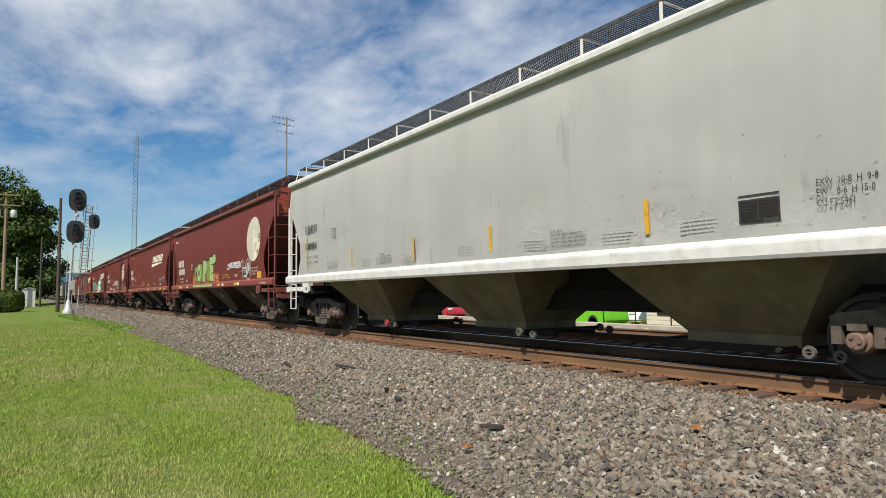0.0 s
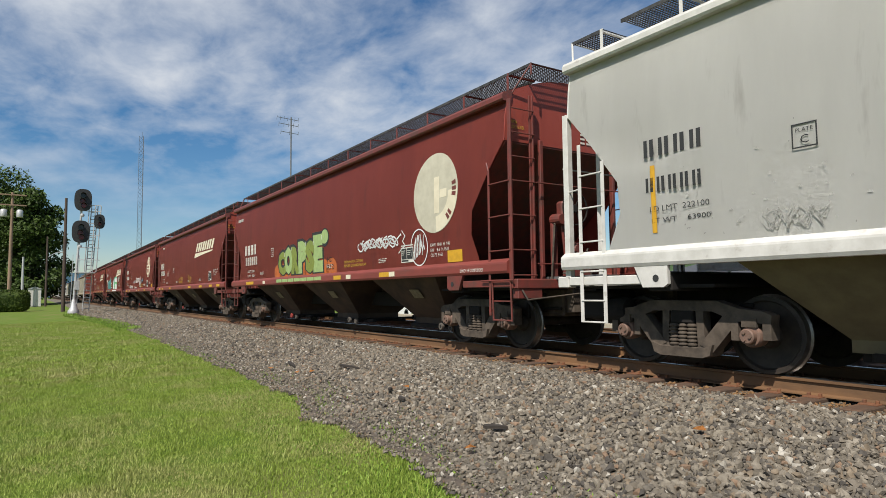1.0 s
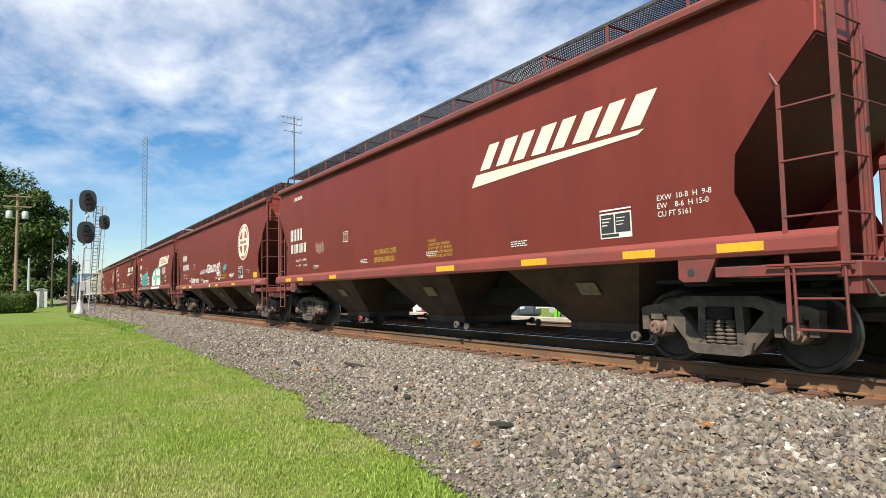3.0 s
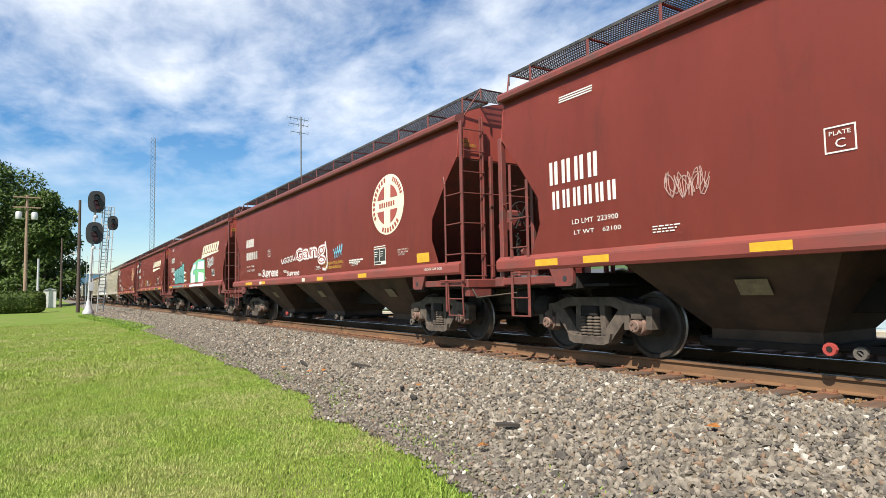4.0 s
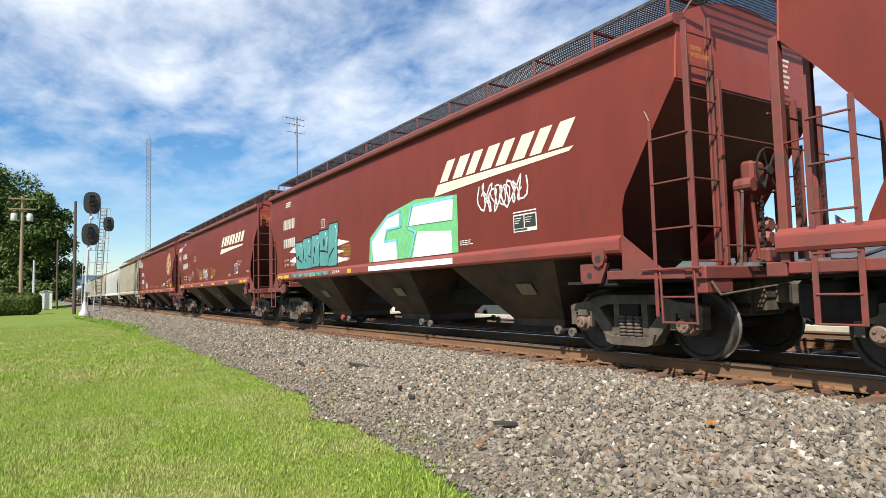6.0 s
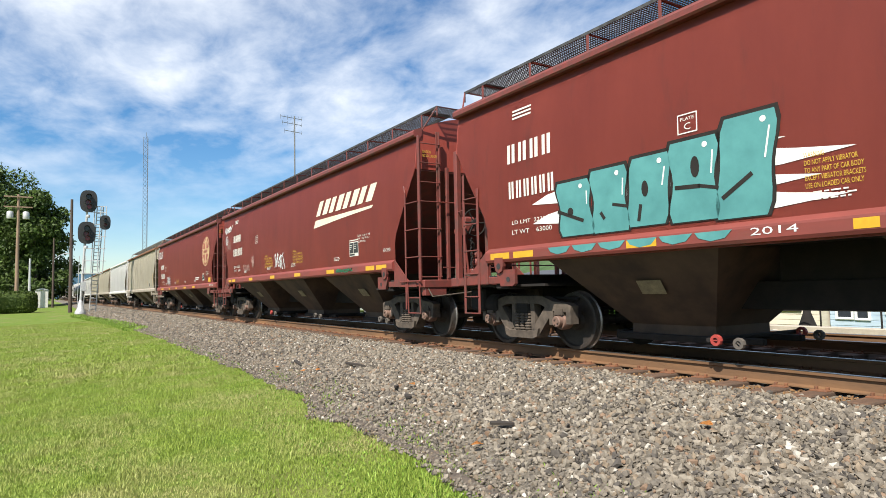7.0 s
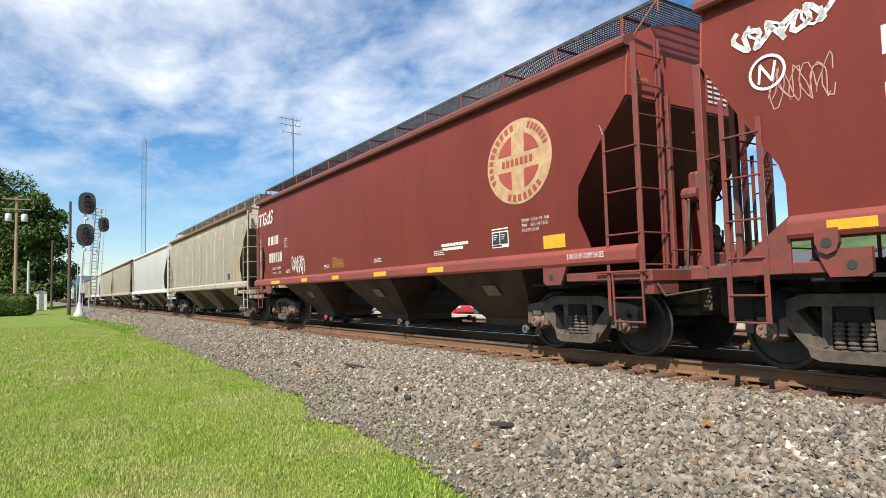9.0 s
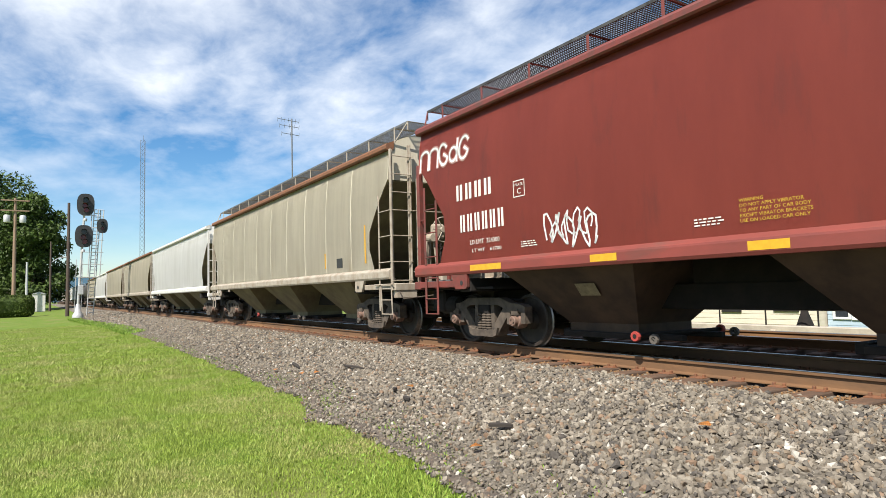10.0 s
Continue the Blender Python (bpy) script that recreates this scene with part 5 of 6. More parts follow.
CAR = dict(CARS)
for x, z, hh in ((7.2, 2.15, 0.45), (4.74, 1.88, 0.20)):
    o = Side(CAR[7], "reflector", YELLOW, label="faded yellow reflector strip")
    o.rect(x - 0.04, x + 0.04, z - hh, z + hh)
    o.done()
o = Side(CAR[7], "test_panel", STENCIL_BLACK, label="dark panel of small print")
o.rect(5.50, 5.86, 1.66, 1.90)
o.done()
RND = {n: random.Random(40 + n) for n in CAR}
# the leading car
decorate(0, "marks", -6.86, -5.98, 2.65, 2.87)
decorate(0, "number", -6.84, -6.01, 2.21, 2.39)
decorate(0, "ld", -6.78, -5.96, 1.96, 2.03)
decorate(0, "lt", -6.76, -5.95, 1.82, 1.88)
decorate(0, "plate", -5.01, -4.76, 2.4, 2.65)
decorate(0, "sketch", -5.38, -4.66, 1.6, 1.85)
decorate(0, "box", 5.94, 6.39, 1.68, 1.94)
decorate(0, "exw", 6.75, 7.29, 1.78, 2.05)
decorate(0, "warn", -2.39, -1.86, 1.63, 1.86)
decorate(0, "warn", 2.99, 3.72, 1.62, 1.88)
# car 1 of the train
decorate(1, "marks", -6.8, -5.39, 2.4, 2.75)
decorate(1, "number", -6.72, -5.25, 2.03, 2.32)
decorate(1, "ld", -6.48, -5.65, 1.78, 1.86)
decorate(1, "lt", -6.48, -5.64, 1.62, 1.7)
decorate(1, "plate", -3.77, -3.49, 2.22, 2.49)
decorate(1, "stripes", -7.92, -7.23, 3.73, 3.84)
decorate(1, "green", -3.06, 0.92, 1.4, 2.37)
decorate(1, "orange", -3.29, 1.48, 1.33, 1.98)
decorate(1, "circle", 5.44, 7.02, 2.16, 3.66)
decorate(1, "tag", 2.73, 4.95, 1.96, 2.24)
decorate(1, "box", 4.88, 5.39, 1.62, 1.93)
decorate(1, "ring", 5.29, 5.96, 1.52, 2.27)
decorate(1, "exw", 6.05, 6.72, 1.68, 1.94)
decorate(1, "yplate", 6.64, 7.12, 1.55, 1.77)
decorate(1, "hatch", 1.99, 3.21, 1.64, 1.8)
decorate(1, "shoes", 7.14, 7.82, 1.36, 1.4)
decorate(1, "refl", -6.43, -5.52, 1.36, 1.45)
decorate(1, "refl", 1.48, 1.93, 1.36, 1.47)
decorate(1, "refl", 4.0, 4.46, 1.34, 1.44)
decorate(1, "crefl", 2.24, 2.51, 1.34, 1.45)
decorate(1, "crefl", 4.46, 4.71, 1.34, 1.44)
decorate(1, "crefl", -4.46, -4.22, 1.36, 1.45)
# car 2 of the train
decorate(2, "marks", -7.16, -6.10, 2.55, 2.9)
decorate(2, "number", -7.11, -5.79, 2.18, 2.45)
decorate(2, "ld", -6.70, -5.83, 1.92, 1.99)
decorate(2, "lt", -6.67, -5.79, 1.77, 1.83)
decorate(2, "plate", -3.18, -2.89, 2.25, 2.51)
decorate(2, "sketch", -5.11, -4.43, 2.04, 2.41)
decorate(2, "stripes", -6.94, -6.26, 3.78, 3.89)
decorate(2, "refl", -7.46, -6.96, 1.36, 1.48)
decorate(2, "refl", -6.44, -5.96, 1.35, 1.47)
decorate(2, "refl", -3.97, -3.51, 1.38, 1.47)
decorate(2, "logo", 2.72, 6.61, 3.05, 3.46)
decorate(2, "under", 2.47, 6.24, 2.78, 2.95)
decorate(2, "box", 5.44, 5.98, 1.64, 1.98)
decorate(2, "exw", 6.39, 7.14, 1.84, 2.11)
decorate(2, "warn", 0.92, 1.80, 1.63, 1.99)
decorate(2, "hatch", -1.45, -0.39, 1.65, 1.94)
decorate(2, "refl", 1.32, 1.94, 1.35, 1.5)
decorate(2, "refl", 3.83, 4.42, 1.37, 1.49)
decorate(2, "refl", 5.87, 6.38, 1.37, 1.49)
decorate(2, "refl", 7.21, 7.75, 1.37, 1.5)
# car 3 of the train
decorate(3, "marks", -6.55, -5.45, 2.78, 3.08)
decorate(3, "number", -6.52, -4.96, 2.3, 2.58)
decorate(3, "ld", -6.46, -5.45, 2.02, 2.08)
decorate(3, "lt", -6.43, -5.43, 1.85, 1.93)
decorate(3, "plate", -3.69, -3.41, 2.28, 2.53)
decorate(3, "word", -4.40, -2.55, 1.58, 1.86)
decorate(3, "hatch", 1.51, 2.94, 1.65, 1.84)
decorate(3, "bubble", -2.19, 1.85, 1.97, 2.34)
decorate(3, "teal", 2.31, 2.94, 1.91, 2.26)
decorate(3, "word", -1.64, -0.46, 1.56, 1.70)
decorate(3, "circle", 4.71, 6.29, 2.3, 3.63)
decorate(3, "box", 4.78, 5.38, 1.62, 2.0)
decorate(3, "exw", 5.96, 6.44, 1.78, 1.92)
decorate(3, "yplate", 6.79, 7.29, 1.58, 1.77)
decorate(3, "carbo", 3.31, 4.16, 1.73, 1.82)
decorate(3, "refl", 4.0, 4.49, 1.35, 1.47)
decorate(3, "refl", -6.43, -5.51, 1.37, 1.46)
decorate(3, "crefl", -4.53, -4.27, 1.36, 1.45)
decorate(3, "refl", -4.28, -3.84, 1.38, 1.46)
decorate(3, "refl", 1.21, 1.66, 1.37, 1.46)
decorate(3, "crefl", -0.03, 0.22, 1.37, 1.47)
decorate(3, "shoes", 7.19, 7.88, 1.42, 1.45)
# car 4 of the train
decorate(4, "marks", -6.69, -5.57, 3.02, 3.33)
decorate(4, "number", -6.66, -5.54, 2.44, 2.72)
decorate(4, "teal", -5.59, -2.26, 1.58, 2.82)
decorate(4, "white", -6.14, -1.48, 2.18, 2.43)
decorate(4, "plate", -3.41, -3.14, 2.78, 3.02)
decorate(4, "ld", -6.59, -5.65, 2.02, 2.08)
decorate(4, "lt", -6.60, -5.66, 1.86, 1.93)
decorate(4, "warn", -1.97, -1.42, 1.92, 2.28)
decorate(4, "refl", -7.11, -6.61, 1.51, 1.63)
decorate(4, "refl", -6.51, -6.03, 1.51, 1.62)
decorate(4, "refl", -4.21, -3.74, 1.5, 1.62)
decorate(4, "refl", -1.53, -1.31, 1.52, 1.61)
decorate(4, "stripes", -6.56, -6.10, 3.74, 3.92)
decorate(4, "green", -0.31, 3.28, 1.51, 2.75)
decorate(4, "logo", 2.81, 6.65, 3.06, 3.44)
decorate(4, "under", 2.60, 6.45, 2.82, 3.16)
decorate(4, "tag", 3.94, 5.47, 2.28, 2.83)
decorate(4, "box", 5.02, 5.59, 1.89, 2.17)
# car 5 of the train
decorate(5, "marks", -6.36, -5.24, 3.03, 3.3)
decorate(5, "number", -6.35, -4.99, 2.49, 2.77)
decorate(5, "ld", -6.27, -5.37, 2.01, 2.1)
decorate(5, "lt", -6.24, -5.33, 1.87, 1.95)
decorate(5, "plate", -3.24, -2.95, 2.79, 3.06)
decorate(5, "warn", -2.15, -1.25, 1.87, 2.29)
decorate(5, "tag", -7.83, -6.66, 3.49, 3.78)
decorate(5, "sketch", -7.41, -6.72, 2.76, 3.23)
decorate(5, "sketch", -4.96, -3.97, 1.83, 2.11)
decorate(5, "sketch", -3.75, -3.45, 1.92, 2.39)
decorate(5, "refl", -6.88, -6.44, 1.51, 1.64)
decorate(5, "refl", -6.32, -5.84, 1.51, 1.64)
decorate(5, "refl", -3.90, -3.44, 1.52, 1.65)
decorate(5, "refl", -1.35, -0.89, 1.51, 1.63)
decorate(5, "tag", -1.12, -0.02, 1.74, 2.31)
decorate(5, "warn", 0.71, 1.61, 1.88, 2.28)
decorate(5, "logo", 2.68, 6.61, 3.1, 3.49)
decorate(5, "under", 2.51, 6.28, 2.78, 3.0)
decorate(5, "box", 4.91, 5.43, 1.86, 2.21)
decorate(5, "greentag", 4.13, 5.26, 1.51, 1.69)
decorate(5, "refl", 1.02, 1.55, 1.51, 1.61)
decorate(5, "refl", 3.56, 4.08, 1.5, 1.62)
decorate(5, "refl", 5.95, 6.40, 1.51, 1.62)
decorate(5, "refl", 6.50, 7.00, 1.52, 1.63)
decorate(5, "exw", 5.41, 6.09, 2.17, 2.36)
decorate(5, "shoes", 6.72, 7.07, 1.86, 1.94)
decorate(5, "stripes", -6.24, -5.79, 3.78, 3.93)
# car 6 of the train
decorate(6, "marks", -7.00, -5.87, 2.63, 2.92)
decorate(6, "number", -6.90, -5.57, 2.05, 2.36)
decorate(6, "ld", -6.60, -5.76, 1.81, 1.89)
decorate(6, "lt", -6.55, -5.72, 1.67, 1.73)
decorate(6, "plate", -5.35, -5.07, 2.47, 2.74)
decorate(6, "tag", -4.74, -3.49, 1.56, 2.15)
decorate(6, "bubble", -8.28, -6.76, 3.34, 3.8)
decorate(6, "warn", -1.53, -0.76, 1.66, 1.92)
decorate(6, "refl", -6.53, -5.66, 1.39, 1.51)
decorate(6, "refl", -3.69, -3.22, 1.39, 1.49)
decorate(6, "refl", -1.42, -0.97, 1.38, 1.49)
decorate(6, "carbo", 3.80, 4.70, 1.74, 1.87)
decorate(6, "circle", 5.33, 6.93, 2.36, 3.7)
decorate(6, "box", 5.39, 5.83, 1.68, 1.95)
decorate(6, "exw", 6.18, 6.81, 1.88, 2.09)
decorate(6, "yplate", 6.66, 7.13, 1.58, 1.78)
decorate(6, "refl", 3.37, 3.95, 1.37, 1.46)
decorate(6, "refl", 1.02, 1.63, 1.37, 1.47)
decorate(6, "shoes", 7.22, 7.92, 1.41, 1.47)
o = Side(CAR[5], "graffiti", SPRAY, 0.012, label="white spray ring")
o.band(-7.40, 3.20, 0.20, 0.19, 0.03, 0, 2 * math.pi, 24)
o.stroke([(-7.49, 3.10), (-7.47, 3.29), (-7.35, 3.10), (-7.31, 3.29)], 0.028)
o.done()
for n in range(7):
    finish_side(n)
for n, car in CARS:
    if 1 <= n <= 6:
        o = Side(car, "lettering", STENCIL_YELLOW, label="yellow caution text")
        o.text("CAUTION\nNO SIDE LADDER", 0.0, 0.36, 3.72, 3.86)
        for v in o.bm.verts:
            v.co = Vector((8.362, -1.53 + v.co.x, v.co.z))
        o.done()
        o = Side(car, "consolidated_stencil", OFFWHITE, label="block of small white print")
        for k in range(6):
            for a, b in ((0.0, 0.11), (0.15, 0.30), (0.34, 0.44 + 0.03 * (k % 3))):
                o.rect(a, b, 3.64 + 0.075 * k, 3.675 + 0.075 * k)
        for v in o.bm.verts:
            v.co = Vector((8.362, 0.15 + v.co.x, v.co.z))
        o.done()
# pale paper tags on the hopper bays
for n, car in CARS:
    if 0 < n < 7:
        for c in (-4.5, 0.0, 4.5):
            bm = bmesh.new()
            u0, u1 = 0.34, 0.52
            f = [bm.verts.new((c + x, -1.55 + 0.93 * u - 0.012, 1.42 - 1.02 * u - 0.012)) for x, u in ((0.05, u0), (0.45, u0), (0.42, u1), (0.02, u1))]
            bm.faces.new(f)
            part("notice_panel", bm, NOTICE, car, "faded pale notice panel")


# ---- beside the track: signal, poles, hedge, trees ----
def leaf_cloud(name, centres, count, size, mat, seed, parent=None, flat=0.0):
    """Many small leaf clumps spread through ellipsoids, thicker near their skin. centres: (x, y, z, rx, ry, rz)."""
    rng = np.random.default_rng(seed)
    weights = np.array([c[3] * c[4] + c[4] * c[5] for c in centres], float)
    pick = rng.choice(len(centres), count, p=weights / weights.sum())
    c = np.array(centres, float)[pick]
    d = rng.normal(size=(count, 3))
    d /= np.linalg.norm(d, axis=1)[:, None]
    r = 1 - 0.45 * rng.random(count) ** 2
    mid = c[:, :3] + d * c[:, 3:] * r[:, None] * (1 + 0.16 * rng.normal(size=(count, 1)))
    u = rng.normal(size=(count, 3))
    u /= np.linalg.norm(u, axis=1)[:, None]
    v = np.cross(u, rng.normal(size=(count, 3)))
    v /= np.linalg.norm(v, axis=1)[:, None]
    s = size * (0.6 + 0.8 * rng.random(count))[:, None]
    quad = np.stack([mid - u * s, mid - v * s * 0.45, mid + u * s, mid + v * s * 0.45], 1).reshape(-1, 3)
    faces = np.arange(count * 4).reshape(-1, 4)
    me = mesh_from_arrays(name, quad.tolist(), faces.tolist(), mat)
    ob = new(name, me)
    ob.parent = parent
    return ob


def tree(x, y, z, height, radius, seed, label):
    rnd = random.Random(seed)
    t = empty("tree", pose(x, y, z))
    bm = bmesh.new()
    rod(bm, (0, 0, -0.3), (0.2, 0.1, height * 0.35), radius * 0.075, radius * 0.055, 10)
    rod(bm, (0.2, 0.1, height * 0.35), (0.1, -0.2, height * 0.8), radius * 0.055, radius * 0.015, 8)
    blobs = []
    for k in range(22):
        a = k * 2.4
        h = height * (0.10 + 0.82 * (k + 0.5) / 22) + rnd.uniform(-0.6, 0.6)
        reach = radius * rnd.uniform(0.45, 0.85) * (1.05 - 0.5 * (h / height) ** 2)
        tip = (reach * math.cos(a), reach * math.sin(a), h)
        rod(bm, (0.2, 0.1, h * 0.62), tip, radius * 0.025, radius * 0.008, 6)
        q = radius * rnd.uniform(0.28, 0.42)
        blobs.append((*tip, q, q, q * 0.85))
    blobs.append((0, 0, height * 0.9, radius * 0.4, radius * 0.4, height * 0.1))
    blobs.append((0, 0, height * 0.6, radius * 0.6, radius * 0.6, height * 0.25))
    part("trunk", bm, BARK, t)
    leaf_cloud("crown", blobs, 22000, 0.36, LEAF, seed, t)["label"] = "dense green summer crown"
    return tagged(t, label, "tree", "trees by the lawn")


tree(-152, -18.5, -0.6, 29, 9.8, 3, "tall broad green tree behind the lawn")
tree(-140, -9.6, -0.6, 21.5, 6.4, 5, "rounded green tree beside the utility poles")
tree(-175, -27, -0.6, 25, 9, 8, "tall green tree at the back of the lawn")
tree(-165, -12.5, -0.6, 24, 7, 11, "dark green tree behind the others")


def hedge():
    h = empty("hedge", pose(-85, -12.7, -0.62))
    bm = bmesh.new()
    box(bm, -1.4, 1.4, -3.8, 3.8, 0.05, 2.2, 0.5)
    part("core", bm, HEDGE_LEAF, h)
    rng = np.random.default_rng(4)
    n = 9000
    p = rng.uniform(-1, 1, (n, 3))
    p /= np.power((np.abs(p) ** 6).sum(1), 1 / 6)[:, None]
    mid = p * np.array([1.55, 4.0, 1.18]) + np.array([0, 0, 1.2]) + rng.normal(size=(n, 3)) * 0.05
    u = rng.normal(size=(n, 3))
    u /= np.linalg.norm(u, axis=1)[:, None]
    v = np.cross(u, rng.normal(size=(n, 3)))
    v /= np.linalg.norm(v, axis=1)[:, None]
    quad = np.stack([mid - u * 0.1, mid - v * 0.05, mid + u * 0.1, mid + v * 0.05], 1).reshape(-1, 3)
    o = new("foliage", mesh_from_arrays("foliage", quad.tolist(), np.arange(n * 4).reshape(-1, 4).tolist(), HEDGE_LEAF))
    o.parent = h
    tagged(h, "clipped rounded green hedge on the lawn", "hedge")


hedge()


def signal():
    s = empty("railway_signal", pose(-58.4, -5.49, -0.25))
    bm = bmesh.new()
    lathe(bm, [(0.0, -0.1), (0.42, -0.1), (0.42, 0.08), (0.28, 0.3), (0.16, 0.9), (0.12, 1.0)], 14, "z")
    part("mast_base", bm, SIGNAL_SILVER, s, smooth=40)
    bm = bmesh.new()
    rod(bm, (0, 0, 0.9), (0, 0.40, 9.3), 0.105, 0.08, 12)
    part("mast", bm, SIGNAL_SILVER, s, smooth=40)
    bm = bmesh.new()
    box(bm, -0.02, 0.28, -0.02, 0.36, 1.75, 2.5, 0.02)
    part("relay_box", bm, SIGNAL_SILVER, s)

    def head(y, z, rx, rz, lamps):
        bm = bmesh.new()
        n = 28
        pts = []
        for k in range(n):
            a = 2 * math.pi * k / n
            c, d = math.cos(a), math.sin(a)
            pts.append((y + rx * math.copysign(abs(c) ** 0.72, c), z + rz * math.copysign(abs(d) ** 0.72, d)))
        prism(bm, pts, "x", 0.18, 0.24)
        h = part("signal_head", bm, SIGNAL_BLACK, s, "black oval signal target")
        for dy, dz in lamps:
            bm = bmesh.new()
            # a deep hood over the lens
            m = 12
            for k in range(m):
                a0, a1 = math.radians(-50 + 280 * k / m), math.radians(-50 + 280 * (k + 1) / m)
                r = rx * 0.36
                bm.faces.new([bm.verts.new((x, y + dy + r * math.cos(a), z + dz + r * math.sin(a))) for x, a in ((0.24, a0), (0.24, a1), (0.62, a1), (0.62, a0))])
            bmesh.ops.remove_doubles(bm, verts=bm.verts[:], dist=0.001)
            bmesh.ops.solidify(bm, geom=bm.faces[:], thickness=0.012)
            part("hood", bm, SIGNAL_BLACK, h)
            bm = bmesh.new()
            lathe(bm, [(0.0, 0.262), (rx * 0.30, 0.262), (rx * 0.30, 0.245)], 14, "x", (0, y + dy, z + dz))
            part("lens", bm, LENS_RED if dz < 0 else LENS_DARK, h)
        return h

    head(0.44, 9.09, 0.63, 0.90, ((0, 0.36), (-0.05, -0.1), (0.05, -0.45)))
    head(0.34, 6.49, 0.64, 0.91, ((0, 0.36), (-0.05, -0.1), (0.05, -0.45)))
    head(1.65, 7.38, 0.40, 0.60, ((0, 0.2), (0, -0.2)))
    for y, z in ((0.42, 7.85), (0.30, 5.3)):
        bm = bmesh.new()
        lathe(bm, [(0.12, z - 0.12), (0.16, z), (0.12, z + 0.12)], 10, "z", (0.1, y, 0))
        part("bracket", bm, SIGNAL_SILVER, s, smooth=40)
    # ladder behind, with its cage and platform
    for dy in (0.0, 0.46):
        bm = bmesh.new()
        rod(bm, (-0.6, 0.65 + dy, 0.05), (-0.35, 1.10 + dy, 8.8), 0.045, sides=6)
        part("ladder_rail", bm, SIGNAL_SILVER, s)
    bm = bmesh.new()
    rod(bm, (0, 0, 0), (0, 0.46, 0), 0.03, sides=6)
    rung = finish("rung", bm, SIGNAL_SILVER)
    for k in range(29):
        u = k / 29
        mesh_child("rung", rung, s, pose(-0.6 + 0.25 * u, 0.65 + 0.45 * u, 0.25 + 8.5 * u))
    bm = bmesh.new()
    box(bm, -0.7, 0.3, 0.05, 1.45, 3.12, 3.18)
    part("platform", bm, SIGNAL_SILVER, s)
    bm = bmesh.new()
    for y in (0.65, 1.1, 1.5):
        rod(bm, (0.2, y, 3.2), (0.2, y + 0.25, 8.7), 0.04, sides=6)
    for z in (4.2, 5.2, 6.2, 7.2, 8.2, 8.7):
        rod(bm, (0.2, 0.2, z), (0.2, 1.75, z), 0.03, sides=6)
    for y in (-0.25, 0.2):
        rod(bm, (0.1, y, 0.1), (0.1, y + 0.1, 4.6), 0.022, sides=6)
    part("cage", bm, SIGNAL_SILVER, s)
    tagged(s, "silver railway signal mast with black oval heads", "railway signal")


LENS_RED = plain("red_lens", (0.25, 0.02, 0.02), 0.2)
LENS_DARK = plain("dark_lens", (0.03, 0.035, 0.03), 0.2)
signal()


def pole(name, x, y, z0, top, r, mat, label):
    p = empty(name, pose(x, y, z0))
    bm = bmesh.new()
    rod(bm, (0, 0, -0.3), (0, 0, top - z0), r, r * 0.65, 10)
    part("shaft", bm, mat, p, smooth=40)
    return tagged(p, label, "pole")


pole("utility_pole", -75, -5.72, -0.6, 11.2, 0.19, POLE_DARK, "bare dark wooden pole beside the signal")
pole("utility_pole", -120, -10.0, -0.6, 7.4, 0.22, SIGNAL_SILVER, "short pale grey pole on the lawn")
up = pole("utility_pole", -110, -11.4, -0.7, 16.3, 0.27, POLE, "tall wooden utility pole with crossarms and transformers")
for z, half in ((16.6, 1.75), (15.1, 1.75)):
    bm = bmesh.new()
    box(bm, 0.2, 0.34, -half, half, z - 0.09, z + 0.09, 0.01)
    part("crossarm", bm, POLE, up)
for y in (-1.0, 0.95):
    bm = bmesh.new()
    lathe(bm, [(0.0, 13.3), (0.38, 13.35), (0.42, 13.5), (0.42, 14.3), (0.3, 14.45), (0.0, 14.5)], 14, "z", (0.15, y, 0))
    part("transformer", bm, SIGNAL_SILVER, up, "pale grey cylindrical transformer", smooth=40)
lamp = pole("street_lamp", -120, -6.8, -0.6, 10.8, 0.18, POLE_DARK, "dark wooden pole with a curved lamp arm")
bm = bmesh.new()
last = (0, 0, 7.9)
for k in range(1, 7):
    q = (0, 0.3 * k, 7.9 + 1.0 * math.sin(k / 6 * 1.5))
    rod(bm, last, q, 0.05, sides=6)
    last = q
part("arm", bm, SIGNAL_SILVER, lamp)
bm = bmesh.new()
box(bm, -0.15, 0.15, 1.6, 2.3, 8.75, 8.95, 0.06)
part("lamp_head", bm, SIGNAL_SILVER, lamp)
cab = empty("equipment_cabinet", pose(-122, -8.3, -0.6))
bm = bmesh.new()
box(bm, -0.9, 0.9, -0.9, 0.9, 0, 2.9, 0.04)
part("body", bm, WHITE_TRIM, cab)
bm = bmesh.new()
prism(bm, [(-1.0, 2.9), (1.0, 2.9), (0, 3.25)], "x", -1.0, 1.0)
part("roof", bm, SIGNAL_SILVER, cab)
tagged(cab, "white trackside equipment cabinet on the lawn", "cabinet")


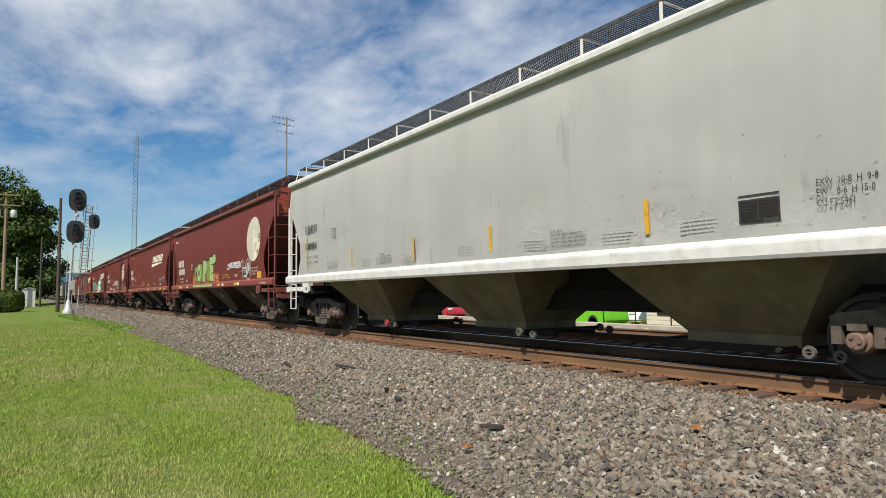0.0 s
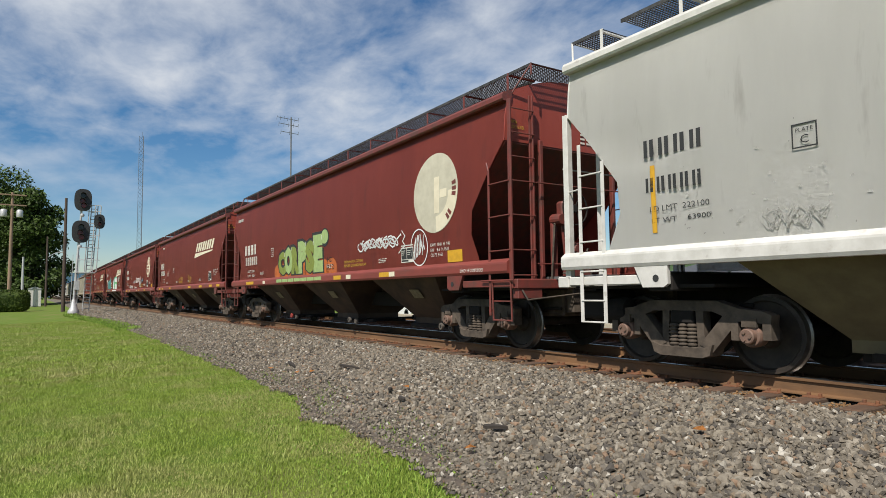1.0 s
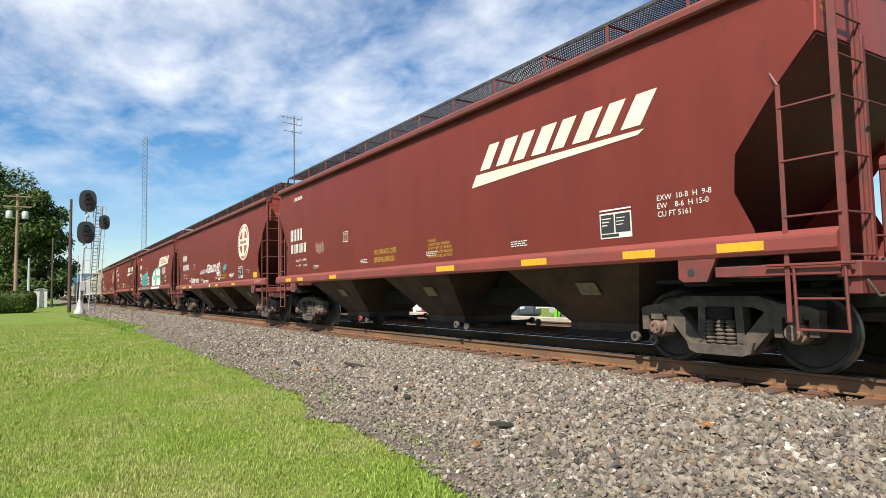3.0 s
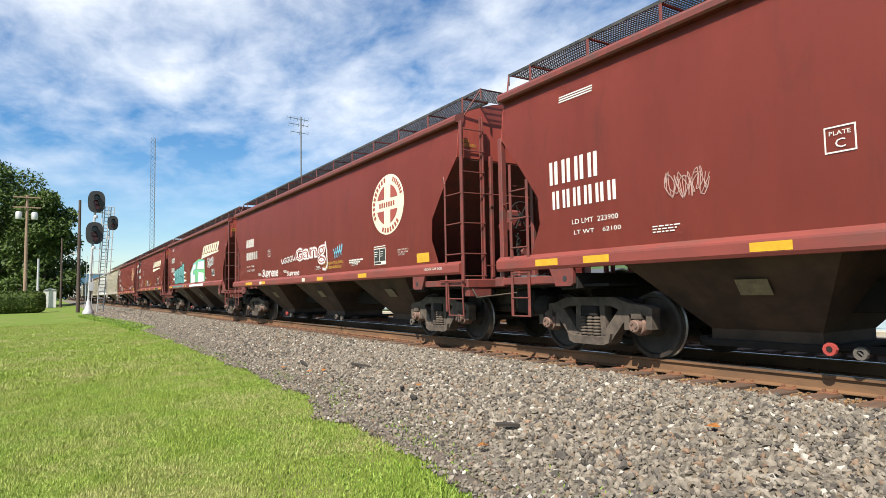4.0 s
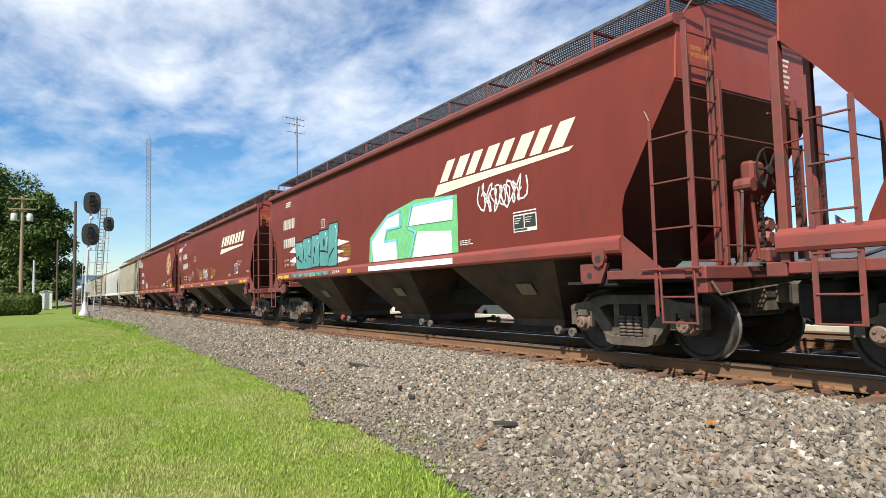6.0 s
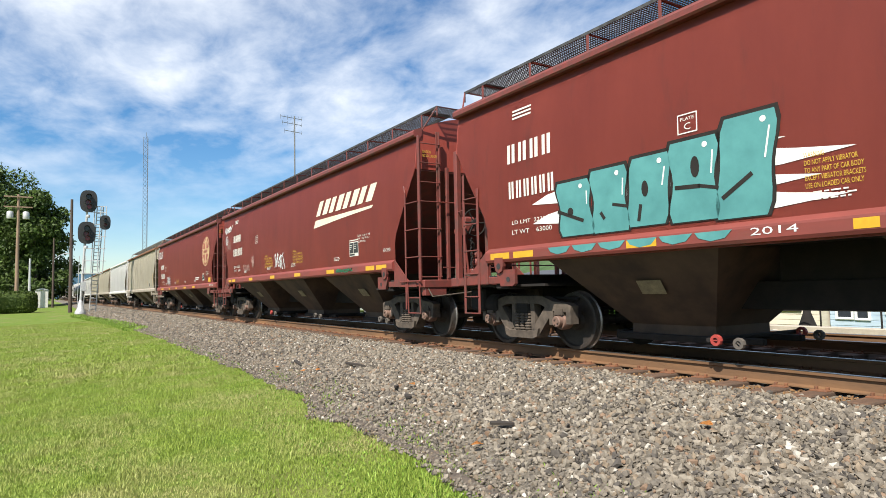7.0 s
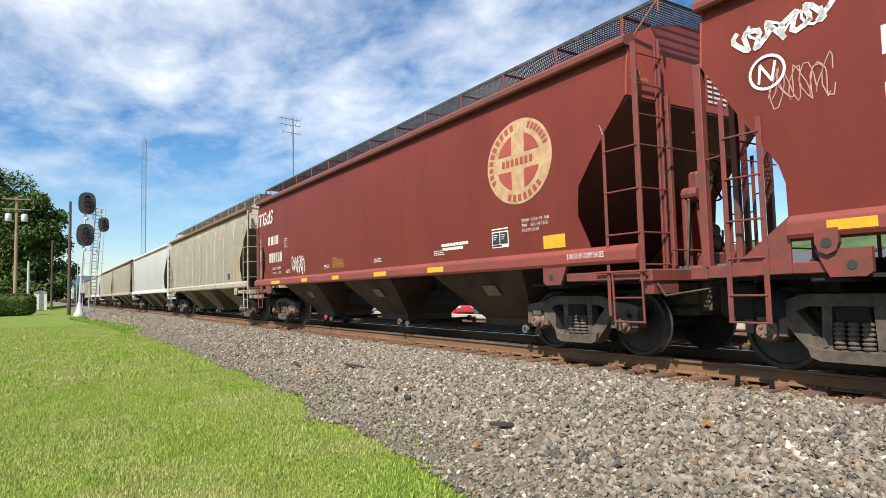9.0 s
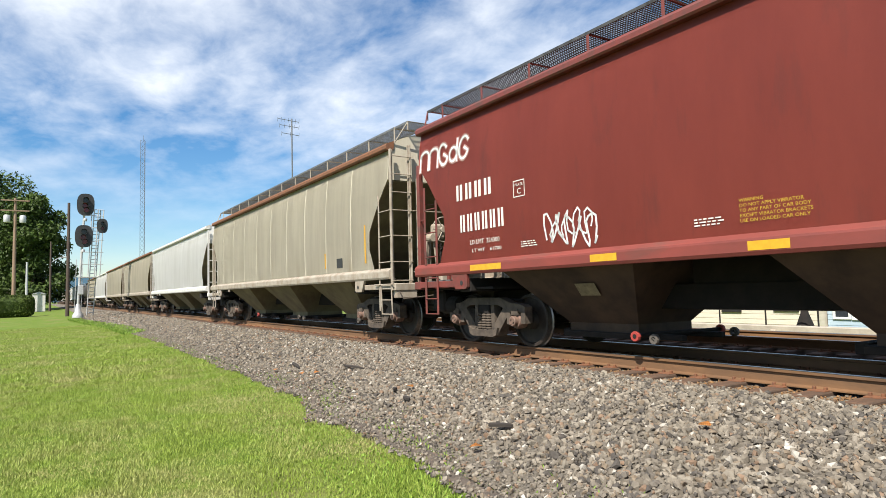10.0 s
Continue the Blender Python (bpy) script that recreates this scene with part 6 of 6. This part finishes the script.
def lattice_tower():
    t = empty("radio_tower", pose(-220, 19.2, -0.8))
    bm = bmesh.new()
    h, w = 53.5, 0.85
    legs = [(w * math.cos(a), w * math.sin(a)) for a in (0.3, 2.39, 4.49)]
    for x, y in legs:
        rod(bm, (x, y, 0), (x, y, h), 0.06, sides=5)
    for k in range(38):
        z = h * k / 38
        for i in range(3):
            a, b = legs[i], legs[(i + 1) % 3]
            rod(bm, (*a, z), (*b, z + h / 38), 0.035, sides=4)
    rod(bm, (0, 0, h - 0.5), (0, 0, h + 1.5), 0.05, sides=5)
    rod(bm, (-1.9, 0, 30), (-1.9, 0, h - 1), 0.02, sides=4)
    part("lattice", bm, MAST_GREY, t, "thin steel lattice mast")
    tagged(t, "tall thin steel radio mast beyond the train", "radio tower")


lattice_tower()


def antenna():
    a = empty("television_antenna", pose(-60, 13.0, -0.9))
    bm = bmesh.new()
    rod(bm, (0, 0, 0), (0, 0, 19.7), 0.07, sides=8)
    part("pole", bm, GALV, a)
    for k, (z, n) in enumerate(((19.5, 7), (18.9, 5), (18.1, 3))):
        bm = bmesh.new()
        rod(bm, (0.2, -1.5 + 0.2 * k, z), (-0.2, 0.8, z), 0.03, sides=6)
        for i in range(n):
            y = -1.45 + 0.2 * k + (2.2 - 0.2 * k) * i / (n - 1)
            rod(bm, (-0.06, y, z - 0.22), (0.06, y, z + 0.2), 0.016, sides=5)
        part("antenna_boom", bm, GALV, a)
    tagged(a, "grey rooftop television antenna on a tall pole", "antenna")


antenna()

# ---- behind the train ----
bm = bmesh.new()
box(bm, -34, 8, 8.85, 9.15, -0.95, -0.16, 0.02)
for k in range(11):
    box(bm, -33 + 3.9 * k, -32.85 + 3.9 * k, 8.80, 8.87, -0.42, -0.27, 0.02)
tagged(part("low_wall", bm, CONCRETE), "low weathered concrete wall behind the tracks", "wall", kind="structure")
rail_thing = empty("handrail", pose(0, 9.0, -0.16))
bm = bmesh.new()
rod(bm, (0, 0, -0.02), (0, 0, 1.05), 0.022, sides=6)
post_mesh = finish("post", bm, DARKSTEEL)
for k in range(16):
    mesh_child("post", post_mesh, rail_thing, pose(-19.6 + 1.4 * k, 0, 0))
bm = bmesh.new()
for z in (0.42, 1.03):
    rod(bm, (-19.6, 0, z), (1.4, 0, z), 0.018, sides=6)
part("rail_bar", bm, DARKSTEEL, rail_thing)
tagged(rail_thing, "thin dark steel handrail on the low wall", "railing")
lp = empty("iron_post", pose(-9.2, 9.9, -0.7))
bm = bmesh.new()
lathe(bm, [(0.0, -0.1), (0.24, -0.1), (0.22, 0.5), (0.1, 0.85), (0.07, 1.3), (0.055, 2.2), (0.0, 2.25)], 12, "z")
part("shaft", bm, DARKSTEEL, lp, smooth=40)
tagged(lp, "dark ornamental iron post with a flared base", "post")

CLAP_CREAM = material("cream_siding", (0.62, 0.56, 0.46), 0.7, second=(0.54, 0.48, 0.39), scale=4, stretch=(0.4, 0.4, 4))
CLAP_BLUE = material("pale_blue_siding", (0.38, 0.47, 0.56), 0.7, second=(0.32, 0.41, 0.50), scale=4, stretch=(0.4, 0.4, 4))
BRICKISH = material("red_brown_wall", (0.30, 0.13, 0.09), 0.85, second=(0.22, 0.10, 0.07), scale=6)
SHINGLE = material("dark_roof_shingle", (0.07, 0.075, 0.085), 0.9, second=(0.045, 0.05, 0.06), scale=9)
PANE = plain("window_pane", (0.03, 0.035, 0.045), 0.08)
WINDOW_WHITE = plain("window_trim", (0.72, 0.72, 0.70), 0.5)


def house(x0, x1, y0, y1, z1, wall_mat, windows, label, trim_mat=None):
    h = empty("house", pose((x0 + x1) / 2, y0, -0.85))
    w, d, t = (x1 - x0) / 2, y1 - y0, z1 + 0.85
    bm = bmesh.new()
    box(bm, -w, w, 0, d, -0.1, t)
    part("wall", bm, wall_mat, h)
    bm = bmesh.new()
    for k in range(int(t / 0.2)):
        box(bm, -w - 0.012, w + 0.012, -0.014, 0.0, 0.05 + k * 0.2, 0.22 + k * 0.2)
    tagged(part("siding", bm, wall_mat, h), kind="stuff")
    bm = bmesh.new()
    prism(bm, [(-0.5, t - 0.1), (d / 2, t + d * 0.09), (d + 0.5, t - 0.1), (d / 2, t + d * 0.09 - 0.12)], "x", -w - 0.4, w + 0.4)
    part("roof", bm, SHINGLE, h)
    for wx, wz, ww, wh in windows:
        bm = bmesh.new()
        for a, b, c, e in ((-ww / 2 - 0.08, -ww / 2, 0, wh), (ww / 2, ww / 2 + 0.08, 0, wh), (-ww / 2 - 0.08, ww / 2 + 0.08, -0.08, 0), (-ww / 2 - 0.08, ww / 2 + 0.08, wh, wh + 0.08), (-ww / 2, ww / 2, wh / 2 - 0.03, wh / 2 + 0.03)):
            box(bm, a, b, -0.07, -0.012, c, e)
        win = part("window", bm, trim_mat or WINDOW_WHITE, h, at=pose(wx - (x0 + x1) / 2, 0, wz + 0.85))
        bm = bmesh.new()
        box(bm, -ww / 2, ww / 2, -0.03, -0.016, 0, wh)
        part("pane", bm, PANE, win)
    return tagged(h, label, "house", "houses behind the tracks")


house(-19.1, -11.9, 16, 25, 1.55, CLAP_CREAM, [(-18.0, -0.08, 0.8, 1.1), (-15.25, -0.08, 0.7, 1.1), (-13.0, -0.02, 0.8, 1.1)],
      "cream sided house with dark framed windows", DARKSTEEL)
house(-11.8, -1.5, 16.6, 26, 1.5, CLAP_BLUE, [(-11.3, -0.30, 0.45, 0.9), (-10.7, -0.32, 0.35, 0.9), (-9.6, -0.1, 0.6, 1.1), (-6.5, 0.1, 0.9, 1.3), (-3.5, 0.1, 0.9, 1.3)],
      "pale blue sided house with white window trim")
house(-34, -27, 34, 42, 1.9, BRICKISH, [(-32, 0.3, 1.0, 1.2), (-29, 0.3, 1.0, 1.2)], "red-brown house with a dark roof, behind parked cars")
house(-48, -38, 30, 38, 2.0, CLAP_CREAM, [(-45, 0.3, 1.0, 1.2), (-41, 0.3, 1.0, 1.2)], "pale sided house beyond the parking lot")
bm = bmesh.new()
box(bm, -80, 20, 9.15, 34, -0.98, -0.86)
ASPHALT = material("asphalt", (0.075, 0.073, 0.072), 0.9, second=(0.05, 0.05, 0.05), scale=8)
tagged(part("parking_lot", bm, ASPHALT), "grey asphalt parking lot behind the low wall", "pavement", kind="structure")


def parked_car(x, y, length, mat, turn, label, tall=1.5):
    c = empty("car", pose(x, y, -0.86, 0, 0, turn))
    l, w, k = length / 2, 0.86, tall / 1.5
    bm = bmesh.new()
    prism(bm, [(-l, 0.35), (-l, 0.62 * k), (-l * 0.93, 0.92 * k), (-l * 0.80, 0.98 * k), (l * 0.42, 0.98 * k), (l * 0.92, 0.80 * k), (l, 0.62 * k), (l, 0.32), (l * 0.9, 0.22), (-l * 0.9, 0.22)], "y", -w, w)
    bmesh.ops.bevel(bm, geom=bm.edges[:], offset=0.06, segments=2, affect="EDGES")
    part("body", bm, mat, c, smooth=50)
    bm = bmesh.new()
    prism(bm, [(-l * 0.88, 0.94 * k), (-l * 0.62, 1.44 * k), (-l * 0.4, 1.5 * k), (l * 0.08, 1.48 * k), (l * 0.46, 0.95 * k)], "y", -w * 0.86, w * 0.86)
    bmesh.ops.bevel(bm, geom=bm.edges[:], offset=0.05, segments=2, affect="EDGES")
    part("cabin", bm, PANE, c, smooth=50)
    bm = bmesh.new()
    prism(bm, [(-l * 0.66, 1.42 * k), (-l * 0.4, 1.52 * k), (l * 0.08, 1.50 * k), (l * 0.12, 1.43 * k)], "y", -w * 0.84, w * 0.84)
    for px_ in (-l * 0.30, l * 0.06):
        box(bm, px_ - 0.05, px_ + 0.05, -w * 0.875, w * 0.875, 0.95 * k, 1.46 * k)
    part("roof_panel", bm, mat, c)
    for sx in (-0.62, 0.62):
        for sy in (-1, 1):
            bm = bmesh.new()
            lathe(bm, [(0.0, sy * 0.70), (0.33, sy * 0.70), (0.33, sy * 0.86), (0.24, sy * 0.88), (0.22, sy * 0.86), (0.0, sy * 0.86)], 16, "y", (sx * l, 0, 0.33))
            for f in bm.faces:
                m = f.calc_center_median()
                if math.hypot(m.x - sx * l, m.z - 0.33) < 0.22:
                    f.material_index = 1
            part("wheel", bm, [SIGNAL_BLACK, SIGNAL_SILVER], c)
    for sy in (-0.6, 0.6):
        bm = bmesh.new()
        box(bm, l - 0.05, l + 0.02, sy - 0.15, sy + 0.15, 0.60 * k, 0.74 * k, 0.02)
        part("headlight", bm, WINDOW_WHITE, c)
    return tagged(c, label, "car", "parked cars")


CAR_GREEN = plain("bright_green_car_paint", (0.16, 0.52, 0.03), 0.25)
CAR_SILVER = plain("silver_car_paint", (0.50, 0.52, 0.55), 0.3, 0.3)
CAR_GREY = plain("dark_grey_car_paint", (0.09, 0.10, 0.11), 0.25, 0.3)
CAR_WHITE = plain("white_car_paint", (0.75, 0.76, 0.78), 0.3)
CAR_RED = plain("red_car_paint", (0.42, 0.03, 0.05), 0.3)
parked_car(-22.6, 15.6, 4.2, CAR_GREEN, 180, "bright green hatchback parked behind the wall", 1.6)
parked_car(-30.0, 15.8, 4.5, CAR_GREY, 0, "dark grey estate car parked behind the wall", 1.65)
parked_car(-27.2, 19.5, 4.3, CAR_SILVER, 0, "silver car parked behind the wall", 1.6)
parked_car(-20.6, 19.0, 4.3, CAR_WHITE, -75, "white car parked beside the cream house", 1.6)
parked_car(-21.6, 24.5, 4.5, CAR_SILVER, -80, "silver car parked beside the cream house", 1.7)
parked_car(-36.5, 15.8, 4.5, CAR_RED, 0, "red car parked behind the wall", 1.6)
parked_car(-42.0, 16.0, 4.6, CAR_WHITE, 0, "white car parked behind the wall", 1.7)
parked_car(-50.0, 16.0, 4.6, CAR_SILVER, 0, "silver van parked behind the wall", 1.9)

# flag on its pole
fp = empty("flagpole", pose(-32, 60, -0.9))
bm = bmesh.new()
rod(bm, (0, 0, -0.2), (0, 0, 9.4), 0.07, 0.04, 8)
part("pole", bm, SIGNAL_SILVER, fp)
for k in range(7):
    bm = bmesh.new()
    z = 7.2 + 0.2 * k
    sheet(bm, [[(0.05 + 0.12 * i, 0.12 * math.sin(i * 0.9), z - 0.09 * i + dz) for i in range(9)] for dz in (0, 0.2)])
    bmesh.ops.solidify(bm, geom=bm.faces[:], thickness=0.01)
    part("stripe", bm, CAR_RED if k % 2 == 0 else CAR_WHITE, fp)
bm = bmesh.new()
sheet(bm, [[(0.05 + 0.12 * i, 0.12 * math.sin(i * 0.9) - 0.02, z - 0.09 * i) for i in range(4)] for z in (7.85, 8.6)])
bmesh.ops.solidify(bm, geom=bm.faces[:], thickness=0.01)
part("canton", bm, plain("flag_blue", (0.03, 0.05, 0.2)), fp)
tagged(fp, "limp striped flag on a pale pole", "flagpole")


# ---- distance ----
def ridge(name, pts, height, mat, label, seed, rough=0.2, steps=240):
    """A long wooded ridge along a line."""
    bm = bmesh.new()
    rows = []
    (xa, ya), (xb, yb) = pts
    along = Vector((xb - xa, yb - ya)).normalized()
    across = Vector((-along.y, along.x))
    for k in range(steps + 1):
        u = k / steps
        x, y = xa + (xb - xa) * u, ya + (yb - ya) * u
        h = height * (0.8 + rough * noise.noise((u * 5, seed, 0)) + 0.06 * noise.noise((u * 60, seed, 2)) + 0.03 * noise.noise((u * 160, seed, 2)))
        rows.append([(x + across.x * w * height, y + across.y * w * height, -1.5 + h * c) for w, c in ((-3, 0), (-1.6, 0.45), (-0.5, 0.9), (0, 1.0), (0.6, 0.9), (3, 0))])
    sheet(bm, rows)
    return tagged(part(name, bm, mat, smooth=60), label, "hills", kind="structure")


ridge("backdrop_hill", ((-1700, -700), (-1500, 900)), 70, HAZE_BLUE, "hazy blue wooded ridge in the distance", 3)
ridge("backdrop_wood", ((-900, 620), (500, 520)), 52, HILL_GREEN, "green wooded hillside in the distance", 7)
leaf_cloud("far_woods", [(-700 + 45 * k, 380 + 12 * math.sin(k * 2.1), 3 + 2 * math.sin(k * 1.3), 30, 14, 9 + 3 * math.sin(k * 2.7)) for k in range(26)], 9000, 2.2, LEAF, 21)
tagged(bpy.data.objects["far_woods"], "belt of green trees beyond the houses", "trees", kind="stuff")


# ---- loose things on the ballast ----
CHARRED = material("charred_wood", (0.022, 0.018, 0.015), 0.9, second=(0.045, 0.036, 0.028), scale=12, stretch=(0.2, 1, 1), bump=0.4)


def plank(x, y, length, turn, label):
    bm = bmesh.new()
    prism(bm, [(-length / 2, 0.0), (-length * 0.46, 0.028), (length * 0.1, 0.045), (length * 0.42, 0.026), (length / 2, 0.004), (length * 0.2, -0.02), (-length * 0.4, -0.022)], "z", 0.0, 0.028)
    for v in bm.verts:
        v.co.z += 0.02 * noise.noise(v.co * 5)
    o = part("wood_scrap", bm, CHARRED, at=pose(x, y, ground_z(y) + 0.055, 4, 3, turn))
    tagged(o, label, "wood scrap", "scraps on the ballast")


plank(-10.13, -3.37, 0.50, 20, "splintered dark wood scrap lying on the ballast")
plank(-7.05, -4.05, 0.24, -15, "short dark wood scrap lying on the ballast")
plank(-5.04, -4.10, 0.26, 35, "charred wood block lying on the ballast")
plank(-7.75, -3.85, 0.20, -30, "small dark wood chip lying on the ballast")
plank(-11.6, -3.9, 0.6, -8, "thin pale stick lying on the ballast")
LEAFBROWN = plain("orange_dry_leaf", (0.48, 0.20, 0.05), 0.7)
for x, y in ((-7.69, -3.62), (-4.69, -4.65), (-10.6, -4.15), (-10.4, -3.95), (-3.5, -3.0), (-11.6, -4.3)):
    bm = bmesh.new()
    sheet(bm, [[(-0.06, -0.01, 0.01), (0, -0.05, 0.03), (0.07, 0, 0.015)], [(-0.05, 0.02, 0.02), (0.01, 0.05, 0.035), (0.06, 0.02, 0.02)]])
    bmesh.ops.solidify(bm, geom=bm.faces[:], thickness=0.004)
    o = part("dry_leaf", bm, LEAFBROWN, at=pose(x, y, ground_z(y) + 0.05, random.uniform(-15, 15), 0, random.uniform(0, 360)))
    tagged(o, "curled orange dry leaf on the stones", "leaf", "dry leaves on the ballast")


# ---- stones and grass ----
def stones():
    rng = np.random.default_rng(9)
    phi = (1 + 5 ** 0.5) / 2
    ico = np.array([(-1, phi, 0), (1, phi, 0), (-1, -phi, 0), (1, -phi, 0), (0, -1, phi), (0, 1, phi), (0, -1, -phi), (0, 1, -phi),
                    (phi, 0, -1), (phi, 0, 1), (-phi, 0, -1), (-phi, 0, 1)]) / 1.9
    tri = np.array([(0, 11, 5), (0, 5, 1), (0, 1, 7), (0, 7, 10), (0, 10, 11), (1, 5, 9), (5, 11, 4), (11, 10, 2), (10, 7, 6), (7, 1, 8),
                    (3, 9, 4), (3, 4, 2), (3, 2, 6), (3, 6, 8), (3, 8, 9), (4, 9, 5), (2, 4, 11), (6, 2, 10), (8, 6, 7), (9, 8, 1)])

    def lay(name, n, x0, x1, power, size, label, mat=STONE, across=None):
        xs = x0 + (x1 - x0) * rng.random(n) ** power
        if across is not None and across[0] < 0:
            # most stones lie between the ties
            off = (xs - 1.45) / 0.497
            near = off - np.round(off)
            shift = np.where((np.abs(near) < 0.26) & (rng.random(n) < 0.85), 0.497 * (0.5 - np.abs(near)) * np.where(near < 0, -1, 1), 0)
            xs = xs + shift
        ys, zs = np.empty(n), np.empty(n)
        for i in range(n):
            e = lawn_edge(xs[i])
            u = rng.random()
            ys[i] = (e - 0.1) + (-1.27 - e + 0.1) * u if across is None else across[0] + (across[1] - across[0]) * u
            zs[i] = ground_z(ys[i])
        fade = np.clip((ys - np.array([lawn_edge(x) for x in xs])) / 0.9, 0.35, 1)
        s = size * (0.5 + 0.9 * rng.random(n) ** 1.6) * (0.42 + 0.58 * fade)
        shape = ico[None] * (1 + 0.28 * rng.normal(size=(n, 12, 1))) * np.stack([np.ones(n), 0.6 + 0.4 * rng.random(n), 0.45 + 0.4 * rng.random(n)], 1)[:, None, :]
        q = rng.normal(size=(n, 4))
        q /= np.linalg.norm(q, axis=1)[:, None]
        w, x, y, z = q.T
        rot = np.stack([1 - 2 * (y * y + z * z), 2 * (x * y - z * w), 2 * (x * z + y * w), 2 * (x * y + z * w), 1 - 2 * (x * x + z * z),
                        2 * (y * z - x * w), 2 * (x * z - y * w), 2 * (y * z + x * w), 1 - 2 * (x * x + y * y)], 1).reshape(n, 3, 3)
        v = np.einsum("nij,nkj->nki", rot, shape) * s[:, None, None]
        v += np.stack([xs, ys, zs + s * 0.25 + 0.012 * rng.random(n)], 1)[:, None, :]
        f = (tri[None] + 12 * np.arange(n)[:, None, None]).reshape(-1, 3)
        ob = new(name, mesh_from_arrays(name, v.reshape(-1, 3).tolist(), f.tolist(), mat))
        tagged(ob, label, "stones", kind="stuff")
    lay("ballast_stones", 46000, 4.0, -13, 1.0, 0.030, "sharp grey, tan and white crushed stones")
    lay("ballast_stones", 20000, -12.8, -38, 1.2, 0.034, "grey-brown crushed stones along the track")
    lay("ballast_stones", 9000, -37, -80, 1.3, 0.055, "crushed stones far along the track")
    lay("rusty_stones", 5200, 1.5, -30, 1.15, 0.020, "rust-stained small stones beside the rail", RUSTY_STONE, (-1.34, -0.84))
    lay("rusty_stones", 4000, 1.5, -22, 1.15, 0.026, "dark stones between the rails", RUSTY_STONE, (-0.66, 0.66))
    lay("far_stones", 9000, 1.5, -30, 1.0, 0.034, "grey stones between the two tracks", STONE, (1.3, 3.2))


def grass():
    rng = np.random.default_rng(12)

    def blades(name, n, x0, x1, power, ymin, height, width, mat, label, edge=None):
        x = x0 + (x1 - x0) * rng.random(n) ** power
        e = np.array([lawn_edge(a) for a in x])
        if edge:
            y = e + edge[0] + (edge[1] - edge[0]) * rng.random(n) ** 2
        else:
            y = e + 0.03 - (e + 0.03 - ymin(x)) * rng.random(n)
        z = np.array([ground_z(b) for b in y]) - 0.024
        h = height * (0.5 + 0.8 * rng.random(n)) * (0.75 + 0.5 * np.sin(x * 1.3 + y * 2.1) ** 2)
        a = rng.random(n) * 2 * np.pi
        lean = h * (0.2 + 0.7 * rng.random(n))
        b = rng.random(n) * 2 * np.pi
        w = width * (0.6 + 0.8 * rng.random(n))
        dx, dy = np.cos(a) * w, np.sin(a) * w
        lx, ly = np.cos(b) * lean, np.sin(b) * lean
        v = np.stack([np.stack([x - dx, y - dy, z], 1), np.stack([x + dx, y + dy, z], 1),
                      np.stack([x + dx * 0.7 + lx * 0.4, y + dy * 0.7 + ly * 0.4, z + h * 0.6], 1),
                      np.stack([x + lx, y + ly, z + h], 1),
                      np.stack([x - dx * 0.7 + lx * 0.4, y - dy * 0.7 + ly * 0.4, z + h * 0.6], 1)], 1).reshape(-1, 3)
        k = 5 * np.arange(n)[:, None]
        quads = np.concatenate([k, k + 1, k + 2, k + 4], 1).tolist()
        tips = np.concatenate([k + 4, k + 2, k + 3], 1).tolist()
        ob = new(name, mesh_from_arrays(name, v.tolist(), quads + tips, mat))
        tagged(ob, label, "grass", kind="stuff")
    blades("lawn_grass", 250000, 3.0, -14, 0.9, lambda x: -9.6 + np.minimum(0, x + 6) * 0.05, 0.031, 0.0032, BLADE, "short mown yellow-green lawn grass")
    blades("lawn_grass", 90000, -13.5, -46, 1.3, lambda x: -8.9 + (x + 6) * 0.065, 0.045, 0.007, BLADE, "short mown lawn grass further off")
    blades("edge_weeds", 20000, -2.6, -30, 1.4, None, 0.030, 0.0075, WEED, "lush clover and weeds along the lawn's edge", edge=(0.20, -0.9))
    blades("edge_weeds", 1100, -3.0, -12, 1.0, None, 0.05, 0.008, WEED, "stray weeds between the stones", edge=(0.2, 0.9))
    blades("edge_weeds", 6000, -30, -62, 1.0, None, 0.12, 0.02, WEED, "green tufts on the far ballast", edge=(-0.4, 0.5))


stones()
grass()


# ---- what moves ----
def rolled(t):
    """How far the train has gone."""
    return SPEED * t + float(np.interp(t, *zip(*SLIP)))


def motions():
    for n, car in CARS:
        walk(car, [(0.5 * k, pose(CAR_START[n] + rolled(0.5 * k), 0, 0)) for k in range(21)])
        if n > 9:
            continue
        for ob in car.children_recursive:
            if ob.name.startswith("wheelset"):
                p = ob.matrix_basis.translation.copy()
                walk(ob, [(k / 30, pose(*p) @ Matrix.Rotation(rolled(k / 30) / 0.457, 4, "Y")) for k in range(301)])


motions()
